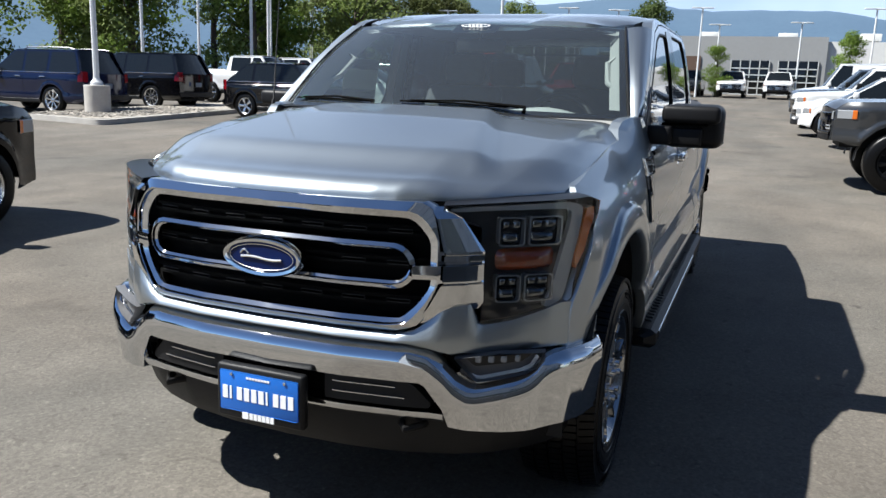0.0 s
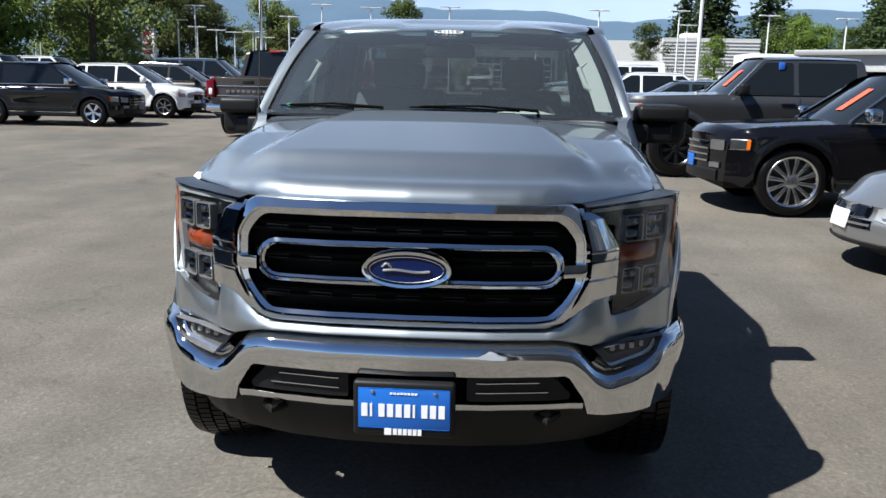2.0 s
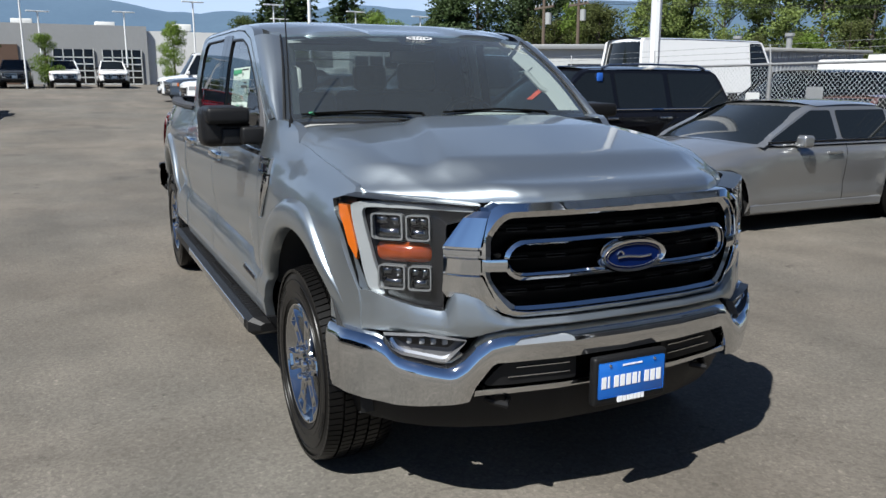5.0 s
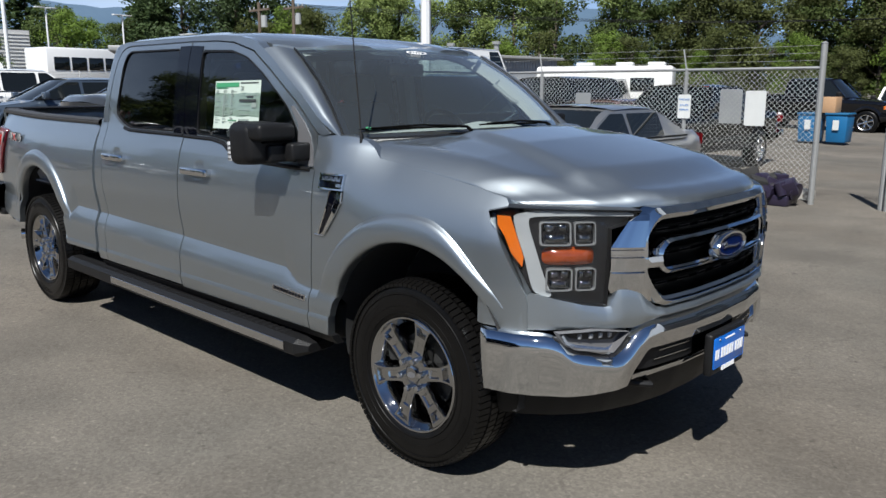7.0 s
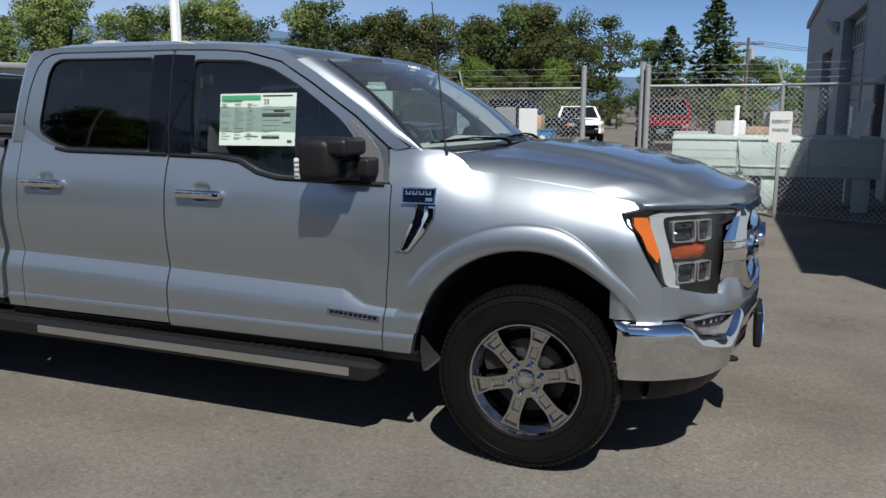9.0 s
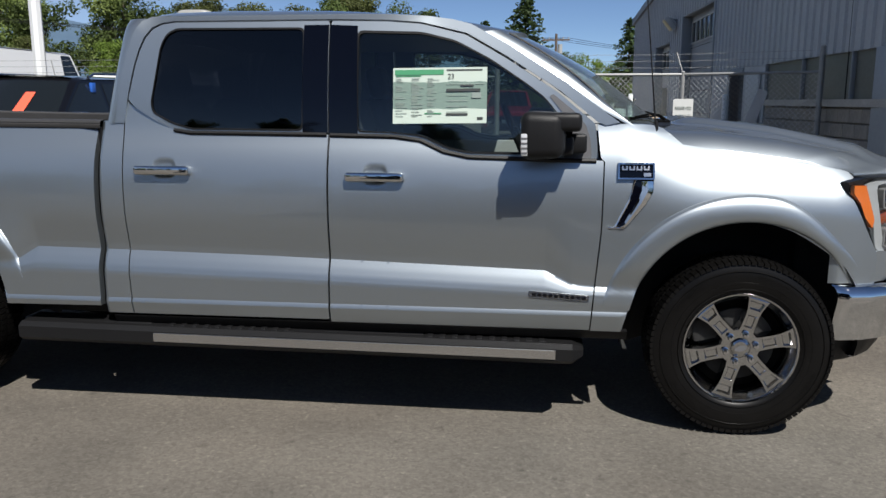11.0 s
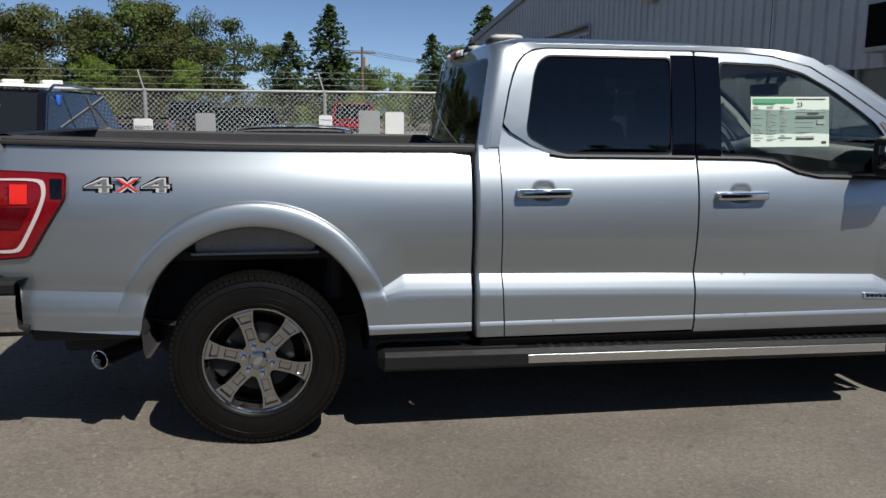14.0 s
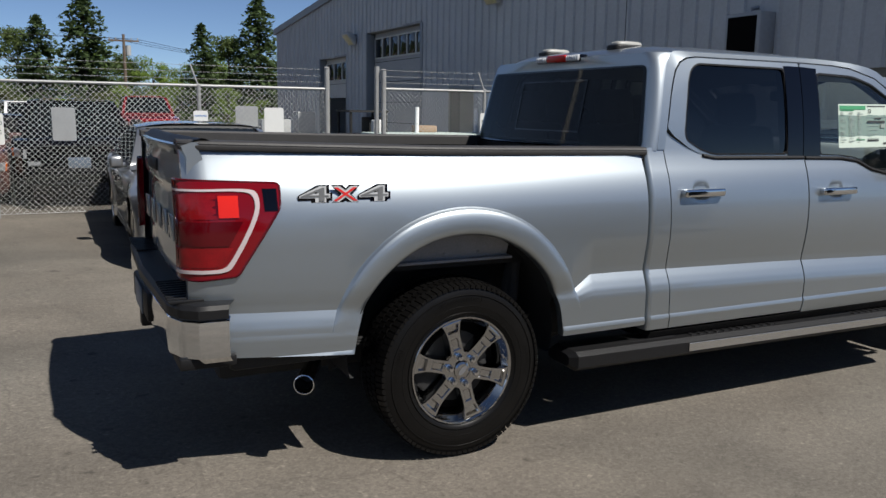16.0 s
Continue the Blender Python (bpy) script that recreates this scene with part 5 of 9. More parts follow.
# number plate
bm = bmesh.new()
box(bm, .925, .962, -.162, .158, .432, .612, .012, seg=3)
part("number_plate_frame", bm, M_BLACK, bumper, "black frame with a blue advertising plate")
bm = bmesh.new()
box(bm, .962, .966, -.146, .142, .462, .592, .004)
part("plate_face", bm, M_PLATE, bumper, "bright blue plate with white bars")
for i in range(10):
    bm = bmesh.new()
    w = .019 if i not in (1, 6) else .007
    y = -.134 + i * .0268
    box(bm, .966, .968, y, y + w, .500, .542, 0)
    part("plate_bar", bm, M_WHITE, bumper)
bm = bmesh.new()
box(bm, .962, .967, -.062, -.040, .440, .462, 0)
for i in range(6):
    box(bm, .962, .967, -.035 + i * .0155, -.023 + i * .0155, .441, .460, 0)
for i in range(8):
    box(bm, .966, .968, -.045 + i * .011, -.037 + i * .011, .574, .580, 0)
tagged(part("frame_bar", bm, M_WHITE, bumper), kind="stuff")
bm = bmesh.new()
for y in (-.10, .095):
    lathe(bm, [(.006, 0), (.005, .004), (.001, .005)], 10, Matrix.Translation((.966, y, .582)) @ pose(0, 0, 0, 0, 0, -90))
part("plate_screw", bm, M_BRIGHT, bumper)

# painted panel between bumper, grille and lamps
GR_BOT = [(0, .772), (.43, .772), (.48, .784), (.53, .82), (.57, .868), (.60, .878), (.625, .870), (.645, .80), (.66, .795), (.72, .805), (.80, .832), (.84, .85), (.92, .842)]
bm = bmesh.new()
for s in (-1, 1):
    FY = sorted(set([p[0] for p in along(FACE, 70)] + [.43, .48, .57, .60, .625, .645, .66]))

    def fascia(y, k, s=s):
        zt = interp(y, GR_BOT)
        zb = interp(y, [(0, .742), (.46, .740), (.53, .722), (.58, .70), (.80, .712), (.86, .712), (.95, .712)])
        z = zb + (zt - zb) * [0, .08, .2, .35, .5, .7, .85, 1][k]
        o = .030 + [-.035, -.008, 0, .002, 0, -.004, -.008, -.016][k]
        if y > .6:
            o *= 1 - smooth01((y - .6) / .28)
            yy = y + .012 * smooth01((y - .6) / .28)
        else:
            yy = y
        return Vector((interp(y, FACE) + o, s * yy, z))
    surf(bm, fascia, FY, range(8))
weld(bm)
rim(bm, lambda c: c + Vector((-.03, -.01 * c.y, 0)))
part("front_fascia", bm, M_SILVER, truck, "silver front fascia panel")
# near-black sheet stands for the shade behind the face's gaps
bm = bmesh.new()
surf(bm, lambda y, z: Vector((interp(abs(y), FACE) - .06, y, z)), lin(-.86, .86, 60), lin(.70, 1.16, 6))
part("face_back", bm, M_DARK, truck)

# grille
G_OUT = [(.0, 1.168), (.500, 1.166), (.548, 1.125), (.578, 1.072), (.580, .945), (.553, .888), (.496, .798), (.435, .778), (0, .778)]
G_IN = [(.0, 1.110), (.452, 1.108), (.478, 1.085), (.508, 1.045), (.512, .912), (.478, .86), (.432, .818), (0, .818)]


def face_x(y, z):
    return interp(abs(y), FACE) - max(0, z - 1.0) * .10


def mirrored(o):
    return o + [(-y, z) for y, z in o[::-1] if y > 1e-6]


def band(bm, outer, inner, f, lift):
    """A raised bevelled band between two outlines of equal length."""
    O, I = mirrored(outer), mirrored(inner)
    k = len(O)
    loops = []
    for t, d in ((0, -.03), (.03, lift * .45), (.06, lift * .60), (.48, lift), (.53, lift * .92), (.58, lift * .45), (.88, lift * .10), (.94, -.01), (1.0, -.045)):
        loops.append([bm.verts.new(f(O[i][0] * (1 - t) + I[i][0] * t, O[i][1] * (1 - t) + I[i][1] * t, d)) for i in range(k)])
    for a, b in zip(loops, loops[1:]):
        for i in range(k):
            bm.faces.new((a[i], a[(i + 1) % k], b[(i + 1) % k], b[i]))


def dense_open(o, n=40):
    P = [Vector(p) for p in o]
    acc = [0]
    for a, b in zip(P, P[1:]):
        acc.append(acc[-1] + (b - a).length)
    out = []
    for d in lin(0, acc[-1], n):
        i = max(0, min(len(P) - 2, next(k for k in range(len(acc)) if acc[k] >= d - 1e-9) - 1))
        out.append(tuple(P[i].lerp(P[i + 1], (d - acc[i]) / (acc[i + 1] - acc[i]))))
    return out


def curve_corners(o, r):
    """An open outline with rounded corners."""
    P = [Vector(p) for p in o]
    out = [tuple(P[0])]
    for a, p, b in zip(P, P[1:], P[2:]):
        rr = min(r, (a - p).length * .45, (b - p).length * .45)
        s_, e_ = p + (a - p).normalized() * rr, p + (b - p).normalized() * rr
        out += [tuple(s_ * (1 - t) ** 2 + p * 2 * t * (1 - t) + e_ * t * t) for t in (0, .33, .66, 1)]
    return out + [tuple(P[-1])]


bm = bmesh.new()
gf = lambda y, z, d: Vector((face_x(y, z) + d, y, z))
band(bm, dense_open(curve_corners(G_OUT, .016), 64), dense_open(curve_corners(G_IN, .012), 64), gf, .030)
grille = part("grille_surround", bm, M_CHROME, truck, "chrome grille surround", 22)
bm = bmesh.new()
B_OUT = [(0, 1.045), (.432, 1.043), (.455, 1.030), (.480, 1.002), (.482, .945), (.46, .92), (.435, .905), (0, .905)]
B_IN = [(0, 1.020), (.425, 1.018), (.438, 1.010), (.455, .988), (.457, .958), (.442, .940), (.425, .930), (0, .930)]
band(bm, dense_open(curve_corners(B_OUT, .015), 48), dense_open(curve_corners(B_IN, .012), 48), gf, .022)
part("grille_bar", bm, M_CHROME, truck, "chrome C-shaped grille bar", 22)
for s in (-1, 1):
    # bright panel between the surround and the lamp, with pressed grooves
    PANEL = [(.800, -.030), (.806, -.006), (.862, 0), (.925, 0), (.930, -.012), (.935, -.012), (.938, .005), (.984, .005), (.987, -.012), (.993, -.012), (.996, 0),
             (1.012, 0), (1.015, -.010), (1.021, -.010), (1.024, .004), (1.120, .002), (1.140, -.008), (1.150, -.03)]
    bm = bmesh.new()

    def side_panel(k, t, s=s):
        z, d = PANEL[k]
        y0 = interp(z, [(.80, .48), (.888, .545), (.945, .566), (1.072, .564), (1.125, .535), (1.15, .51)])
        y1 = interp(z, [(.80, .640), (.84, .658), (1.10, .658), (1.12, .600), (1.15, .548)])
        y = y0 + (y1 - y0) * t
        zz = z
        if z < .87:
            zz = z + (.872 - z) * .62 * smooth01((t - .15) / .55)
        return Vector((interp(y, FACE) + .002 + d * smooth01((1.03 - t) / .12) + .010 * (1 - t) + .026 * (1 - ((z - .965) / .18) ** 2), s * y, zz))
    surf(bm, side_panel, range(len(PANEL)), lin(0, 1, 14))
    part("grille_side", bm, M_CHROME, truck, "mirror-bright grooved panel between grille and lamp", 12)
    bm = bmesh.new()

    def link(k, t, s=s):
        z = [.938, .942, .963, .982, .986][k]
        y = .478 + (.600 - .478) * t
        return Vector((face_x(y, z) + [-.03, .030, .034, .030, -.03][k] - .016 * smooth01((t - .55) / .4), s * y, z))
    surf(bm, link, range(5), lin(0, 1, 10))
    part("grille_link", bm, M_CHROME, truck, "chrome strip between grille bar and side panel")
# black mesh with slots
# a near-black sheet paints the shade behind the slats
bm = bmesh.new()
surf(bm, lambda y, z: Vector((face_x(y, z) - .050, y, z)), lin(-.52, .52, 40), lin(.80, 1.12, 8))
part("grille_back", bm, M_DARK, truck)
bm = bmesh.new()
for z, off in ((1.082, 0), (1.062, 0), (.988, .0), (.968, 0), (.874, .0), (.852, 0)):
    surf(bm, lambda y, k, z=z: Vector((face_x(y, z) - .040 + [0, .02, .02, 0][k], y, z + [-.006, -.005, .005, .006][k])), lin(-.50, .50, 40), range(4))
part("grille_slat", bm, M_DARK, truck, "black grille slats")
for z in (1.072, .978, .863):
    for i in range(7):
        y = -.42 + i * .14
        if z < 1 and abs(y) < .15 and z > .9:
            continue
        bm = bmesh.new()
        ring(bm, [(face_x(y + d, z) - .018, y + d, z + e) for d, e in ((-.034, .005), (.034, .005), (.037, 0), (.034, -.005), (-.034, -.005), (-.037, 0))], .0018, 5, True)
        part("grille_slot", bm, M_BLACK, truck, "fine slot outline in the grille")
# oval emblem
bm = bmesh.new()
n = 48
prof = [(.142, .062, .0), (.142, .062, .030), (.136, .056, .042), (.124, .047, .040), (.120, .044, .034), (0.001, .001, .036)]
rows = [[bm.verts.new((.905 + d, a * math.cos(2 * math.pi * i / n), .965 + b * math.sin(2 * math.pi * i / n))) for i in range(n)] for a, b, d in prof[:5]]
for a, b in zip(rows, rows[1:]):
    for i in range(n):
        bm.faces.new((a[i], a[(i + 1) % n], b[(i + 1) % n], b[i]))
part("emblem_rim", bm, M_CHROME, truck, "chrome-rimmed blue oval emblem", 50)
bm = bmesh.new()
bm.faces.new([bm.verts.new((.940, .121 * math.cos(2 * math.pi * i / n), .965 + .045 * math.sin(2 * math.pi * i / n))) for i in range(n)])
part("emblem_field", bm, M_BLUE, truck)
bm = bmesh.new()
ring(bm, [(.9425, .113 * math.cos(2 * math.pi * i / n), .965 + .0395 * math.sin(2 * math.pi * i / n)) for i in range(n)], .0016, 5, True)
wave = [(-.072 + .144 * i / 30, .003 * math.sin(i * .21)) for i in range(31)]
ring(bm, [(.9425, y, .962 + z) for y, z in wave], .0045, 6)
ring(bm, [(.9425, -.075 + .03 * i / 6, .972 + .012 * math.sin(i / 6 * math.pi)) for i in range(7)], .004, 6)
part("emblem_stroke", bm, M_BRIGHT, truck)

M_CBAND = mat("frosted light guide", (0.27, 0.28, 0.285), 0.30, coat=0.6)
M_LENSEDGE = mat("glassy lamp edge", (0.26, 0.265, 0.27), 0.12, 0.5)
M_OPTIC = mat("mirrored projector bowl", (0.16, 0.165, 0.17), 0.10, 1.0)
# head lamps
for s in (-1, 1):
    def hp(y, z, d=0.0, s=s):
        y2 = min(y, .915)
        p = Vector((interp(y2, FACE) - max(0, z - 1.0) * .06, s * y2, z))
        nrm = Vector((1, s * min(1.6, max(0, (y - .45) * 3.2)), 0)).normalized()
        return p + nrm * d
    outline = [(.640, 1.090), (.648, .798), (.72, .803), (.80, .826), (.862, .842), (.872, .86), (.888, .953), (.9095, 1.107), (.911, 1.150), (.895, 1.170), (.80, 1.168), (.70, 1.164), (.545, 1.156), (.575, 1.115)]
    bm = bmesh.new()
    plate(bm, dense(outline, .025), lambda y, z: hp(y, z, -.030), fine=.05, back=lambda c: hp(c.x, c.y, .004))
    hl = part("head_lamp", bm, M_LAMPD, truck, "clear head lamp with a white light band and amber strip")
    bm = bmesh.new()
    top = [(.545, 1.156), (.62, 1.160), (.70, 1.164), (.80, 1.168), (.85, 1.170), (.895, 1.170)]
    surf(bm, lambda i, k: hp(top[i][0], top[i][1] + [0, .003, .004][k], [.006, -.02, -.07][k]), range(6), range(3))
    part("lamp_cap", bm, M_LAMPD, hl)
    bm = bmesh.new()
    arm = [(.566, 1.134), (.70, 1.138), (.79, 1.140), (.858, 1.138), (.866, 1.120), (.858, 1.06), (.830, .90), (.806, .830), (.845, .846), (.857, .862), (.872, .955), (.888, 1.10), (.888, 1.156), (.80, 1.158), (.70, 1.152), (.560, 1.146)]
    plate(bm, dense(chaikin(arm + arm[:1], 2), .025), lambda y, z: hp(y, z, -.010), fine=.04, back=lambda c: hp(c.x, c.y, -.028))
    part("lamp_band", bm, M_CBAND, hl, "frosted C-shaped light band")
    bm = bmesh.new()
    plate(bm, dense([(.893, 1.00), (.905, 1.10), (.905, 1.135), (.892, 1.135), (.876, .985), (.878, .95)], .02), lambda y, z: hp(y, z, -.002), back=lambda c: hp(c.x, c.y, -.02))
    part("side_marker", bm, M_AMBER, hl, "amber side marker")

    def pillow(bm, y0, y1, z0, z1, low, high):
        def f(u, v):
            k = (1 - abs(u) ** 3) * (1 - abs(v) ** 3)
            e = 1 - .10 * abs(u * v) ** 3
            return hp((y0 + y1) / 2 + (y1 - y0) / 2 * u * e, (z0 + z1) / 2 + (z1 - z0) / 2 * v * e, low + (high - low) * k)
        surf(bm, f, lin(-1, 1, 11), lin(-1, 1, 9))
    bm = bmesh.new()
    pillow(bm, .680, .842, .950, 1.024, -.034, -.006)
    part("turn_lamp", bm, M_DAMBER, hl, "amber turn lamp strip")
    for y0, y1, z0, z1 in ((.684, .752, 1.030, 1.118), (.760, .842, 1.030, 1.120), (.682, .748, .858, .944), (.756, .828, .858, .944)):
        o = rounded([(y0, z0), (y1, z0), (y1, z1), (y0, z1)], .012, 4)
        c0, c1 = (y0 + y1) / 2, (z0 + z1) / 2
        i_ = [(c0 + (y - c0) * .89, c1 + (z - c1) * .90) for y, z in o]
        bm = bmesh.new()
        plate(bm, o, lambda y, z: hp(y, z, -.003), holes=[i_], back=lambda c: hp(c.x, c.y, -.03))
        part("projector_frame", bm, M_LENSEDGE, hl, "clear-edged projector frame")
        bm = bmesh.new()
        zm = c1 + .002
        surf(bm, lambda y, z: hp(y, z, -.020 - .010 * ((z - c1) / (z1 - z0)) ** 2), lin(y0 + .005, y1 - .005, 6), lin(z0 + .005, z1 - .005, 6))
        part("projector", bm, M_GBLACK, hl)
        bm = bmesh.new()
        pillow(bm, y0 + .006, (y0 + y1) / 2 - .001, zm + .002, z1 - .005, -.021, -.005)
        pillow(bm, (y0 + y1) / 2 + .001, y1 - .006, zm + .002, z1 - .005, -.021, -.005)
        pillow(bm, y0 + .006, y1 - .006, z0 + .005, zm - .002, -.024, -.006)
        part("projector_lens", bm, M_OPTIC, hl)
    bm = bmesh.new()
    plate(bm, dense(outline, .025), lambda y, z: hp(y, z, .006), fine=.05, back=lambda c: hp(c.x, c.y, -.006))
    lens = part("lens", bm, M_LENS, hl, "clear outer lens")
    lens.visible_shadow = False

# ---- interior of the pickup ----
bm = bmesh.new()
box(bm, -2.88, -.62, -.84, .84, .56, .66)
box(bm, -2.90, -2.84, -.84, .84, .6, 1.40)
for s in (-1, 1):
    box(bm, -2.85, -.60, s * .83, s * .86, .6, 1.24, .01)
part("cabin_lining", bm, M_DASH, truck, "dark cabin lining")
bm = bmesh.new()


def dash(u, v):
    return Vector((interp(u, [(0, -.38), (.3, -.60), (.55, -.82), (.75, -.88), (1, -.84)]), v * .80, interp(u, [(0, 1.33), (.3, 1.36), (.55, 1.365), (.75, 1.29), (1, .85)]) + .02 * math.cos(v * 2) + (.035 * math.exp(-((v * .8 - .42) / .17) ** 2) if .25 < u < .7 else 0)))


surf(bm, dash, lin(0, 1, 20), lin(-1, 1, 31))
part("dashboard", bm, M_DASH, truck, "dark grey dashboard")
bm = bmesh.new()
mw = Matrix.Translation((-1.05, .40, 1.29)) @ pose(0, 0, 0, 0, -24, 0)
ring(bm, [mw @ Vector((0, .19 * math.cos(a), .19 * math.sin(a))) for a in lin(0, 2 * math.pi, 33)[:-1]], .016, 8, True)
box(bm, -.02, .03, -.07, .07, -.06, .05, .02, m=mw)
box(bm, -.01, .012, -.18, .18, -.02, .015, .006, m=mw)
box(bm, -.01, .012, -.02, .02, -.18, 0, .006, m=mw)
ring(bm, [mw @ Vector((.02, 0, 0)), (-.75, .40, 1.12)], .035, 10)
part("steering_wheel", bm, M_BLACK, truck, "black steering wheel")
for x, ys, wide in ((-1.50, (-.41, .41), .52), (-2.42, (-.42, .42), .60)):
    for y in ys:
        bm = bmesh.new()
        box(bm, x - .25, x + .28, y - wide / 2, y + wide / 2, .80, .98, .05, seg=3)
        box(bm, -.07, .07, y - wide / 2 + .01, y + wide / 2 - .01, 0, .62, .06, m=Matrix.Translation((x - .24, 0, .90)) @ pose(0, 0, 0, 0, -14, 0), seg=3)
        box(bm, -.055, .055, y - .13, y + .13, .64, .83, .045, m=Matrix.Translation((x - .24, 0, .88)) @ pose(0, 0, 0, 0, -12, 0), seg=3)
        part("seat", bm, M_SEAT, truck, "dark grey cloth seat with headrest")
bm = bmesh.new()
box(bm, -1.75, -1.0, -.13, .13, .66, 1.02, .04)
part("centre_console", bm, M_DASH, truck)
bm = bmesh.new()
surf(bm, lambda x, y: Vector((x, y, 1.80 + .05 * (1 - (y / .75) ** 2) - (.06 * smooth01((x + 1.3) / .3)))), lin(-2.84, -1.06, 14), lin(-.74, .74, 12))
part("headlining", bm, M_PILLAR, truck, "pale headlining")
for s in (-1, 1):
    bm = bmesh.new()

    def pil(u, k, s=s):
        p = ws_pt(u, s * .97)
        q = Vector((p.x - .10 - .03 * u, s * (abs(p.y) - .075), p.z - .015))
        return (p - Vector((.01, 0, .015))).lerp(q, k)
    surf(bm, pil, lin(.10, 1, 10), lin(0, 1, 4))
    part("pillar_trim", bm, M_PILLAR, truck, "pale windscreen pillar trim")
    bm = bmesh.new()
    ring(bm, [pil(.30, .5) + Vector((-.03, -s * .0, -.01)), pil(.34, .5) + Vector((-.05, -s * .045, 0)), pil(.55, .5) + Vector((-.05, -s * .045, 0)), pil(.60, .5) + Vector((-.02, 0, 0))], .014, 8)
    part("grab_handle", bm, M_PILLAR, truck)
bm = bmesh.new()
box(bm, -.025, .025, -.13, .13, -.035, .035, .015, m=Matrix.Translation((-1.0, 0, 1.70)), seg=3)
ring(bm, [(-1.0, 0, 1.70), (-.97, 0, 1.78)], .012)
part("rear_view_mirror", bm, M_BLACK, truck)

# window sticker on the right front door glass
sk = new("window_sticker")
sk.parent = truck
tagged(sk, "green and white paper window sticker")


def st3(a, b, d=.0):
    """a, b from 0 to 1 across and up the sheet."""
    x = -1.568 + .424 * a
    z = 1.392 + .246 * b + .004 * (a - .5)
    return Vector((x, -(yg(z) - .0045) - d, z))


def st_rect(bm, a0, a1, b0, b1, d):
    vs = [bm.verts.new(st3(a, b, d)) for a, b in ((a0, b0), (a1, b0), (a1, b1), (a0, b1))]
    bm.faces.new(vs)


bm = bmesh.new()
st_rect(bm, 0, 1, 0, 1, .0)
part("sticker_sheet", bm, M_PAPER, sk)
for a0, a1, b0, b1 in ((.02, .54, .875, .965), (.34, .52, .17, .19), (.03, .3, .845, .862)):
    bm = bmesh.new()
    st_rect(bm, a0, a1, b0, b1, .001)
    part("sticker_print", bm, M_PGREEN, sk)
bm = bmesh.new()
rnd = random.Random(4)
for col in (.03, .20, .37):
    for i in range(26):
        if rnd.random() < .8:
            st_rect(bm, col, col + rnd.uniform(.05, .13), .80 - i * .027, .811 - i * .027, .001)
for a0, a1, b0, b1 in ((.57, .97, .70, .71), (.57, .80, .50, .51), (.57, .80, .40, .41), (.57, .80, .30, .31), (.57, .80, .20, .21), (.84, .94, .45, .55)):
    st_rect(bm, a0, a1, b0, b1, .001)
tagged(part("sticker_text", bm, M_PGREY, sk), kind="stuff")
bm = bmesh.new()
for a0, a1, b0, b1 in ((.57, .95, .94, .965), (.57, .93, .57, .62), (.57, .80, .14, .18), (.72, .86, .66, .69), (.90, .96, .06, .11)):
    st_rect(bm, a0, a1, b0, b1, .0012)
tagged(part("sticker_heading", bm, M_PDARK, sk), kind="stuff")
words("23", .030, M_PDARK, sk, Matrix.Translation(st3(.62, .84, .0015)) @ pose(0, 0, 0, 90 - 12, 0, 0), "sticker_number", .0003)

# ---- other vehicles ----
from mathutils.bvhtree import BVHTree


def wheel_kit(R, W, rim_mat, spokes, rim_share=.66, wide=.10):
    """Meshes of a plain wheel, outside towards +y."""
    kit = []
    bm = bmesh.new()
    h = W / 2
    lathe(bm, [(R * rim_share, -h * .8), (R * (rim_share + .06), -h), (R * .90, -h * .98), (R * .975, -h * .84), (R, -h * .7), (R, -h * .36), (R * .975, -h * .34), (R * .975, -h * .26), (R, -h * .24), (R, h * .24), (R * .975, h * .26), (R * .975, h * .34), (R, h * .36), (R, h * .7), (R * .975, h * .84), (R * .90, h * .98), (R * (rim_share + .06), h), (R * rim_share, h * .8)], 40)
    kit.append(("tyre", bm, M_RUBBER))
    bm = bmesh.new()
    r = R * rim_share
    lathe(bm, [(r * .86, -h * .6), (r * .90, h * .5), (r * .97, h * .78), (r * 1.02, h * .90), (r * 1.0, h * .96), (r * .93, h * .86)], 40)
    for k in range(spokes):
        rot = Matrix.Rotation(2 * math.pi * k / spokes, 4, "Y")
        rows = []
        for q, w_, d in ((.16, .8, .66), (.35, .75, .72), (.65, .85, .80), (.95, 1.25, .78)):
            ww = r * wide * w_
            rows.append([bm.verts.new(rot @ Vector((r * q, yy, zz))) for zz, yy in ((-ww, h * d - .03), (-ww * .9, h * d), (0, h * d + .004), (ww * .9, h * d), (ww, h * d - .03))])
        for a, b in zip(rows, rows[1:]):
            for i in range(4):
                bm.faces.new((a[i], a[i + 1], b[i + 1], b[i]))
    lathe(bm, [(r * .26, h * .5), (r * .25, h * .74), (r * .15, h * .78), (.001, h * .8)], 24)
    for k in range(5):
        a = 2 * math.pi * k / 5
        lathe(bm, [(.011, h * .6), (.010, h * .84), (.001, h * .85)], 8, Matrix.Translation((r * .2 * math.cos(a), 0, r * .2 * math.sin(a))))
    kit.append(("rim", bm, rim_mat))
    # dark disc stands for the shade between the spokes
    bm = bmesh.new()
    lathe(bm, [(.001, h * .2), (r * .88, h * .2), (r * .88, -h * .5)], 24)
    kit.append(("rim_inside", bm, M_UNDER))
    return kit


WHEEL_CACHE = {}


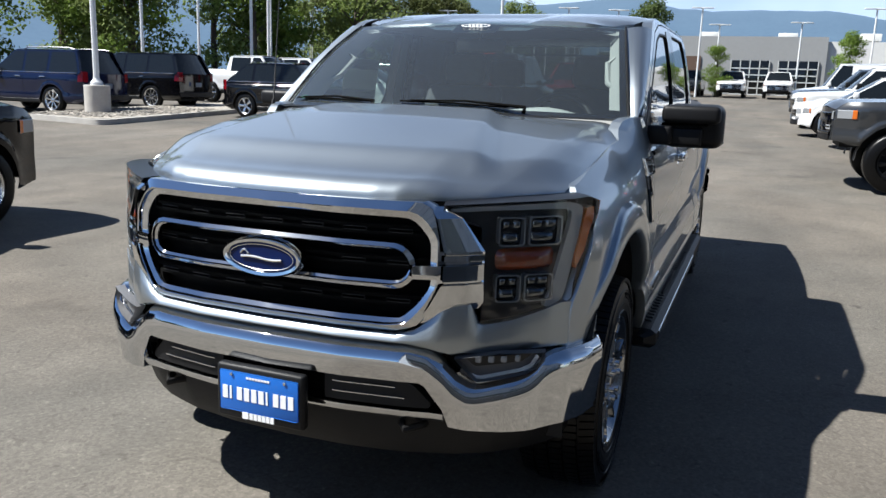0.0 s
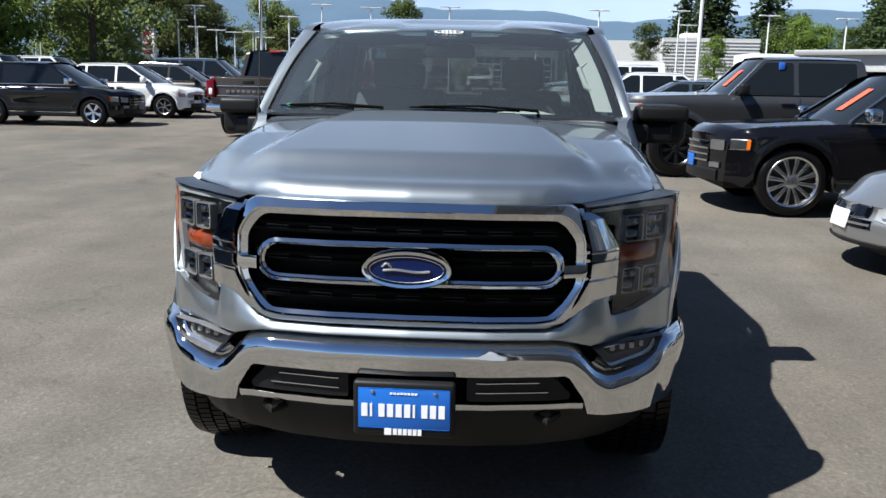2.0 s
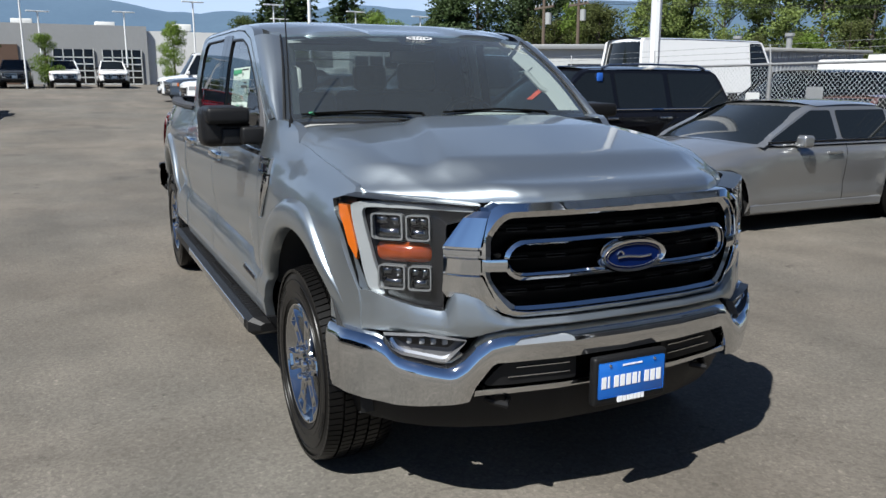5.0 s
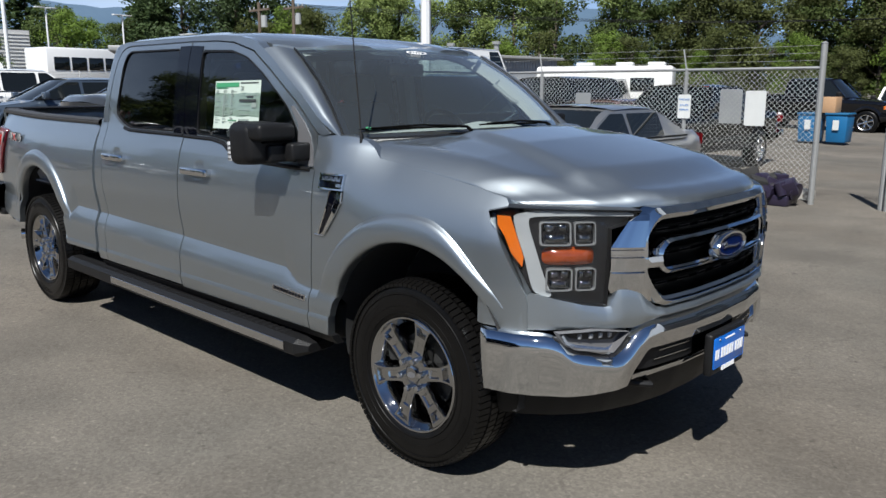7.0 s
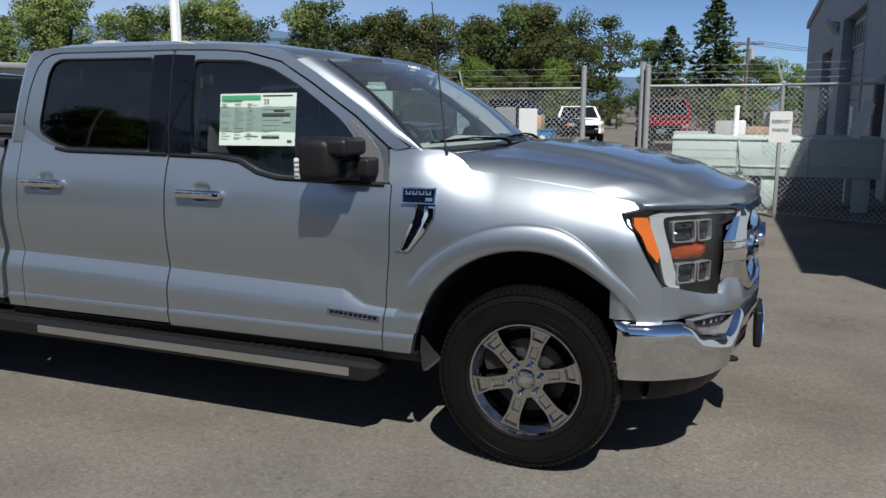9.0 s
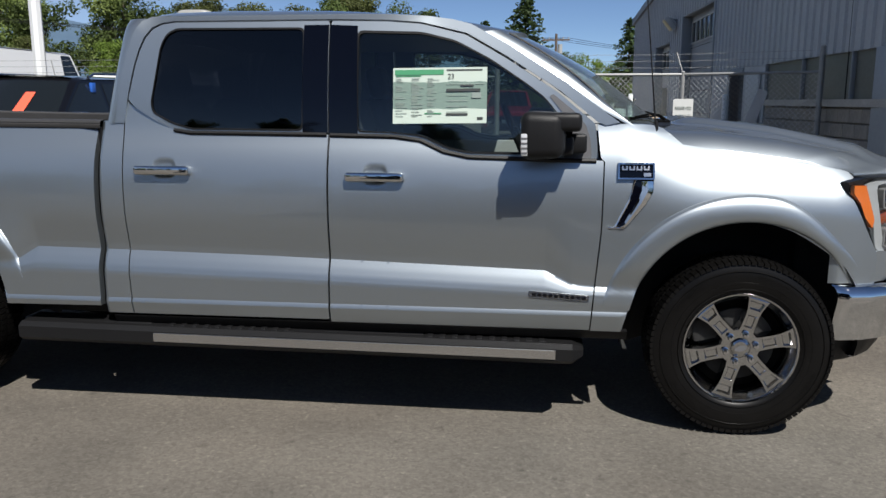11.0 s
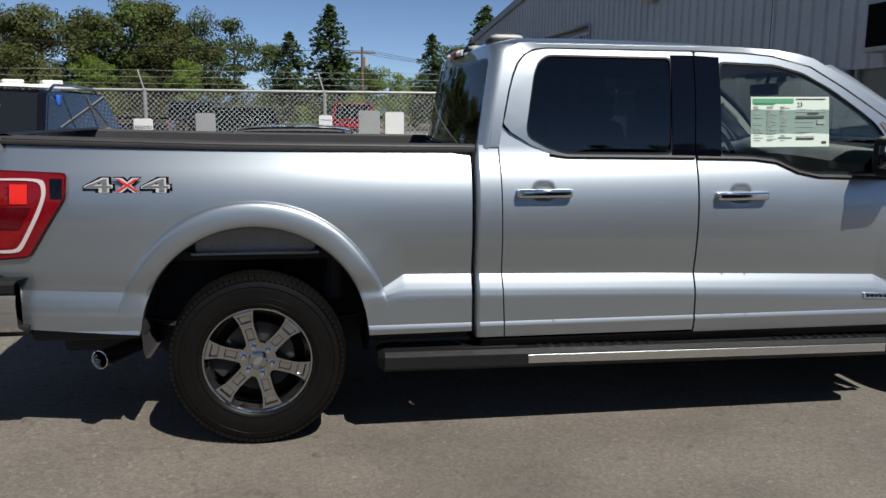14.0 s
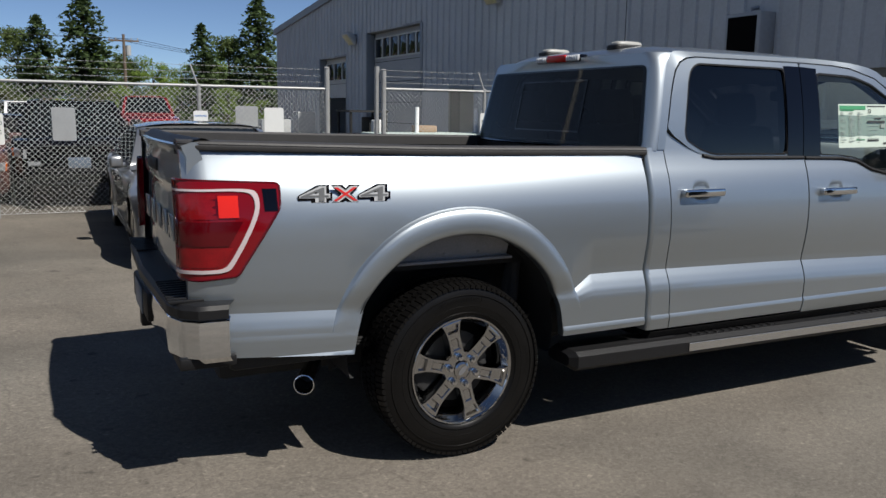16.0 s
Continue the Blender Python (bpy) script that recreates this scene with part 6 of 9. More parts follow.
def put_wheel(root, x, y, R, W, rim_mat, spokes, rim_share, wide, turn):
    key = (R, W, rim_mat.name, spokes, rim_share, wide)
    hub = new("wheel")
    hub.parent = root
    hub.matrix_basis = Matrix.Translation((x, y, R)) @ (Matrix.Identity(4) if y > 0 else pose(0, 0, 0, 0, 0, 180)) @ pose(0, 0, 0, 0, turn, 0)
    if key not in WHEEL_CACHE:
        WHEEL_CACHE[key] = [part(n, b, m, hub) for n, b, m in wheel_kit(R, W, rim_mat, spokes, rim_share, wide)]
    else:
        for o in WHEEL_CACHE[key]:
            share(o.name.split(".")[0], o, hub, Matrix.Identity(4))


def nose_face(root, s, hw, zh, z0, fx, bow, half, xf):
    """Low sedan nose: slim wrapped lamps, nostril grilles, slots and fog lamps."""
    def lp(t, k, d=0.0):
        """t from the inner end of the lamp round the corner to its pointed rear end."""
        u = k / 3
        o = interp(k, [(0, 0), (1, .016), (2, .016), (3, 0)]) + d
        low = -.125 + .085 * smooth01((t - .35) / .65) + .03 * smooth01((.16 - t) / .16)
        top = .012 - .012 * t - .02 * smooth01((.12 - t) / .12)
        z = zh - .060 + low + (top - low) * u + .035 * t
        if t < .5:
            y = hw * (.42 + .76 * t)
            return Vector((fx(y, o), s * y, z))
        x = xf - .04 - .70 * (t - .5) * 1.5
        y = half(x, z)
        return Vector((bow(x, y), s * (y + o * .8), z))
    bm = bmesh.new()
    surf(bm, lp, lin(.0, .99, 22), range(4))
    lamp_ob = part("head_lamp", bm, M_LAMPG, root, "slim clear head lamp with an amber corner")
    bm = bmesh.new()
    surf(bm, lambda t, k: lp(t, k, .004), lin(.42, .90, 15), lin(1, 2, 5))
    part("turn_lamp", bm, M_AMBER, lamp_ob)
    for t in (.13, .32):
        bm = bmesh.new()
        c = lp(t, 1).lerp(lp(t, 2), .5)
        lathe(bm, [(.001, .012), (.020, .016), (.036, .022), (.044, .016), (.046, -.01)], 16, Matrix.Translation(c) @ pose(0, 0, 0, 0, 0, -90 + s * 18))
        part("reflector", bm, M_BRIGHT, lamp_ob)
    for nm, y0, y1, za, zb_ in (("nostril_grille", .06, .36, zh - .175, zh - .085), ("lower_slot", .05, .42, z0 + .15, z0 + .225)):
        bm = bmesh.new()
        surf(bm, lambda y, k: Vector((fx(hw * (y0 + (y1 - y0) * y), [-.01, .010, .010, -.01][k]), s * hw * (y0 + (y1 - y0) * y), [za, za + .008, zb_ - .008, zb_][k] + .03 * y * (1 if nm[0] == "n" else 0))), lin(0, 1, 10), range(4))
        ob = part(nm, bm, M_GBLACK, root)
        bm = bmesh.new()
        n_bar = 1 if nm[0] == "l" else 4
        for i in range(n_bar):
            zc = za + (zb_ - za) * (i + 1) / (n_bar + 1)
            w = .010 if n_bar == 1 else .003
            surf(bm, lambda y, k: Vector((fx(hw * (y0 + (y1 - y0) * y), [.006, .016, .016, .006][k]), s * hw * (y0 + (y1 - y0) * y), zc + [-w, -w * .6, w * .6, w][k] + .03 * y * (1 if nm[0] == "n" else 0))), lin(.02, .98, 10), range(4))
        part("slot_bar", bm, P_SILV if n_bar == 1 else M_TRIM, ob)
    bm = bmesh.new()
    yf = hw * .62
    lathe(bm, [(.001, .026), (.030, .024), (.046, .016), (.052, .0), (.050, -.03)], 20, Matrix.Translation((fx(yf, -.005), s * yf, z0 + .20)) @ pose(0, 0, 0, 0, 0, -90 + s * 20))
    part("fog_lamp", bm, M_LAMPG, root, "round fog lamp")


def car(name, label, category, at, coat, L, W, H, wb, rw, fo, kind="suv", group="", sill=.24, hood=(.80, 1.02), belt=1.08, deck=None,
        xa=None, xt0=None, xt1=None, xd=None, panes=(), rim=None, spokes=6, rim_share=.66, wide=.12, lamp=M_LAMPG, grille_mat=M_CHROME, chrome=False, trim=None, glassm=None,
        plate_mat=M_OLDPLATE, rails=False, arch=.06, lift=0.0, screen_note=False, nose=.20, tail=.12, roundness=.10, grille_box=(.55, .16), low_nose=False, soft=.10):
    """One parked vehicle. x forward, origin on the ground midway between the axles."""
    root = thing(name, label, category, group, at=at)
    glassm = glassm or M_CARGLASS
    rim = rim or M_BRIGHT
    trim = trim or M_BLACK
    xf = wb / 2 + fo
    xr = xf - L
    hw = W / 2
    deck = deck if deck is not None else belt
    ax = (wb / 2, -wb / 2)
    ra = rw + arch

    def ztop(x):
        z = interp(x, [(xr, deck - .05 if kind == "sedan" else deck), (xr + .1, deck), (xd - .02, deck), (xd + .05, belt), (xa - .1, belt if kind != "sedan" else belt), (xa + .04, hood[1]), (xf - .45, hood[0] + (hood[1] - hood[0]) * .42), (xf - .12, hood[0] + .02), (xf, hood[0] - .08)])
        return z + lift

    def zbot(x):
        z = sill + lift
        e = min(xf - x, x - xr)
        z += .06 * smooth01(1 - e / .35)
        for a in ax:
            d = abs(x - a)
            if d < ra:
                z = max(z, rw + math.sqrt(ra * ra - d * d) * 1.0)
        return z

    def plan(x):
        ef, er = (xf - x) / .75, (x - xr) / .65
        k = 1.0
        if ef < 1:
            k -= .16 * (1 - ef) ** 2.0
        if er < 1:
            k -= .12 * (1 - er) ** 2.0
        return hw * k

    def half(x, z):
        z0, zt = sill + lift, belt + lift
        t = (z - z0) / (zt - z0)
        y = plan(x) * interp(t, [(0, .90), (.06, .955), (.15, .975), (.3, .972), (.36, .968), (.62, .992), (.80, 1.0), (.92, .985), (1.0, .955), (1.15, .92)])
        for a in ax:
            r = math.hypot(x - a, z - rw)
            if r < ra + .10:
                y += .022 * smooth01((ra + .10 - r) / .05)
        return y

    def bow(x, y):
        q = (abs(y) / hw) ** 2
        return x - nose * q * smooth01((x - xf + .55) / .55) + tail * q * smooth01((xr + .5 - x) / .5)

    xs = sorted(set([xr, xr + .03, xr + .08, xr + .16] + lin(xr + .25, xf - .25, 40) + [xf - .16, xf - .08, xf - .03, xf] + [a + d for a in ax for d in [k * ra * .999 for k in (-1, -.98, -.92, -.8, -.6, -.3, 0, .3, .6, .8, .92, .98, 1)]]))
    lv = [0, .04, .1, .18, .26, .34, .4, .5, .6, .7, .8, .88, .94, 1.0]
    crown = [.985, .95, .85, .7, .5, .25, 0]
    bm = bmesh.new()
    for s in (-1, 1):
        def shell(x, k, s=s):
            zt, zb = ztop(x), zbot(x)
            if k < len(lv):
                z = zb + (zt - zb) * lv[k]
                y = half(x, z)
                rr = roundness * smooth01((z - zt + .10) / .10)
                y -= rr * .25
                z2 = z
            else:
                v = crown[k - len(lv)]
                y = (half(x, zt) - roundness * .25) * v
                z2 = zt + (.035 if x > xa - .05 else .02) * (1 - v * v) + (.018 * smooth01((v - .2) / .1) * smooth01((.75 - v) / .1) if x > xa and kind != "sedan" else 0)
                if kind == "pickup" and x < xd - .02 and x > xr + .06 and v < .9:
                    z2 = zt - .50
            return Vector((bow(x, y), s * y, z2))
        surf(bm, shell, xs, range(len(lv) + len(crown)))
        for xe in (xr, xf):
            surf(bm, lambda k, v, s=s, xe=xe: Vector((bow(xe, shell(xe, k).y * v), s * abs(shell(xe, k).y) * v, shell(xe, k).z + (.035 if xe == xf else .02) * (1 - v * v) * k / (len(lv) - 1))), range(len(lv)), [1, .8, .6, .4, .2, 0])
    weld(bm, .002)
    part("body", bm, coat, root, "", 30)
    # dark belly and wheel wells
    bm = bmesh.new()
    box(bm, xr + .25, xf - .25, -hw * .62, hw * .62, sill + lift - .04, min(belt * .8, hood[0] - .12) + lift)
    box(bm, -wb / 2 + ra + .02, wb / 2 - ra - .02, -hw * .90, hw * .90, sill + lift - .03, sill + lift + .25)
    for a in ax:
        ring(bm, [(a, -hw * .8, rw), (a, hw * .8, rw)], .06, 8)
        for s in (-1, 1):
            surf(bm, lambda t, w, a=a, s=s: Vector((a + (ra - .004) * math.cos(t), s * w, rw + (ra - .004) * math.sin(t))), lin(0, math.pi, 14), [hw * .6, hw * .90])
    part("underbody", bm, M_UNDER, root)

    # cabin
    zb, zr = belt + lift, H - .055 + lift
    by, ty = hw * .925, hw * .74

    def cy(z):
        return by + (ty - by) * (z - zb) / (zr - zb)
    xF = lambda z: xa + (xt0 - xa) * (z - zb) / (zr - zb)
    xR = lambda z: xd + (xt1 - xd) * (z - zb) / (zr - zb)
    for s in (-1, 1):
        bm = bmesh.new()
        o = rounded([(xa, zb - .02), (xt0, zr), (xt1, zr), (xd, zb - .02)], soft, 6)
        plate(bm, dense(o, .12), lambda x, z, s=s: Vector((x, s * cy(z), z)), back=lambda c, s=s: Vector((c.x, s * (cy(c.y) - .09), c.y + (.03 if c.y > zr - .12 else 0))))
        part("cabin_side", bm, coat, root)
        n = len(panes)
        for i, (p0, p1) in enumerate(panes):
            z0, z1 = zb + .035, zr - .045
            f = (lambda z: xF(z) - .075) if p0 is None else (lambda z, p0=p0: p0)
            r = (lambda z: xR(z) + .075) if p1 is None else (lambda z, p1=p1: p1)
            q = rounded([(f(z0), z0), (f(z1), z1), (r(z1), z1), (r(z0), z0)], .035, 3)
            bm = bmesh.new()
            plate(bm, q, lambda x, z, s=s: Vector((x, s * (cy(z) + .006), z)), back=lambda c, s=s: Vector((c.x, s * (cy(c.y) - .02), c.y)))
            part("side_window", bm, glassm, root, "dark tinted side window" if i else "")
        bm = bmesh.new()
        ring(bm, [(x, s * (cy(zb + .02) + .010), zb + .018) for x in lin(xd + .12, xa - .12, 6)], .012)
        part("belt_strip", bm, M_CHROME if chrome else M_BLACK, root)
        for hx in [p for p, _ in panes if p is not None][:2]:
            bm = bmesh.new()
            hz = zb - .11
            box(bm, hx + .08, hx + .30, s * (half(hx + .2, hz) - .005), s * (half(hx + .2, hz) + .028), hz - .016, hz + .016, .008)
            part("door_handle", bm, M_CHROME if chrome else coat, root)
            bm = bmesh.new()
            surf(bm, lambda z, d, hx=hx, s=s: Vector((hx - .01 + d, s * (half(hx, z) + .002), z)), lin(sill + lift + .08, zb - .01, 12), [0, .007])
            part("door_gap", bm, M_DARK, root)
        bm = bmesh.new()
        mx = xF(zb + .1) - (.30 if low_nose else .10)
        dz = -.06 if low_nose else 0
        box(bm, mx - .09, mx + .06, s * (cy(zb + .1) + .08), s * (cy(zb + .1) + (.22 if low_nose else .27)), zb + .02 + dz, zb + .19 + dz * 1.6, .035, seg=3)
        box(bm, mx - .04, mx + .03, s * (cy(zb + .05) - .02), s * (cy(zb + .1) + .10), zb + .03 + dz, zb + .08 + dz, .012)
        part("door_mirror", bm, M_CHROME if chrome else (M_BLACK if kind == "pickup" else coat), root)
        bm = bmesh.new()
        surf(bm, lambda x, k, s=s: Vector((x, s * (half(x, sill + lift + .06) + [.0, .012, .012, -.01][k]), sill + lift + [.10, .085, .01, -.01][k])), lin(-wb / 2 + ra + .03, wb / 2 - ra - .03, 12), range(4))
        part("sill_trim", bm, trim, root)

    def scr(x0, z0, x1, z1, b0, b1, bulge):
        return lambda u, v: Vector((x0 + (x1 - x0) * u - bulge * v * v, v * (b0 + (b1 - b0) * u), z0 + (z1 - z0) * u + .03 * math.sin(u * math.pi) * 0 + .012 * (1 - v * v)))
    for nm, f, g in (("windscreen", scr(xa + .10, zb - .03, xt0 + .02, zr + .01, by - .03, ty - .05, .13), glassm), ("rear_window", scr(xd - .02, zb + .0, xt1 - .0, zr + .01, by - .05, ty - .06, -.10), glassm)):
        bm = bmesh.new()
        surf(bm, f, lin(.05, .95, 8), lin(-.94, .94, 13))
        part(nm, bm, g, root)
        bm = bmesh.new()
        for us_, vs_ in ((lin(0, .06, 2), lin(-1, 1, 13)), (lin(.94, 1, 2), lin(-1, 1, 13)), (lin(0, 1, 8), lin(-1.05, -.93, 2)), (lin(0, 1, 8), lin(.93, 1.05, 2))):
            surf(bm, f, us_, vs_)
        part("screen_frame", bm, coat, root)
    bm = bmesh.new()

    def roofp(u, v):
        return Vector((xt0 + .03 + (xt1 - xt0 - .06) * u - (.12 * v * v * (1 - u) - .08 * v * v * u) * 1.0, v * (ty + .01), zr + (.055 - .055 * abs(v) ** 3) + .018 * math.sin(u * math.pi)))
    surf(bm, roofp, lin(0, 1, 16), lin(-1, 1, 15))
    rim_dn = part("roof", bm, coat, root)
    if rails:
        for s in (-1, 1):
            bm = bmesh.new()
            ring(bm, [roofp(.12, s * .9) + Vector((0, 0, .01)), roofp(.18, s * .9) + Vector((0, 0, .055)), roofp(.5, s * .9) + Vector((0, 0, .06)), roofp(.88, s * .9) + Vector((0, 0, .055)), roofp(.95, s * .9) + Vector((0, 0, .01))], .018)
            part("roof_rail", bm, M_BRIGHT, root)
    # face
    zh = hood[0] + lift
    gw, gh = grille_box[0] * hw, grille_box[1]
    fx = lambda y, d=0: bow(xf, y) + d
    gz0 = zh - .16 - gh
    if not low_nose:
        bm = bmesh.new()
        surf(bm, lambda y, k: Vector((fx(y, [.0, .012, .012, 0][k]), y, [gz0, gz0 + .01, zh - .14, zh - .13][k])), lin(-gw, gw, 10), range(4))
        part("grille", bm, M_GBLACK, root)
        bm = bmesh.new()
        for z in lin(gz0 + .02, zh - .15, 3 if gh < .2 else 4):
            surf(bm, lambda y, k, z=z: Vector((fx(y, [.008, .026, .026, .008][k]), y, z + [-.014, -.010, .010, .014][k])), lin(-gw * 1.0, gw * 1.0, 10), range(4))
        part("grille_bar", bm, grille_mat, root)
    bm = bmesh.new()
    z0 = sill + lift + .05
    surf(bm, lambda y, k: Vector((fx(y, [.0, .02, .02, 0][k]), y, [z0, z0 + .02, z0 + (.03 if low_nose else .13), z0 + (.04 if low_nose else .15)][k])), lin(-hw * .70, hw * .70, 12), range(4))
    part("lower_intake", bm, M_BLACK if low_nose else trim, root)
    bm = bmesh.new()
    box(bm, xf + .01, xf + .025, -.155, .155, z0 + .14, z0 + .295, .004)
    part("front_plate", bm, plate_mat, root)
    for s in (-1, 1):
        def wrap(t, k, s=s):
            x = xf - .02 - .34 * t
            z = zh - .13 + [-.11, -.10, .01, .02][k] + .02
            y = half(x, z)
            return Vector((bow(x, y), s * (y + [.0, .010, .010, 0][k]), z))
        if low_nose:
            nose_face(root, s, hw, zh, z0, fx, bow, half, xf)
        else:
            bm = bmesh.new()
            surf(bm, lambda y, k, s=s: Vector((fx(y, [.0, .016, .016, 0][k]) + .0, s * y, zh - .13 + [-.12, -.11, .0, .012][k] + .02 * (y / hw) ** 2)), lin(gw + .03, hw * .80, 6), range(4))
            surf(bm, wrap, lin(0, 1, 5), range(4))
            part("head_lamp", bm, lamp, root, "clear head lamp")
            bm = bmesh.new()
            surf(bm, lambda t, k, s=s: wrap(.72 + .3 * t, k) + Vector((0, s * .006, 0)), lin(0, 1, 3), range(4))
            part("side_marker", bm, M_AMBER, root, "amber corner marker")
        bm = bmesh.new()
        zt_ = (deck if kind != "suv" else belt) + lift

        def tl(t, k, s=s):
            x = xr + .01 + .16 * t
            z = zt_ - (.34 if kind != "pickup" else .47) + [0, .01, .29, .30][k] * {"sedan": .55, "pickup": 1.42}.get(kind, 1) + (.13 if kind == "sedan" else 0) + (.10 if kind == "suv" else 0)
            y = half(x, min(z, zt_))
            return Vector((bow(x, y), s * (y + [.0, .012, .012, 0][k]), z))
        surf(bm, tl, lin(0, 1, 4), range(4))
        rx = lambda y, d: bow(xr, y) - d
        y_out = abs(tl(0, 1).y)
        surf(bm, lambda q, k, s=s: Vector((rx(q, [.0, .012, .012, 0][k]), s * q, tl(0, k).z)), lin(y_out - (.17 if kind != "sedan" else .4), y_out, 4), range(4))
        part("tail_lamp", bm, M_RED, root, "red tail lamp")
        bm = bmesh.new()
        if not low_nose:
            surf(bm, lambda y, k, s=s: Vector((bow(xf, y) + [.0, .02, .02, 0][k], s * y, z0 + .16 + [0, .01, .07, .08][k])), lin(hw * .56, hw * .74, 4), range(4))
            part("fog_lamp", bm, lamp, root)
    bm = bmesh.new()
    zt_ = sill + lift + .10
    surf(bm, lambda y, k: Vector((bow(xr, y) - [.0, .05, .05, 0][k], y, zt_ + [0, .015, .15, .17][k])), lin(-hw * .9, hw * .9, 14), range(4))
    part("rear_bumper", bm, M_CHROME if kind == "pickup" else trim, root)
    bm = bmesh.new()
    if kind == "pickup":
        box(bm, xr - .05, xr + .05, -hw * .5, hw * .5, zt_ - .02, zt_ + .02, .004)
        part("bumper_beam", bm, M_BLACK, root)
    else:
        box(bm, xr - .02, xr - .005, -.155, .155, zt_ + .35, zt_ + .50, .004)
        part("rear_plate", bm, plate_mat, root)
    if kind == "pickup":
        zt0, zt1 = sill + lift + .34, deck + lift - .02
        bm = bmesh.new()
        surf(bm, lambda y, k: Vector((bow(xr, y) - [.0, .022, .022, .012, .012, .026, .030, .004][k], y, [zt0, zt0 + .02, zt0 + .13, zt0 + .15, zt1 - .20, zt1 - .18, zt1 - .02, zt1][k])), lin(-hw * .76, hw * .76, 16), range(8))
        tgt = part("tailgate", bm, coat, root, "pressed tailgate", 20)
        for z in (zt1 - .185, zt0 + .14):
            bm = bmesh.new()
            surf(bm, lambda y, k: Vector((bow(xr, y) - [.014, .034, .034, .014][k], y, z + [-.012, -.008, .008, .012][k])), lin(-hw * .74, hw * .74, 14), range(4))
            part("tailgate_strip", bm, M_BRIGHT, tgt)
        for i in range(9):
            y0 = -hw * .52 + i * hw * .118
            bm = bmesh.new()
            box(bm, xr - .02, xr + .03, y0, y0 + hw * .085, zt0 + .20, zt0 + .26, .004)
            part("stamped_mark", bm, M_TRIM, tgt)
        bm = bmesh.new()
        box(bm, xr - .036, xr + .02, -.13, .13, zt1 - .14, zt1 - .05, .012)
        part("tailgate_handle", bm, M_BLACK, tgt)
        for s in (-1, 1):
            bm = bmesh.new()
            box(bm, xr - .030, xr + .06, s * hw * .78, s * hw * .955, zt0 + .10, zt1 - .06, .02)
            lm = part("tail_lamp", bm, M_RED, root, "tall red tail lamp")
            bm = bmesh.new()
            box(bm, xr - .036, xr + .0, s * hw * .82, s * hw * .90, zt0 + .16, zt0 + .30, .006)
            part("reverse_lamp", bm, M_LAMPW, lm)
            bm = bmesh.new()
            box(bm, xr - .11, xr - .04, s * .24, s * hw * .96, sill + lift + .13, sill + lift + .29, .03, seg=3)
            part("bumper_corner", bm, M_CHROME, root, "chrome bumper corner")
        bm = bmesh.new()
        box(bm, xr - .075, xr - .03, -.24, .24, sill + lift + .05, sill + lift + .28, .02)
        box(bm, xr - .12, xr + .3, -.05, .05, sill + lift - .06, sill + lift + .04, .01)
        part("hitch_recess", bm, M_BLACK, root)
        bm = bmesh.new()
        box(bm, xr - .085, xr - .076, -.155, .155, sill + lift + .11, sill + lift + .26, .004)
        part("rear_plate", bm, plate_mat, root)
        bm = bmesh.new()
        box(bm, xt1 - .06, xt1 + .02, -.16, .16, zr - .01, zr + .025, .01)
        part("brake_lamp", bm, M_BRED, root, "red high brake lamp")
    if screen_note:
        f = scr(xa + .10, zb - .03, xt0 + .02, zr + .01, by - .03, ty - .05, .13)
        bm = bmesh.new()
        surf(bm, lambda u, v: f(u, v) + Vector((.01, 0, .008)), lin(.28, .70, 3), lin(.30, .46, 3))
        part("windscreen_note", bm, mat("red note", (.85, .10, .05), .6), root, "red sale note on the windscreen")
        bm = bmesh.new()
        box(bm, xF(zr - .1) - .42, xF(zr - .1) - .33, cy(zr - .08) + .01, cy(zr - .08) + .05, zr - .16, zr - .04, .008)
        part("window_tag", bm, mat("blue tag", (.02, .10, .42), .5), root, "blue stock tag on the window")
    if low_nose:
        for ch in root.children_recursive:
            for v in ch.data.vertices:
                x, y, z = v.co
                k = smooth01((x - xf + .55) / .55)
                v.co.x -= .16 * k * min(1.6, (abs(z - .40) / .32) ** 2.2)
                if z > .55:
                    hoodk = smooth01((x - xa + .1) / .3) * smooth01((xf + .05 - x) / .45)
                    v.co.z += .060 * hoodk * smooth01((z - .55) / .2) * (1 - (abs(y) / hw) ** 2) - .030 * k * smooth01((z - .55) / .15)
            ch.data.update()
        body = next(c for c in root.children if c.name.startswith("body"))
        bm = bmesh.new()
        bm.from_mesh(body.data)
        soft_v = [v for v in bm.verts if v.co.x > xa - .1 and v.co.z > .47 and not v.is_boundary]
        for turn in range(14):
            bmesh.ops.smooth_vert(bm, verts=soft_v, factor=.5, use_axis_x=True, use_axis_y=True, use_axis_z=True)
        for f in bm.faces:
            f.smooth = True
        for e in bm.edges:
            e.smooth = len(e.link_faces) == 2 and e.calc_face_angle(0) < radians(50)
        bm.normal_update()
        tree_b = BVHTree.FromBMesh(bm)
        bm.to_mesh(body.data)
        bm.free()
        for ch in root.children_recursive:
            kindname = ch.name.split(".")[0]
            d = {"head_lamp": .006, "turn_lamp": .014, "nostril_grille": .005, "lower_slot": .005, "slot_bar": .010}.get(kindname)
            if d:
                for v in ch.data.vertices:
                    p, n, i, q = tree_b.find_nearest(v.co)
                    if n.dot(p) < 0:
                        n = -n
                    v.co = p + n * d
                ch.data.update()
            elif kindname in ("reflector", "fog_lamp", "front_plate"):
                c = sum((v.co for v in ch.data.vertices), Vector()) / len(ch.data.vertices)
                p, n, i, q = tree_b.find_nearest(c)
                for v in ch.data.vertices:
                    v.co += p - c + Vector((.008, 0, 0))
                ch.data.update()
    R, TW = rw, .25 if kind == "pickup" else .225
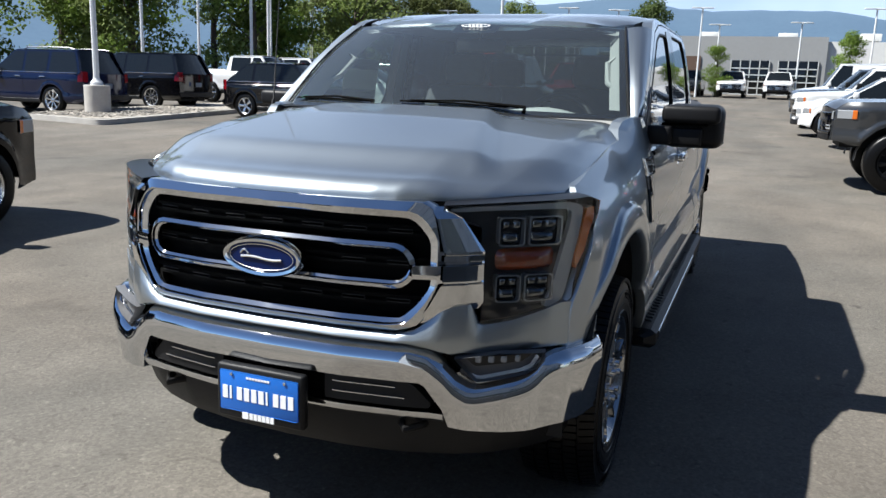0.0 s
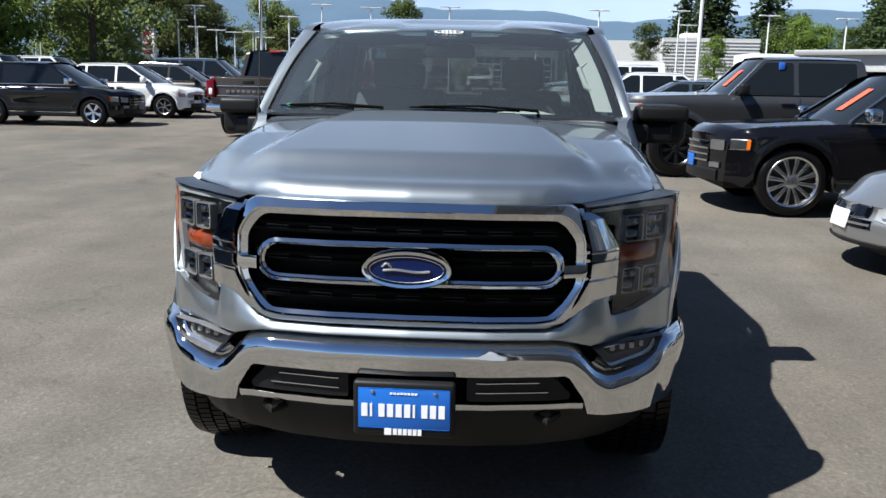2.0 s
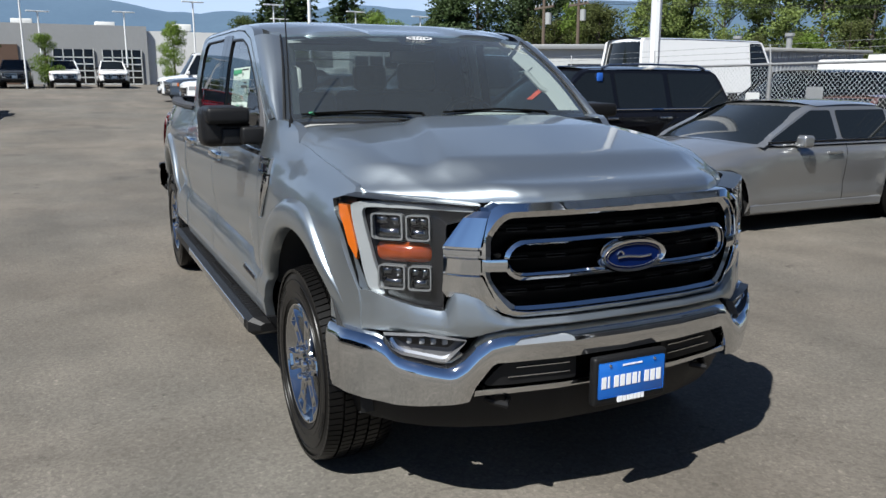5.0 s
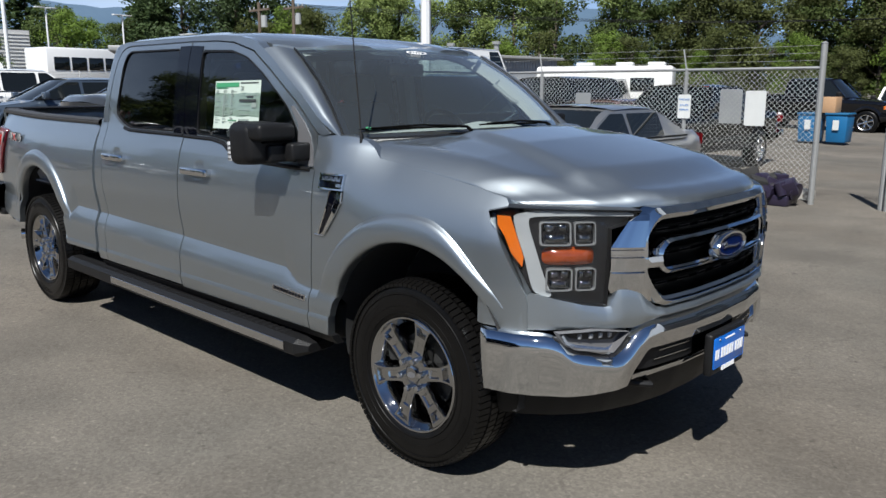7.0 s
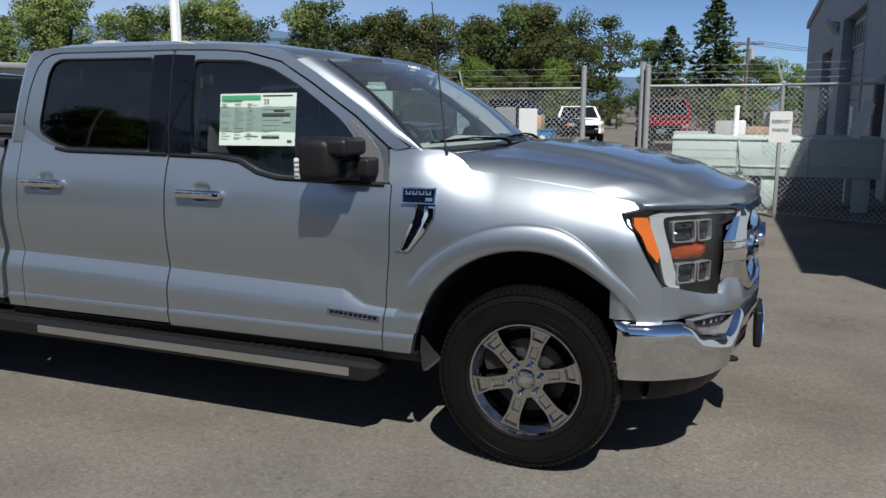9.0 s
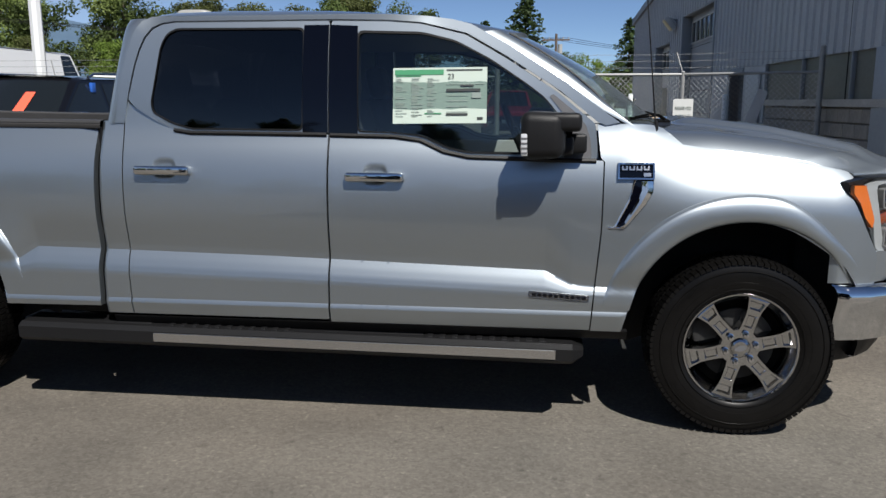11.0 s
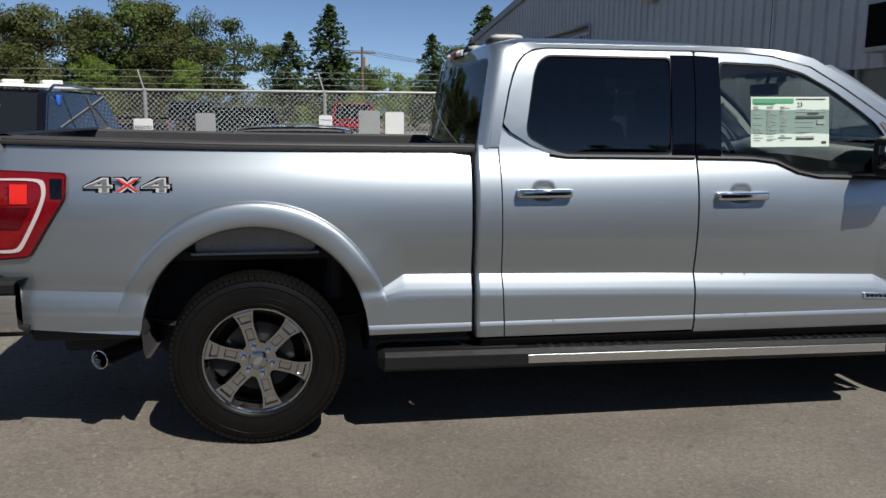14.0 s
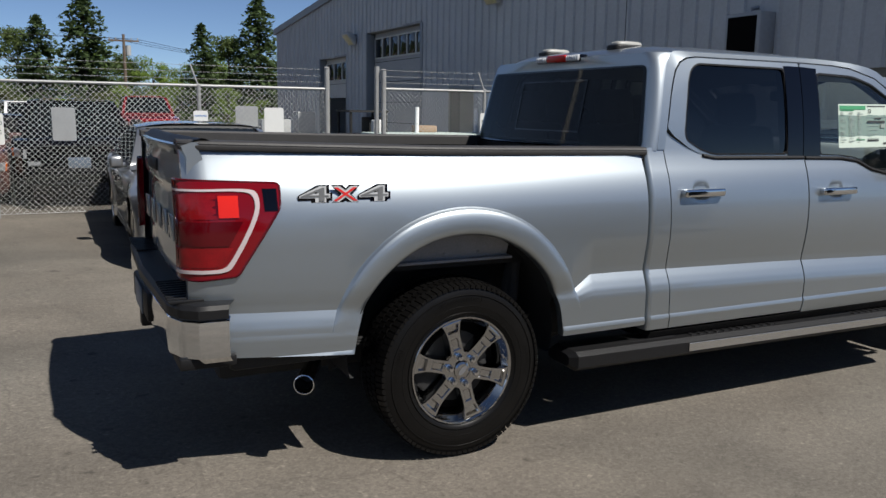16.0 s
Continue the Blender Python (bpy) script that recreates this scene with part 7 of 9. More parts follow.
    for a in ax:
        for s in (-1, 1):
            put_wheel(root, a, s * (hw - TW / 2 - .015 + (.06 if lift > .1 else 0)), R, TW if lift < .1 else .32, rim, spokes, rim_share, wide, 17 * (1 + (a > 0) + s))
    return root


P_BLACK = mat("black car paint", (.004, .004, .005), .06, bump=.02, bump_scale=900)
P_NAVY = mat("navy car paint", (.004, .008, .030), .08, bump=.02, bump_scale=900)
P_WHITE = paint("white car paint", (.72, .72, .71), 0, .3)
P_SILV = paint("silver car paint", (.30, .305, .31), .75, .34)
P_BROWN = paint("brown grey car paint", (.050, .042, .037), .4, .3)
P_RED = paint("red car paint", (.16, .008, .012), .1, .25)
P_CHAR = paint("charcoal car paint", (.032, .034, .037), .2, .3)
P_BLUE = paint("blue grey car paint", (.06, .08, .11), .4, .3)


def heading(x, y, deg, z=None):
    """A pose on the ground; deg 0 faces east (+x), 90 north (+y)."""
    return Matrix.Translation((x, y, gz(x) if z is None else z)) @ pose(0, 0, 0, 0, 0, deg)


SUV = dict(kind="suv", xa=.86, xt0=.22, xt1=-1.95, xd=-2.25, panes=((None, -.02), (-.10, -1.02), (-1.12, None)))
BIG = dict(L=5.23, W=2.03, H=1.94, wb=3.02, rw=.41, fo=.96, hood=(1.12, 1.22), belt=1.21, sill=.34, kind="suv", xa=.96, xt0=.14, xt1=-2.35, xd=-2.62, panes=((None, -.30), (-.38, -1.28), (-1.38, None)))
TRK = dict(L=5.95, W=2.03, H=1.96, wb=3.72, rw=.41, fo=.95, hood=(1.08, 1.20), belt=1.28, deck=1.36, sill=.46, kind="pickup", xa=1.14, xt0=.52, xt1=-.98, xd=-1.10, panes=((None, .14), (.06, -.86)), grille_box=(.72, .30))
MID = dict(L=4.75, W=1.87, H=1.69, wb=2.80, rw=.365, fo=.93, hood=(.88, 1.02), belt=1.07, sill=.27, kind="suv", xa=1.10, xt0=.14, xt1=-1.42, xd=-2.16, panes=((None, -.12), (-.20, -1.10), (-1.18, None)), nose=.34, tail=.24, roundness=.20, soft=.20)
M_SPOKE_D = mat("dark rim", (.015, .015, .016), .3, .6)

ROWN = "cars parked along the chain-link fence"
car("suv", "glossy black full-size SUV with chrome mirrors and red windscreen note", "car", heading(-7.46, 3.80 + 1.51, -90), P_BLACK, chrome=True, rails=True, spokes=12, rim_share=.74, wide=.09, screen_note=True, group=ROWN, lamp=M_BRIGHT, grille_box=(.52, .24), plate_mat=M_PLATE, **{**BIG, "H": 1.74, "belt": 1.10, "hood": (.99, 1.10), "sill": .32, "nose": .30, "tail": .22, "roundness": .22, "soft": .16})
car("pickup_truck", "charcoal lifted pickup truck on black off-road wheels", "pickup truck", heading(-11.15, 3.20 + 1.98, -90), P_CHAR, group=ROWN, lift=.20, rim=M_SPOKE_D, spokes=8, rim_share=.58, screen_note=True, grille_mat=M_GBLACK, **{**TRK, "L": 6.2, "wb": 3.96, "rw": .44, "H": 1.76, "belt": 1.12, "hood": (1.06, 1.14), "deck": 1.2, "fo": 1.0, "xa": 1.2, "xt0": .6, "arch": .11})
SED = dict(L=5.02, W=1.90, H=1.375, wb=2.85, rw=.325, fo=1.02, hood=(.655, .90), belt=.93, deck=1.0, sill=.20, kind="sedan", xa=.88, xt0=-.02, xt1=-1.18, xd=-1.95, panes=((None, -.30), (-.38, -1.20)), nose=.55, tail=.25, soft=.28, roundness=.34, arch=.045)
car("sedan", "silver sedan with worn five-spoke wheels parked by the fence", "car", heading(-3.98, 4.36 + 1.42, -90), P_SILV, group=ROWN, spokes=5, wide=.22, rim_share=.64, plate_mat=M_WHITE, grille_mat=M_GBLACK, trim=P_SILV, low_nose=True, **SED)
car("hatchback", "dark blue hatchback among the row of parked cars", "car", heading(-15.2, 5.3, -90), P_NAVY, group=ROWN, **{**MID, "H": 1.52, "belt": .98, "hood": (.80, .94)})
car("hatchback", "grey compact car among the row of parked cars", "car", heading(-18.6, 5.0, -90), P_BLUE, group=ROWN, **{**MID, "H": 1.50, "belt": .98, "hood": (.80, .94)})
car("suv", "white compact crossover with black lower trim", "car", heading(-22.4, 4.4, -90), P_WHITE, group=ROWN, **MID)
car("pickup_truck", "white pickup truck among the row of parked cars", "pickup truck", heading(-26.2, 4.9, -90), P_WHITE, group=ROWN, **TRK)
car("pickup_truck", "silver grey pickup truck among the row of parked cars", "pickup truck", heading(-31.5, 5.0, -90), P_BLUE, group=ROWN, **TRK)
VAN = dict(L=5.6, W=2.0, H=2.25, wb=3.4, rw=.36, fo=.95, hood=(1.05, 1.2), belt=1.22, sill=.32, kind="suv", xa=1.55, xt0=.95, xt1=-3.0, xd=-3.15, panes=((None, .50),))
car("van", "white cargo van parked at the end of the row", "van", heading(-37.5, 5.2, -90), P_WHITE, **VAN)

WESTN = "cars parked on the west side of the lot"
car("suv", "black crossover with bright trim and silver wheels", "car", heading(-18.65, -12.0, 90), P_BLACK, chrome=True, group=WESTN, spokes=5, wide=.2, **MID)
car("suv", "white crossover with dark windows", "car", heading(-22.6, -11.7, 90), P_WHITE, group=WESTN, plate_mat=M_PLATE, **MID)
car("suv", "brown grey crossover with silver wheels", "car", heading(-26.0, -11.4, 90), P_BROWN, group=WESTN, rails=True, **MID)
car("suv", "grey large SUV at the far end of a row", "car", heading(-29.5, -11.2, 90), P_BLUE, group=WESTN, **BIG)
car("suv", "navy blue full-size SUV beside the gravel island", "car", heading(-16.3, -20.1, -90), P_NAVY, chrome=True, group=WESTN, spokes=8, rim_share=.70, rails=True, **BIG)
car("suv", "black full-size SUV with chrome wheels behind the island", "car", heading(-20.4, -20.0, -90), P_BLACK, chrome=True, group=WESTN, spokes=9, rim_share=.72, **BIG)
car("pickup_truck", "white pickup truck behind the island", "pickup truck", heading(-26.2, -18.6, 90), P_WHITE, group=WESTN, **TRK)
car("suv", "white SUV in the back row of the lot", "car", heading(-30.5, -18.6, 90), P_WHITE, group=WESTN, **BIG)
car("pickup_truck", "dark brown heavy-duty pickup truck seen from behind", "pickup truck", heading(-18.0, -5.35, 180), P_BROWN, group=WESTN, plate_mat=M_PLATE, **{**TRK, "L": 6.35, "wb": 4.06, "H": 2.06, "rw": .42, "xa": 1.3, "xt0": .7, "fo": 1.0})
car("pickup_truck", "red pickup truck with a chrome grille", "pickup truck", heading(-27.2, -5.2, 0), P_RED, group=WESTN, **TRK)
FARN = "far row of trucks before the dealership"
for y, p, t in ((-7.0, P_BLUE, "silver blue"), (-4.3, P_CHAR, "dark grey"), (-1.2, P_WHITE, "white"), (2.0, P_WHITE, "white")):
    car("pickup_truck", t + " pickup truck in front of the far showroom", "pickup truck", heading(-62.0, y, 0), p, group=FARN, **TRK)
car("suv", "black SUV with its nose out, beside the open lane", "car", heading(-.85, -6.40, 180), P_BLACK, **{**BIG, "fo": .92})

YARD = "vehicles behind the chain-link fence"
car("pickup_truck", "dark pickup truck behind the fence", "pickup truck", heading(-5.22, 11.62, -90, 0), P_BLACK, group=YARD, lift=.03, grille_mat=M_GBLACK, **{**TRK, "L": 5.35, "W": 1.86, "H": 1.64, "wb": 3.3, "rw": .38, "fo": .9, "hood": (.98, 1.06), "belt": 1.12, "deck": 1.1, "sill": .42, "xa": .75, "xt0": .22, "xt1": -1.1, "xd": -1.22, "panes": ((None, -.1), (-.18, -1.0))})
car("hatchback", "dull red-brown old car with its nose to the fence", "car", heading(-7.05, 11.35, -90, 0), paint("dull red-brown paint", (.075, .030, .024), 0, .5), group=YARD, grille_mat=M_GBLACK, **{**MID, "W": 1.78, "H": 1.38, "belt": .92, "hood": (.80, .90), "sill": .24})
car("suv", "black boxy off-roader behind the fence", "car", heading(-9.0, 12.2, -90, 0), P_BLACK, group=YARD, **{**MID, "H": 1.86, "belt": 1.2, "hood": (1.08, 1.16), "xt1": -1.95, "soft": .1})
car("van", "white high-roof van behind the fence", "van", heading(-13.6, 14.2, 90, .12), P_WHITE, group=YARD, **{**VAN, "H": 2.6})
car("pickup_truck", "red pickup truck deep in the back yard", "pickup truck", heading(-2.2, 29.5, -90, 0), P_RED, group=YARD, **TRK)
car("pickup_truck", "black pickup truck parked in the back yard", "pickup truck", heading(-8.3, 28.6, 0, 0), P_BLACK, group=YARD, **TRK)
car("pickup_truck", "white pickup truck far back in the yard", "pickup truck", heading(-6.5, 32.5, -75, 0), P_WHITE, group=YARD, **{**TRK, "H": 1.70, "belt": 1.14, "hood": (1.0, 1.08), "deck": 1.15})
car("suv", "blue SUV parked deep in the yard", "car", heading(-12.5, 19.5, -70, 0), P_BLUE, group=YARD, **BIG)

# ---- service building on the east ----
B_Y0, B_Y1 = 1.25, 28.0


def bx(y):
    return 3.34 - .0255 * (y - 2)


def eave(y):
    return 4.55 + .095 * (min(y, B_Y1 + B_Y0 - y) - B_Y0)


M_SIDING = mat("grey steel siding", (0.36, 0.385, 0.415), 0.5, 0.0, vary=0.10, scale=1.5)
M_BLOCK = mat("concrete block", (0.23, 0.21, 0.185), 0.9, vary=0.25, scale=2.0, bump=0.8, bump_scale=80)
M_CONC = mat("concrete", (0.38, 0.36, 0.33), 0.9, vary=0.2, scale=3, bump=0.6, bump_scale=90)
M_FRAME = mat("painted steel frame", (0.20, 0.22, 0.24), 0.5)
M_DOORP = mat("grey door paint", (0.27, 0.29, 0.315), 0.5, vary=.10, scale=1.2)
M_DOORL = mat("pale door paint", (0.44, 0.46, 0.46), 0.5, vary=.10, scale=1.5)
building = thing("service_building", "grey corrugated steel service building with concrete block base", "building", kind="structure")


def wall_plate(name, y0, y1, z0, z1f, material, d=0.0):
    bm = bmesh.new()
    ys = lin(y0, y1, max(2, int((y1 - y0) / 1.0) + 2))
    surf(bm, lambda y, k: Vector((bx(y) - d, y, z0 if k == 0 else (z1f(y) if callable(z1f) else z1f))), ys, (0, 1))
    rim(bm, lambda c: c + Vector((.25, 0, 0)))
    return part(name, bm, material, building)


OPEN = [(14.9, 18.6, 3.75), (20.2, 22.8, 3.2)]
segs, prev = [], B_Y0
for a, b, h in OPEN:
    segs.append((prev, a))
    prev = b
segs.append((prev, B_Y1))
RIBS = []
for a, b in segs:
    low = 2.15 if a < 12 else 0.0
    wall_plate("siding", a, b, low, eave, M_SIDING)
    if low:
        RIBS.append((a, b, low))
    else:
        RIBS.append((a, b, 0.02))
for a, b, h in OPEN:
    wall_plate("siding", a, b, h, eave, M_SIDING)
    RIBS.append((a, b, h + .02))
    foot, count = (0, 6) if a < 19 else (h - 1.28, 3)
    bm = bmesh.new()
    box(bm, bx(a) + .16, bx(a) + .21, a, b, foot, h)
    dr = part("garage_door", bm, M_DOORP if a < 19 else M_DOORL, building, "grey sectional garage door" if a < 19 else "pale sectional garage door, half raised")
    for i in range(count):
        w = (b - a - .16) / count
        y0 = a + .08 + w * i
        bm = bmesh.new()
        box(bm, bx(a) + .145, bx(a) + .157, y0 + .04, y0 + w - .04, h - .70, h - .18, .01)
        lt = part("door_light", bm, M_CARGLASS, dr)
        bm = bmesh.new()
        for p0, p1, q0, q1 in ((y0, y0 + w, h - .74, h - .70), (y0, y0 + w, h - .18, h - .14), (y0, y0 + .04, h - .70, h - .18), (y0 + w - .04, y0 + w, h - .70, h - .18)):
            box(bm, bx(a) + .13, bx(a) + .158, p0 + .003, p1 - .003, q0, q1)
        part("light_frame", bm, M_DOORL, lt)
    for z in lin(foot + .62, h - .84, 2 if foot else 5):
        bm = bmesh.new()
        box(bm, bx(a) + .156, bx(a) + .159, a, b, z, z + .012)
        part("door_joint", bm, M_DARK, dr)
    for y in (a, b):
        bm = bmesh.new()
        box(bm, bx(y) - .03, bx(y) + .24, y - .07, y + .07, 0, h, .01)
        part("door_jamb", bm, M_FRAME, building)
    bm = bmesh.new()
    box(bm, bx(a) - .03, bx(a) + .24, a, b, h - .02, h + .05, .01)
    part("door_header", bm, M_FRAME, building)
# ribs of the siding, each a real trapezoid
for a, b, low in RIBS:
    y = math.ceil(a / .305) * .305
    while y < b - .02:
        bm = bmesh.new()
        vs = [bm.verts.new((bx(y) - dx, y + dy, z)) for z in (low, eave(y)) for dx, dy in ((0, -.045), (.035, -.022), (.035, .022), (0, .045))]
        for i in range(3):
            bm.faces.new((vs[i], vs[i + 1], vs[i + 5], vs[i + 4]))
        part("siding_rib", bm, M_SIDING, building)
        y += .305
# block base with its ledge
wall_plate("block_core", B_Y0, 10.8, 0, 1.42, M_BLOCK, -.03)
wall_plate("ledge", B_Y0, 10.8, 1.42, 1.52, M_CONC, .08)
for a, b in ((10.8, 12.2), (13.4, 14.9)):
    wall_plate("siding", a, b, 0, 2.15, M_SIDING)
bm = bmesh.new()
box(bm, bx(12.8) + .02, bx(12.8) + .30, 12.14, 12.2, 0, 2.15, .005)
box(bm, bx(12.8) - .02, bx(12.8) + .30, 12.2, 13.4, 2.03, 2.15, .005)
box(bm, bx(12.8) + .02, bx(12.8) + .30, 13.4, 13.46, 0, 2.15, .005)
part("doorway_frame", bm, M_FRAME, building, "frame round a dark open doorway")
bm = bmesh.new()
box(bm, bx(11.3) - .06, bx(11.3) - .02, 11.0, 11.9, 0, 2.0, .008)
part("leaning_door", bm, M_DOORL, building, "pale steel door leaf standing open against the wall")
wall_plate("window_band", B_Y0, 10.8, 1.52, 2.15, mat("dusty wired glass", (.12, .125, .11), .35, vary=.2, scale=1.2), -.05)
for y in lin(B_Y0, 10.8, 6):
    bm = bmesh.new()
    box(bm, bx(y) - .01, bx(y) + .05, y - .025, y + .025, 1.52, 2.15, .005)
    part("window_bar", bm, M_FRAME, building)
# walk door, hatch, lamps, pipe
bm = bmesh.new()
box(bm, bx(6) - .06, bx(6) + .06, 5.2, 6.15, 0, 2.15, .01)
wd = part("walk_door", bm, M_DOORP, building, "plain grey steel walk door with a narrow light")
bm = bmesh.new()
box(bm, bx(6) - .07, bx(6) - .055, 5.36, 5.46, 1.0, 1.85, .005)
part("door_light", bm, M_CARGLASS, wd)
bm = bmesh.new()
box(bm, bx(4) - .30, bx(4) + .02, 4.00, 4.62, 2.32, 2.94, .015)
cool = part("wall_cooler", bm, M_DOORP, building, "grey sheet-metal cooler box with a dark open front")
# near-black plate on the closed box paints a shaded opening
bm = bmesh.new()
box(bm, bx(4) - .306, bx(4) - .302, 4.06, 4.57, 2.38, 2.89, 0)
part("cooler_opening", bm, M_DARK, cool)
bm = bmesh.new()
ring(bm, [(bx(4) - .15, 4.3, 2.94), (bx(4) - .15, 4.3, 3.00), (bx(4) + .02, 4.3, 3.04)], .03)
part("cooler_pipe", bm, M_DOORP, cool)
M_LAMPY = mat("yellowed lamp lens", (.50, .46, .28), .30, vary=.3, scale=9)
for y, z in ((19.4, 3.62), (11.2, 3.95)):
    m = Matrix.Translation((bx(y) - .26, y, z)) @ pose(0, 0, 0, 0, 52, 0)
    bm = bmesh.new()
    box(bm, -.20, .20, -.24, .24, -.02, .10, .02, m=m)
    box(bm, -.13, .13, -.17, .17, .10, .18, .03, m=m)
    wl = part("wall_lamp", bm, M_DOORL, building, "old grey floodlight with a yellowed lens")
    bm = bmesh.new()
    box(bm, -.175, .175, -.215, .215, -.035, -.02, .006, m=m)
    part("lens", bm, M_LAMPY, wl, "yellowed prismatic lens")
    bm = bmesh.new()
    ring(bm, [m @ Vector((0, 0, .12)), (bx(y) - .12, y, z + .14), (bx(y) + .02, y, z + .14)], .025)
    part("lamp_arm", bm, M_FRAME, wl)
bm = bmesh.new()
box(bm, bx(3) - .16, bx(3) - .02, 3.3, 3.55, .85, 1.15, .01)
ring(bm, [(bx(3) - .10, 3.42, 0), (bx(3) - .10, 3.42, .9)], .03)
part("junction_box", bm, M_DOORP, building, "grey electrical box on a conduit")
bm = bmesh.new()
ring(bm, [(bx(7) - .03, 7.05, 1.5), (bx(7) - .03, 7.05, 4.6)], .008)
part("wall_cable", bm, M_BLACK, building)
# the rest of the hull
bm = bmesh.new()
surf(bm, lambda y, x: Vector((x - (.25 if x < 4 else 0), y, eave(y) + .05)), lin(B_Y0 - .2, B_Y1 + .2, 41), [3.35, 25])
surf(bm, lambda x, z: Vector((x, B_Y0, z)), [3.36, 25], [0, eave(B_Y0)])
surf(bm, lambda x, z: Vector((x, B_Y1, z)), [2.72, 25], [0, eave(B_Y1)])
part("roof_and_ends", bm, M_SIDING, building)
bm = bmesh.new()
surf(bm, lambda y, k: Vector((bx(y) - [.0, .10, .10, 0][k], y, eave(y) + [-.16, -.16, .06, .06][k])), lin(B_Y0 - .1, B_Y1 + .1, 41), range(4))
part("eave_trim", bm, M_FRAME, building)
# concrete blocks one by one near the lane
blk = bmesh.new()
box(blk, -.012, .03, -.195, .195, -.093, .093, .008, seg=1)
me = bpy.data.meshes.new("block")
blk.to_mesh(me)
blk.free()
me.materials.append(M_BLOCK)
for r in range(7):
    y = B_Y0 + .2 + (.2 if r % 2 else 0)
    while y < 10.6:
        o = new("block", me)
        o.parent = building
        o.matrix_basis = Matrix.Translation((bx(y) - .02, y, .10 + r * .2)) @ pose(0, 0, 0, 0, 0, 1.4)
        y += .40

# ---- chain-link fence ----
M_GALV = mat("galvanised steel", (0.27, 0.275, 0.275), 0.55, 0.35, vary=0.15, scale=12)
M_WIRE = mat("galvanised wire", (0.40, 0.41, 0.40), 0.6, 0.15)
FY = 8.42


def fence_run(name, p, q, top, posts, label, mesh_to=.06):
    """A run of chain link between two points of the plan."""
    p, q = Vector((*p, 0)), Vector((*q, 0))
    d = (q - p)
    ln = d.length
    d.normalize()
    root = thing(name, label, "fence", kind="structure")
    nrm = Vector((-d.y, d.x, 0))
    step = .078
    bm = bmesh.new()
    k = int((ln + top) / step)
    h = top - mesh_to

    def wire(a, b):
        a3, b3 = p + d * a[0] + Vector((0, 0, a[1])), p + d * b[0] + Vector((0, 0, b[1]))
        t = (b3 - a3).normalized()
        s_ = nrm
        w_ = t.cross(s_)
        r = .0024
        rows = [[bm.verts.new(c + (s_ * math.cos(a_) + w_ * math.sin(a_)) * r) for a_ in (0, 2.09, 4.19)] for c in (a3, b3)]
        for i in range(3):
            bm.faces.new((rows[0][i], rows[0][(i + 1) % 3], rows[1][(i + 1) % 3], rows[1][i]))
    for i in range(k):
        u = -h + i * step
        for flip in (0, 1):
            u0, u1 = u, u + h
            z0, z1 = mesh_to, top
            a0, a1 = max(0, u0), min(ln, u1)
            if a1 - a0 < .01:
                continue
            za, zb_ = z0 + (a0 - u0), z0 + (a1 - u0)
            if flip:
                za, zb_ = z0 + z1 - za, z0 + z1 - zb_
            wire((a0, za), (a1, zb_))
    ob = part("chain_link", bm, M_WIRE, root, "diamond wire mesh")
    tagged(ob, kind="stuff")
    bm = bmesh.new()
    ring(bm, [p + Vector((0, 0, top)), q + Vector((0, 0, top))], .021, 8)
    part("top_rail", bm, M_GALV, root)
    bm = bmesh.new()
    ring(bm, [p + Vector((0, 0, mesh_to)), q + Vector((0, 0, mesh_to))], .004, 5)
    part("tension_wire", bm, M_GALV, root)
    for a, hgt, r in posts:
        bm = bmesh.new()
        c = p + d * a
        ring(bm, [c, c + Vector((0, 0, hgt))], r, 10)
        ring(bm, [c + Vector((0, 0, hgt)), c + Vector((0, 0, hgt + .02))], [r * 1.15, r * .4], 10)
        part("post", bm, M_GALV, root)
        if hgt < 2.05:
            bm = bmesh.new()
            ring(bm, [c + Vector((0, 0, hgt - .03)), c + Vector((0, 0, hgt)) + Vector((-.10, .06, .30))], .012, 6)
            part("wire_arm", bm, M_GALV, root)
    for z, o in ((.10, .33), (.20, .66), (.30, 1.0)):
        bm = bmesh.new()
        ring(bm, [p + Vector((-.1 * o, .06 * o, top + z)), q + Vector((-.1 * o, .06 * o, top + z))], .0025, 4)
        n = int(ln / .25)
        for i in range(n):
            c = p + d * (i + .5) * ln / n + Vector((-.1 * o, .06 * o, top + z))
            ring(bm, [c + Vector((.012, 0, .018)), c - Vector((.012, 0, .018))], .0018, 3)
        part("barbed_wire", bm, M_GALV, root)
    return root


fence_run("fence_west", (-30, FY), (-1.59, FY), 1.872, [(30 - 1.59, 2.20, .042)] + [(30 - x, 1.882, .03) for x in (3.57, 6.3, 9.05, 11.8, 14.6, 17.4, 20.2, 23, 25.8, 28.6)], "galvanised chain-link fence with barbed wire along the lot")
fence_run("fence_east", (-.62, FY), (1.27, FY), 1.90, [(0, 2.2, .042), (1.89, 1.93, .03)], "galvanised chain-link fence beside the yard gate")
fence_run("fence_corner", (1.27, FY), (3.02, 7.55), 1.90, [(1.95, 2.25, .04)], "chain-link fence running to the building")
bm = bmesh.new()
ring(bm, [(-.71, FY + .08, 0), (-.71, FY + .08, 2.26)], .042, 10)
solo("gate_post", bm, M_GALV, "galvanised steel gate post", "post")
# signs
M_SIGN = mat("white sign face", (.52, .53, .52), .5, vary=.06, scale=6)
M_SIGNB = mat("bare sign back", (.34, .35, .35), .5, .5, vary=.1, scale=5)
M_INK = mat("dark green ink", (.03, .06, .05), .6)
M_SBLUE = mat("sign blue", (.03, .16, .45), .5)


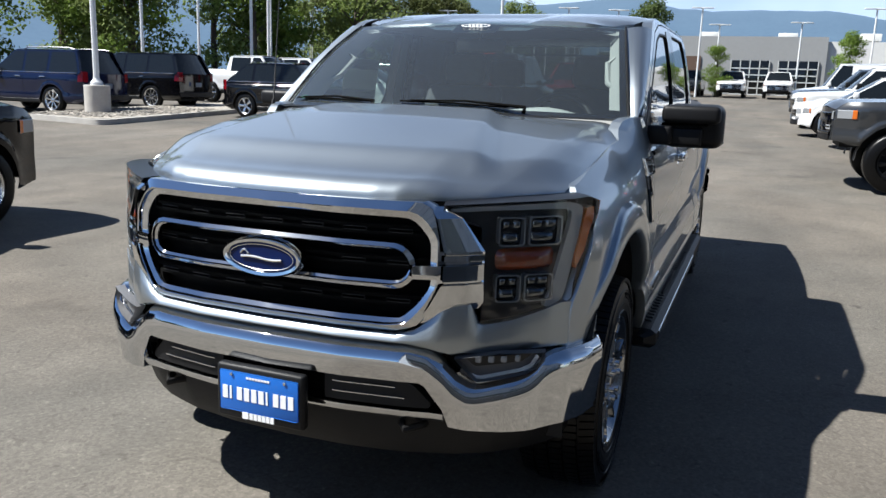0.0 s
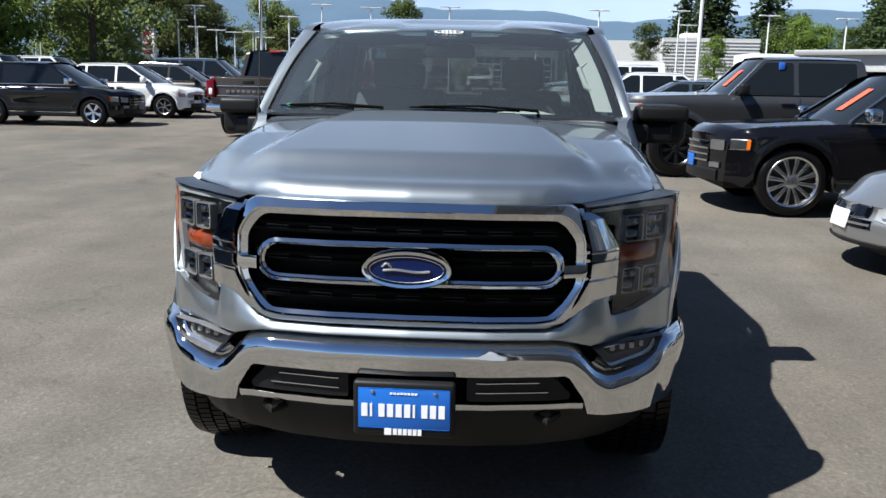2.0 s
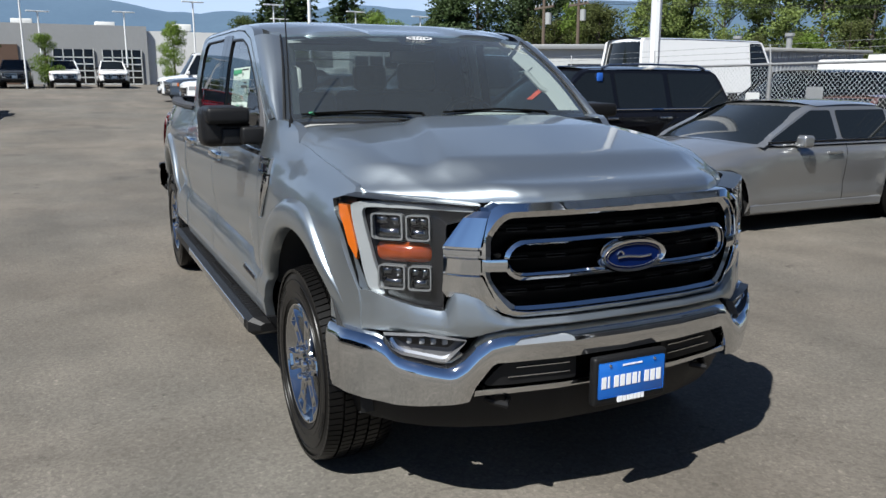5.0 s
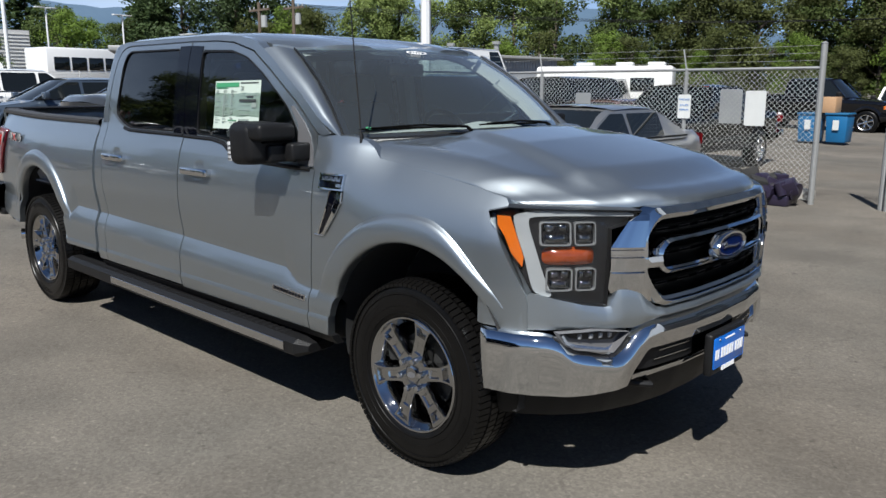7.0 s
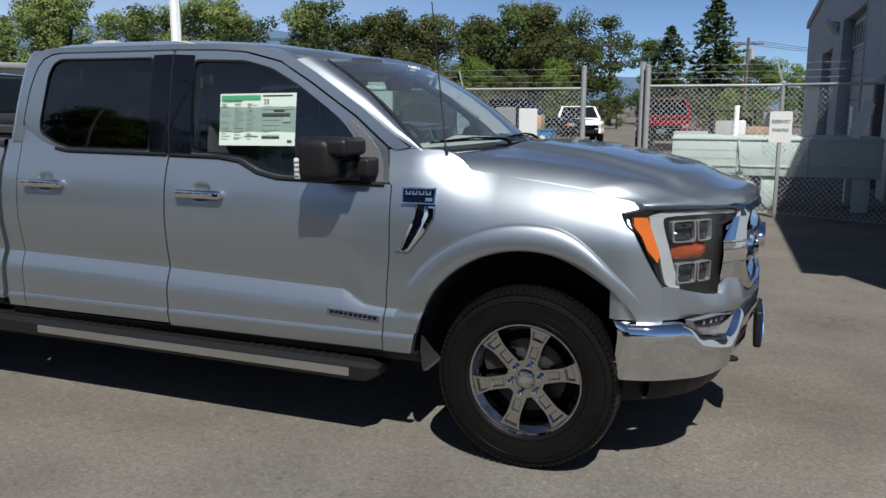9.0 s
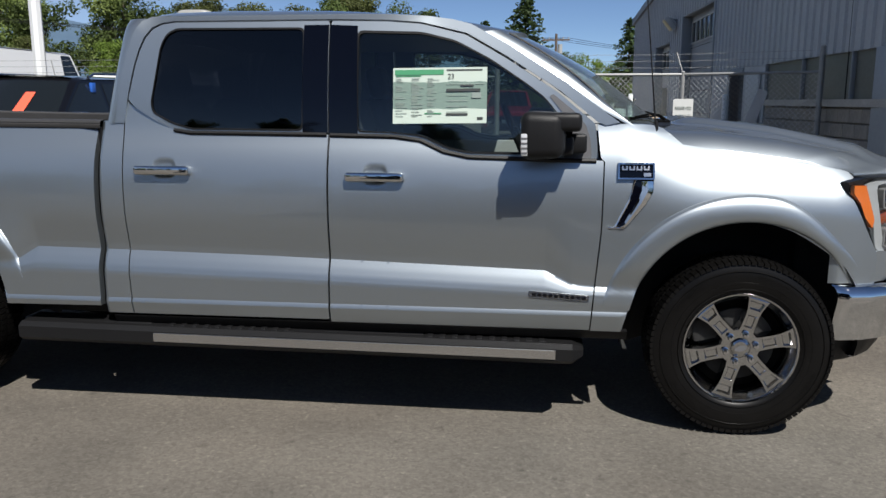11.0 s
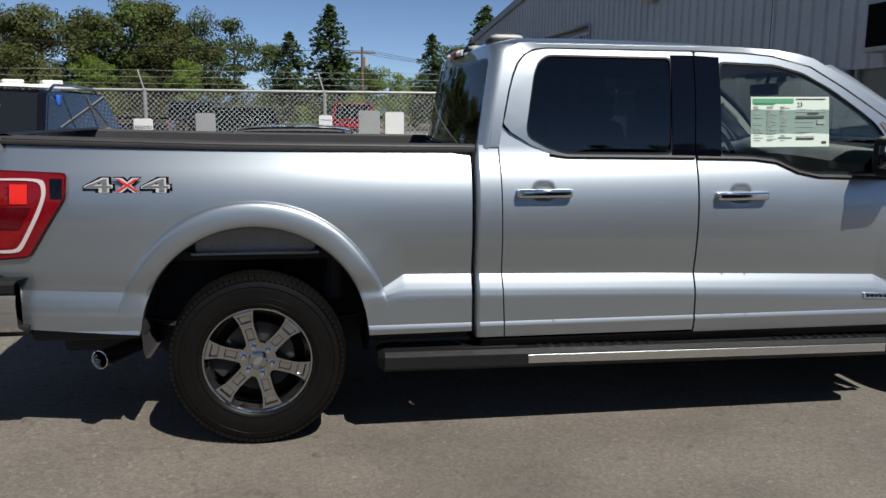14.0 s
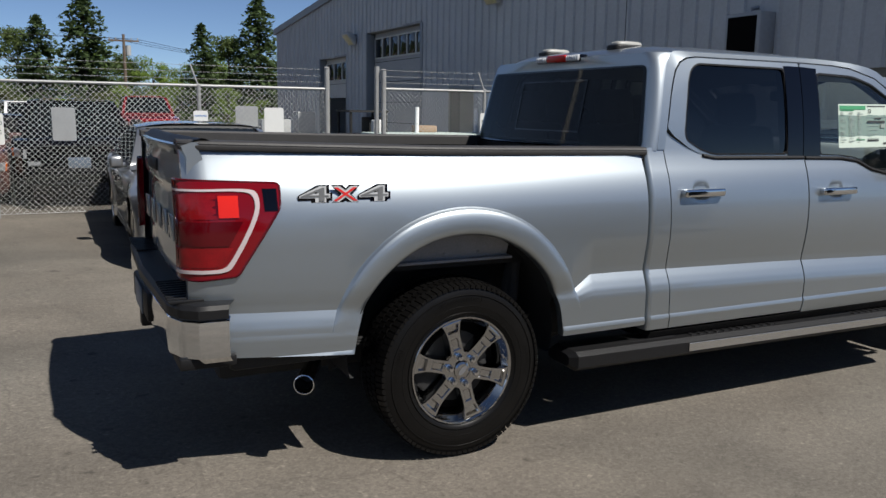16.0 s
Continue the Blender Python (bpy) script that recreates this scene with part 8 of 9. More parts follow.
def sign(name, label, x, y, z, w, h, material, lines=(), post=None, tilt=0, ink=M_INK, band=False):
    root = thing(name, label, "sign", at=Matrix.Translation((x, y, z)) @ pose(0, 0, 0, 0, tilt, 0))
    bm = bmesh.new()
    o = rounded([(-w / 2, -h / 2), (w / 2, -h / 2), (w / 2, h / 2), (-w / 2, h / 2)], .03, 4)
    plate(bm, o, lambda a, b: Vector((a, -.004, b)), back=lambda c: Vector((c.x, 0, c.y)))
    part("face", bm, material, root)
    for txt, zz, sz, wd in lines:
        words(txt, sz, ink, root, Matrix.Translation((0, -.0075, zz)) @ pose(0, 0, 0, 90, 0, 0), "lettering", .0008, wd)
    if band:
        bm = bmesh.new()
        box(bm, -w / 2 + .01, w / 2 - .01, -.008, -.004, h / 2 - .10, h / 2 - .01)
        part("band", bm, M_SBLUE, root)
    if post:
        bm = bmesh.new()
        box(bm, -.022, .022, .002, .03, -z, h * .3, .004)
        part("post", bm, M_GALV, root)
    return root


RES = (("RESERVED", .075, .070, .24), ("PARKING", -.045, .070, .21))
sign("parking_sign", "white metal sign reading reserved parking on a steel post", -6.27, 8.05, 1.235, .275, .41, M_SIGN, RES, True)
sign("parking_sign", "white metal sign reading reserved parking on a steel post", 1.27, 8.28, 1.31, .30, .44, M_SIGN, RES, True)
sign("wall_sign", "bare grey back of a metal sign on the fence", -5.41, FY - .03, 1.295, .30, .46, M_SIGNB)
sign("notice", "white notice with a blue heading on the fence", -3.56, FY - .04, 1.325, .21, .36, M_SIGN, (("PARKING", .105, .04, .17), ("SALES", .02, .04, .13), ("PERSON", -.05, .04, .15)), band=False, ink=M_SBLUE)
sign("wall_sign", "blank white metal sign on the fence", -2.46, FY - .04, 1.315, .30, .50, M_SIGN)
sign("wall_sign", "bare grey back of a metal sign on the fence", -2.86, FY + .04, 1.335, .34, .50, M_SIGNB)
sign("notice", "tilted white notice hanging on the fence", 2.25, 7.88, 1.42, .15, .50, M_SIGN, tilt=20)

# ---- yard things ----
trailer = thing("utility_trailer", "pale green steel utility box on legs behind the fence", "trailer")
M_PGRN = mat("faded green paint", (.36, .43, .40), .6, vary=.12, scale=3)
bm = bmesh.new()
box(bm, -.30, 2.75, 9.35, 10.4, .52, 1.14, .02)
part("box", bm, M_PGRN, trailer)
for x in (-.05, 1.2, 2.5):
    for y in (9.40, 10.25):
        bm = bmesh.new()
        box(bm, x - .12, x + .12, y, y + .06, 0, .52, .01)
        part("leg", bm, M_PGRN, trailer)
bm = bmesh.new()
for z in (.66, 1.08):
    box(bm, -.31, 2.76, 9.33, 9.35, z, z + .03, .004)
for x in (.7, 1.7):
    box(bm, x, x + .03, 9.33, 9.35, .52, 1.14, .004)
part("seam", bm, M_PGRN, trailer)
for x, y in ((-.25, 9.9), (1.55, 10.9)):
    bm = bmesh.new()
    ring(bm, [(x + .9, y, 0), (x + .9, y, 1.62)], .04, 8)
    solo("bollard", bm, M_WHITE, "white painted steel bollard in the yard", "bollard", "white bollards in the yard")
for i, (x, y) in enumerate(((-5.95, 20.9), (-5.22, 21.0))):
    b = thing("refuse_bin", "blue plastic refuse bin with papers stuck on", "bin", "blue refuse bins", at=Matrix.Translation((x, y, 0)))
    bm = bmesh.new()
    box(bm, -.30, .30, -.32, .32, .1, .86, .04)
    for v in bm.verts:
        k = .86 + .14 * v.co.z
        v.co.x *= k
        v.co.y *= k
    part("tub", bm, mat("blue plastic", (.008, .10, .24), .45, vary=.1), b)
    bm = bmesh.new()
    box(bm, -.32, .32, -.34, .34, .86, .92, .02)
    part("lid", bm, mat("blue lid", (.008, .09, .20), .45), b)
    bm = bmesh.new()
    box(bm, -.08, .08, -.345, -.325, .45, .72)
    part("label", bm, M_SIGN, b)
bm = bmesh.new()
box(bm, -5.72, -5.28, 20.7, 21.2, .92, 1.36, .01)
solo("cardboard_box", bm, mat("cardboard", (.36, .22, .12), .8, vary=.1), "brown cardboard box on a bin", "box")
# engine parts on the ground by the fence
rnd = random.Random(7)
M_ALU = mat("dirty cast metal", (.26, .25, .235), .55, .5, vary=.4, scale=9, bump=.6, bump_scale=40)
M_PURP = mat("dark plastic wrap", (.018, .014, .030), .3)
for x, y, sx, m_ in ((-2.95, 8.06, .34, M_ALU), (-2.35, 8.05, .34, M_UNDER), (-1.98, 8.1, .26, M_PURP)):
    heap = thing("engine_part", "dirty engine and gearbox parts lying by the fence", "engine part", "engine parts by the fence", at=Matrix.Translation((x, y, 0)))
    for i in range(17):
        bm = bmesh.new()
        c = Vector((rnd.uniform(-sx, sx), rnd.uniform(-.22, .22), rnd.uniform(.10, .36)))
        if i == 16:
            box(bm, -sx, sx, -.2, .2, 0, .16, .03)
        elif i % 2:
            lathe(bm, [(.001, -.12), (rnd.uniform(.05, .13), -.10), (rnd.uniform(.06, .14), .08), (.001, .10)], 12, Matrix.Translation(c) @ pose(0, 0, 0, rnd.uniform(0, 90), 0, rnd.uniform(0, 180)))
        else:
            q = rnd.uniform(.06, .12)
            box(bm, -q, q, -q * .8, q * .8, -q * .8, q, .02, m=Matrix.Translation(c) @ pose(0, 0, 0, rnd.uniform(-30, 30), rnd.uniform(-30, 30), rnd.uniform(0, 90)))
        for v in bm.verts:
            v.co.z = max(.0, v.co.z)
        part("housing" if i == 16 else ("drum" if i % 2 else "casting"), bm, m_, heap)
bm = bmesh.new()
box(bm, -3.6, -1.7, 8.75, 8.95, 0, .16, .03)
solo("kerb_block", bm, M_CONC, "precast concrete wheel stop behind the fence", "wheel stop")
# cabinets and racks in the yard
M_CAB = mat("grey cabinet paint", (.30, .31, .31), .5, vary=.08)
for x, y, w, h in ((.41, 19.7, .86, 1.23), (1.5, 20.3, .55, 1.46), (-.6, 20.0, 1.1, .92)):
    c = thing("steel_cabinet", "weathered grey steel cabinet in the yard", "cabinet", "grey cabinets in the yard", at=Matrix.Translation((x, y, 0)))
    bm = bmesh.new()
    box(bm, -w / 2, w / 2, -.3, .3, .05, h, .015)
    part("body", bm, M_CAB, c)
    bm = bmesh.new()
    box(bm, -w / 2 + .03, w / 2 - .03, -.312, -.30, .1, h - .05, .008)
    part("door", bm, M_CAB, c)
bm = bmesh.new()
for x in (.15, .95):
    for y in (12.2, 13.0):
        ring(bm, [(x, y, 0), (x, y, 1.55)], .03, 6)
for z in (.5, 1.0, 1.5):
    box(bm, .1, 1.0, 12.15, 13.05, z, z + .04)
box(bm, .2, .55, 12.3, 12.9, .54, .95, .03)
box(bm, .6, .9, 12.3, 12.8, 1.04, 1.4, .03)
solo("storage_rack", bm, M_UNDER, "black steel rack loaded with parts", "rack")
bm = bmesh.new()
box(bm, .55, .80, 11.9, 12.1, .0, 1.35, .04)
solo("water_heater", bm, M_SIGN, "white upright tank by the rack", "tank")
bm = bmesh.new()
box(bm, .80, 1.22, 10.2, 10.5, 1.14, 1.27, .01)
solo("cardboard_box", bm, mat("card", (.26, .18, .115), .8, vary=.1), "flat brown cardboard box on the trailer", "box")
# truck camper
cp = thing("truck_camper", "white truck camper with roof vents behind the fence", "camper", at=Matrix.Translation((-13.2, 22.3, 0)) @ pose(0, 0, 0, 0, 0, 25))
bm = bmesh.new()
box(bm, -1.9, 1.9, -1.05, 1.05, 1.0, 2.35, .08)
box(bm, -2.8, -1.8, -1.05, 1.05, 1.75, 2.35, .10)
part("shell", bm, mat("white camper skin", (.68, .68, .66), .4, vary=.06), cp)
for x in (-1.2, .2, 1.3):
    bm = bmesh.new()
    box(bm, x - .3, x + .3, -.3, .3, 2.35, 2.50, .04)
    part("roof_vent", bm, M_SIGN, cp)
for x in (-1.2, .5):
    bm = bmesh.new()
    box(bm, x, x + .8, -1.07, -1.05, 1.5, 1.95, .02)
    part("window", bm, M_CARGLASS, cp)
bm = bmesh.new()
box(bm, -1.5, 1.9, -.8, .8, .0, 1.0, .1)
part("base", bm, P_CHAR, cp)
# long metal shed beyond the yard
sh = thing("metal_shed", "low grey ribbed metal shed with roof vents", "building")
SX, SY = (-35.5, -25.3), (28.8, 35.4)
M_SHED = mat("grey ribbed steel", (.30, .315, .335), .55, .2, vary=.10, scale=2)
bm = bmesh.new()
box(bm, *SX, *SY, 0, 3.15)
part("wall", bm, M_SHED, sh)
rib = None
for i in range(26):
    y = SY[0] + .12 + i * .25
    if rib is None:
        bm = bmesh.new()
        box(bm, -.02, .035, -.05, .05, 0, 3.1, .01, seg=1)
        rib = part("rib", bm, M_SHED, sh)
        rib.matrix_basis = Matrix.Translation((SX[1], y, 0))
    else:
        share("rib", rib, sh, Matrix.Translation((SX[1], y, 0)))
for i in range(40):
    share("rib", rib, sh, Matrix.Translation((SX[0] + .12 + i * .25, SY[0], 0)) @ pose(0, 0, 0, 0, 0, -90))
bm = bmesh.new()
box(bm, SX[0] - .3, SX[1] + .3, SY[0] - .3, SY[1] + .3, 3.15, 3.30, .03)
part("roof", bm, mat("weathered roof sheet", (.30, .30, .29), .6, vary=.15), sh)
for x, y in ((-33, 31), (-30, 31.5), (-27, 32)):
    bm = bmesh.new()
    ring(bm, [(x, y, 3.2), (x, y, 4.0)], .15, 10)
    ring(bm, [(x, y, 4.0), (x, y, 4.15)], .24, 10)
    part("roof_vent", bm, M_GALV, sh)
sh2 = thing("metal_shed", "low pale shed with dark openings beyond the parked cars", "building")
m = Matrix.Translation((-34, 22.5, .4)) @ pose(0, 0, 0, 0, 0, 62)
bm = bmesh.new()
box(bm, -8, 8, -3, 3, 0, 2.9, m=m)
part("wall", bm, mat("grey shed wall", (.42, .43, .42), .6, vary=.08), sh2)
# near-black panels on the solid wall paint shaded openings
bm = bmesh.new()
for i in range(4):
    box(bm, -7 + i * 3.7, -4.2 + i * 3.7, -3.05, -2.98, .1, 2.2, m=m)
part("opening", bm, M_DARK, sh2)
bm = bmesh.new()
box(bm, -8.3, 8.3, -3.3, 3.3, 2.9, 3.15, .04, m=m)
part("roof", bm, M_GALV, sh2)

# ---- showroom in the west ----
sr = thing("showroom", "long pale showroom and workshop building far across the lot", "building")
Z0 = gz(-72)
M_SRG = mat("grey render", (.27, .275, .275), .8, vary=.05, scale=.3)
M_SRW = mat("pale render", (.60, .60, .58), .8, vary=.05, scale=.3)
bm = bmesh.new()
box(bm, -92, -72, -7.0, 5.6, Z0, 6.5)
part("grey_wing", bm, M_SRG, sr)
bm = bmesh.new()
box(bm, -90, -72.4, 5.6, 15.0, Z0, 6.15)
part("pale_wing", bm, M_SRW, sr)
bm = bmesh.new()
box(bm, -86, -72.2, 15.0, 23.6, Z0, 6.45)
part("ribbed_wing", bm, mat("pale ribbed wall", (.50, .50, .49), .6, vary=.04, scale=.3), sr)
bm = bmesh.new()
for i in range(15):
    box(bm, -72.19, -72.14, 15.0, 23.6, Z0 + .3 + i * .30, Z0 + .36 + i * .30)
part("wall_rib", bm, M_SRW, sr)
for y0 in (-1.9, 1.9):
    bm = bmesh.new()
    box(bm, -71.98, -71.9, y0, y0 + 3.2, Z0, Z0 + 2.9, .02)
    gd = part("garage_door", bm, M_CARGLASS, sr, "glazed overhead door")
    bm = bmesh.new()
    for i in range(5):
        box(bm, -71.9, -71.86, y0, y0 + 3.2, Z0 + .55 * i, Z0 + .55 * i + .09)
    for i in range(5):
        box(bm, -71.9, -71.86, y0 + .775 * i, y0 + .775 * i + .08, Z0, Z0 + 2.9)
    part("door_frame", bm, M_SIGN, gd)
bm = bmesh.new()
box(bm, -71.98, -71.9, -5.9, -4.4, Z0, Z0 + 3.2)
part("entrance", bm, mat("brown entrance", (.10, .06, .04), .6), sr)
for x, y in ((-75, -4), (-76, 2.5), (-76, 9), (-75, 18)):
    bm = bmesh.new()
    box(bm, x - 1, x + 1, y - .8, y + .8, 6.4, 7.0, .05)
    part("roof_unit", bm, M_SRW, sr)
bus = thing("shuttle_bus", "white shuttle bus with a dark window band", "bus", at=Matrix.Translation((-48, 17.5, gz(-48))) @ pose(0, 0, 0, 0, 0, -80))
bm = bmesh.new()
box(bm, -3.6, 2.6, -1.15, 1.15, .5, 2.9, .12)
box(bm, 2.5, 3.6, -1.0, 1.0, .5, 1.6, .15)
part("body", bm, P_WHITE, bus)
bm = bmesh.new()
for i in range(5):
    for s in (-1, 1):
        box(bm, -3.2 + i * 1.1, -2.25 + i * 1.1, s * 1.14, s * 1.17, 1.6, 2.35, .03)
part("window", bm, M_CARGLASS, bus)
for x in (-2.2, 2.5):
    for s in (-1, 1):
        put_wheel(bus, x, s * 1.0, .42, .25, M_BRIGHT, 6, .6, .12, 0)
# tall dealer sign, its mark a plain shape
ts = thing("pylon_sign", "white pylon sign with a plain red mark", "sign", at=Matrix.Translation((-80, -36.2, gz(-80))) @ pose(0, 0, 0, 0, 0, 66) @ Matrix.Diagonal((.56, .56, 1.16, 1)))
bm = bmesh.new()
box(bm, -1.7, 1.7, -.3, .3, 0, 4.9, .12)
part("panel", bm, mat("white sign panel", (.75, .74, .74), .4), ts)
bm = bmesh.new()
for a, b, zc in ((.95, .62, 3.75), (.5, .33, 3.85)):
    for yy in (-.33, .33):
        ring(bm, [(a * math.cos(t), yy, zc + b * math.sin(t)) for t in lin(0, 2 * math.pi, 25)[:-1]], .09, 5, True)
for i in range(6):
    for yy in (-.33, .30):
        box(bm, -1.15 + i * .39, -.85 + i * .39, yy, yy + .03, 2.35, 2.72)
part("mark", bm, M_CRED, ts)

# ---- gravel island ----
isl = thing("kerb_island", "gravel parking island with a concrete kerb", "island", kind="structure")
io = rounded([(-13.6, -17.8), (-13.0, -14.4), (-19.6, -15.1), (-30, -15.6), (-30, -18.2), (-17.2, -18.4)], .5, 5)
bm = bmesh.new()
plate(bm, dense(io, .5), lambda x, y: Vector((x, y, gz(x) + .14)), back=lambda c: Vector((c.x, c.y, gz(c.x) - .05)))
part("kerb", bm, M_CONC, isl)
cx, cy_ = -20.5, -16.7
bm = bmesh.new()
plate(bm, dense([(cx + (x - cx) * .975, cy_ + (y - cy_) * .88) for x, y in io], .5), lambda x, y: Vector((x, y, gz(x) + .148)))
part("gravel", bm, mat("gravel", (.30, .27, .23), .95, vary=.5, scale=3, bump=1.0, bump_scale=25), isl)
bm = bmesh.new()
rnd = random.Random(3)
for i in range(900):
    x, y = rnd.uniform(-19, -13.6), rnd.uniform(-17.9, -15.0)
    q = rnd.uniform(.014, .038)
    box(bm, -q, q, -q * .8, q * .8, -q * .5, q * .6, 0, m=Matrix.Translation((x, y, gz(x) + .155)) @ pose(0, 0, 0, rnd.uniform(0, 40), rnd.uniform(0, 40), rnd.uniform(0, 180)))
st = part("stone", bm, mat("pebbles", (.24, .22, .19), .95, vary=.4, scale=6), isl)
tagged(st, kind="stuff")

# ---- light poles ----
M_POLE = mat("white painted pole", (.66, .67, .67), .45, vary=.05, scale=2)


def pole_meshes(h, r, heads):
    out = []
    bm = bmesh.new()
    ring(bm, [(0, 0, 0), (0, 0, h * .5), (0, 0, h)], [r, r * .9, r * .8], 8)
    out.append(("shaft", bm, M_POLE))
    bm = bmesh.new()
    for s in ((-1, 1) if heads == 2 else (1,)):
        box(bm, -.14, .14, s * .10, s * .78, h - .02, h + .05, .02)
    box(bm, -.05, .05, -.14, .14, h - .05, h + .06, .02)
    out.append(("lamp_head", bm, M_POLE))
    return out


POLE = {}


def lamp_pole(x, y, h, turn=0, r=.075, base=False, heads=2, z=None):
    root = thing("light_pole", "white parking-lot light pole with twin lamp heads" if heads == 2 else "white parking-lot light pole", "light pole", "light poles of the lot", at=Matrix.Translation((x, y, gz(x) if z is None else z)) @ pose(0, 0, 0, 0, 0, turn))
    key = (h, r, heads)
    if key not in POLE:
        POLE[key] = [part(n, b, m, root) for n, b, m in pole_meshes(h, r, heads)]
    else:
        for o in POLE[key]:
            share(o.name.split(".")[0], o, root, Matrix.Identity(4))
    if base:
        bm = bmesh.new()
        lathe(bm, [(.001, 0), (.36, 0), (.36, .78), (.34, .80), (.001, .80)], 24, pose(0, 0, 0, 90, 0, 0))
        for v in bm.verts:
            v.co.z = abs(v.co.z)
        part("base", bm, M_CONC, root, "round concrete pole base")
        bm = bmesh.new()
        lathe(bm, [(.001, 0), (.17, 0), (.17, .08), (.10, .16), (.09, .2)], 16, Matrix.Translation((0, 0, .80)) @ pose(0, 0, 0, 90, 0, 0))
        for v in bm.verts:
            v.co.z = .80 + abs(v.co.z - .80)
        part("collar", bm, M_POLE, root)


for x, y, h in ((-61.4, -25.6, 5.2), (-61.2, -24.1, 6.3), (-68.5, -26.7, 5.0), (-65.2, -23.8, 4.6), (-66.6, -22.7, 4.5), (-68.0, -21.5, 4.6), (-64.9, -20.3, 4.5), (-66.4, -19.9, 4.1), (-60.5, -16.3, 5.5),
                (-64.5, -16.4, 4.0), (-60.2, -13.6, 6.4), (-67.4, -14.6, 5.0), (-64.3, -14.4, 3.7), (-65.8, -13.8, 3.6), (-67.2, -12.5, 4.5), (-59.9, -9.7, 6.2), (-65.5, -10.7, 4.0)):
    lamp_pole(x, y, h, 12, .07 if h > 5 else .055)
for x, y, h in ((-67.0, -11.2, 3.3), (-63.8, -9.2, 3.6), (-59.3, -3.6, 6.3), (-64, -2.6, 5.4), (-63, 3.2, 5.5), (-58.2, 7.5, 6.1), (-57.7, 13.2, 6.1), (-63.0, 15.0, 5.4), (-57.1, 19.4, 5.8), (-56.6, 24.6, 5.6), (-59.2, -35.9, 6.2), (-71.1, -43.3, 6.5), (-76.8, -37.6, 6.5)):
    lamp_pole(x, y, h, 12, .07 if h > 5 else .055)
for x, y in ((-34.8, -25.1), (-39.4, -27.1), (-40.0, -12.5), (-35.6, 9.5)):
    lamp_pole(x, y, 9.0, 0, .09)
for x, y in ((-27, -25.6), (-33.4, -27.5), (-50, -34.0)):
    lamp_pole(x, y, 9.0, 0, .075)
lamp_pole(-9.6, 8.85, 9.0, 0, .11, z=0)
lamp_pole(-15.3, -16.8, 9.0, 0, .085, base=True, z=gz(-15.3) + .13)

# ---- utility poles and wires ----
M_WOODP = mat("weathered pole wood", (.10, .075, .055), .9, vary=.25, scale=3)


def utility_pole(x, y, h):
    root = thing("utility_pole", "weathered wooden utility pole with crossarm", "utility pole", "utility poles along the trees", at=Matrix.Translation((x, y, 0)))
    bm = bmesh.new()
    ring(bm, [(0, 0, 0), (0, 0, h)], [.16, .11], 8)
    part("shaft", bm, M_WOODP, root)
    bm = bmesh.new()
    box(bm, -1.2, 1.2, -.06, .06, h - .6, h - .46)
    part("crossarm", bm, M_WOODP, root)
    bm = bmesh.new()
    for q in (-1.1, -.6, .6, 1.1):
        ring(bm, [(q, 0, h - .46), (q, 0, h - .28)], .05, 6)
    part("insulator", bm, M_CAB, root)
    bm = bmesh.new()
    ring(bm, [(.35, .15, h - 1.7), (.35, .15, h - .9)], .22, 10)
    part("transformer", bm, M_CAB, root)
    return Vector((x, y, h - .35))


UP = [utility_pole(-47, 30, 7.5), utility_pole(-47.5, 33.3, 7.9), utility_pole(.4, 69, 7.4), utility_pole(22, 78, 8.0)]
for a, b in zip(UP, UP[1:]):
    for o in (-1.0, 0, 1.0):
        bm = bmesh.new()
        ring(bm, [a.lerp(b, t) + Vector((o, 0, -1.2 * math.sin(math.pi * t))) for t in lin(0, 1, 16)], .016, 4)
        solo("power_line", bm, M_BLACK, "thin sagging overhead power line", "wire", "overhead power lines")

# ---- trees ----
def leaf_mat(name, base):
    m = mat(name, base, .6, spec=.2)
    nt = m.node_tree
    b = nt.nodes["Principled BSDF"]
    g = nt.nodes.new("ShaderNodeNewGeometry")
    oi = nt.nodes.new("ShaderNodeObjectInfo")
    add = nt.nodes.new("ShaderNodeMath")
    add.operation = "ADD"
    mr = nt.nodes.new("ShaderNodeMapRange")
    mr.inputs["From Max"].default_value = 2.0
    mr.inputs["To Min"].default_value, mr.inputs["To Max"].default_value = .55, 1.5
    sc = nt.nodes.new("ShaderNodeVectorMath")
    sc.operation = "SCALE"
    sc.inputs[0].default_value = base
    nt.links.new(g.outputs["Random Per Island"], add.inputs[0])
    nt.links.new(oi.outputs["Random"], add.inputs[1])
    nt.links.new(add.outputs[0], mr.inputs["Value"])
    nt.links.new(mr.outputs[0], sc.inputs["Scale"])
    nt.links.new(sc.outputs[0], b.inputs["Base Color"])
    tr = nt.nodes.new("ShaderNodeBsdfTranslucent")
    nt.links.new(sc.outputs[0], tr.inputs["Color"])
    mx = nt.nodes.new("ShaderNodeMixShader")
    mx.inputs[0].default_value = .42
    nt.links.new(b.outputs[0], mx.inputs[1])
    nt.links.new(tr.outputs[0], mx.inputs[2])
    nt.links.new(mx.outputs[0], nt.nodes["Material Output"].inputs["Surface"])
    return m


L_GREEN = leaf_mat("broad leaves", (.070, .098, .028))
L_OLIVE = leaf_mat("olive leaves", (.080, .094, .030))
# leaf colour raised to paint in fuller sun on these trees
L_WEST = leaf_mat("cottonwood leaves", (.180, .230, .070))
L_LIGHT = leaf_mat("light leaves", (.125, .185, .034))
L_NEEDLE = leaf_mat("needles", (.060, .090, .036))
M_BARK = mat("bark", (.07, .055, .042), .9, vary=.3, scale=4)


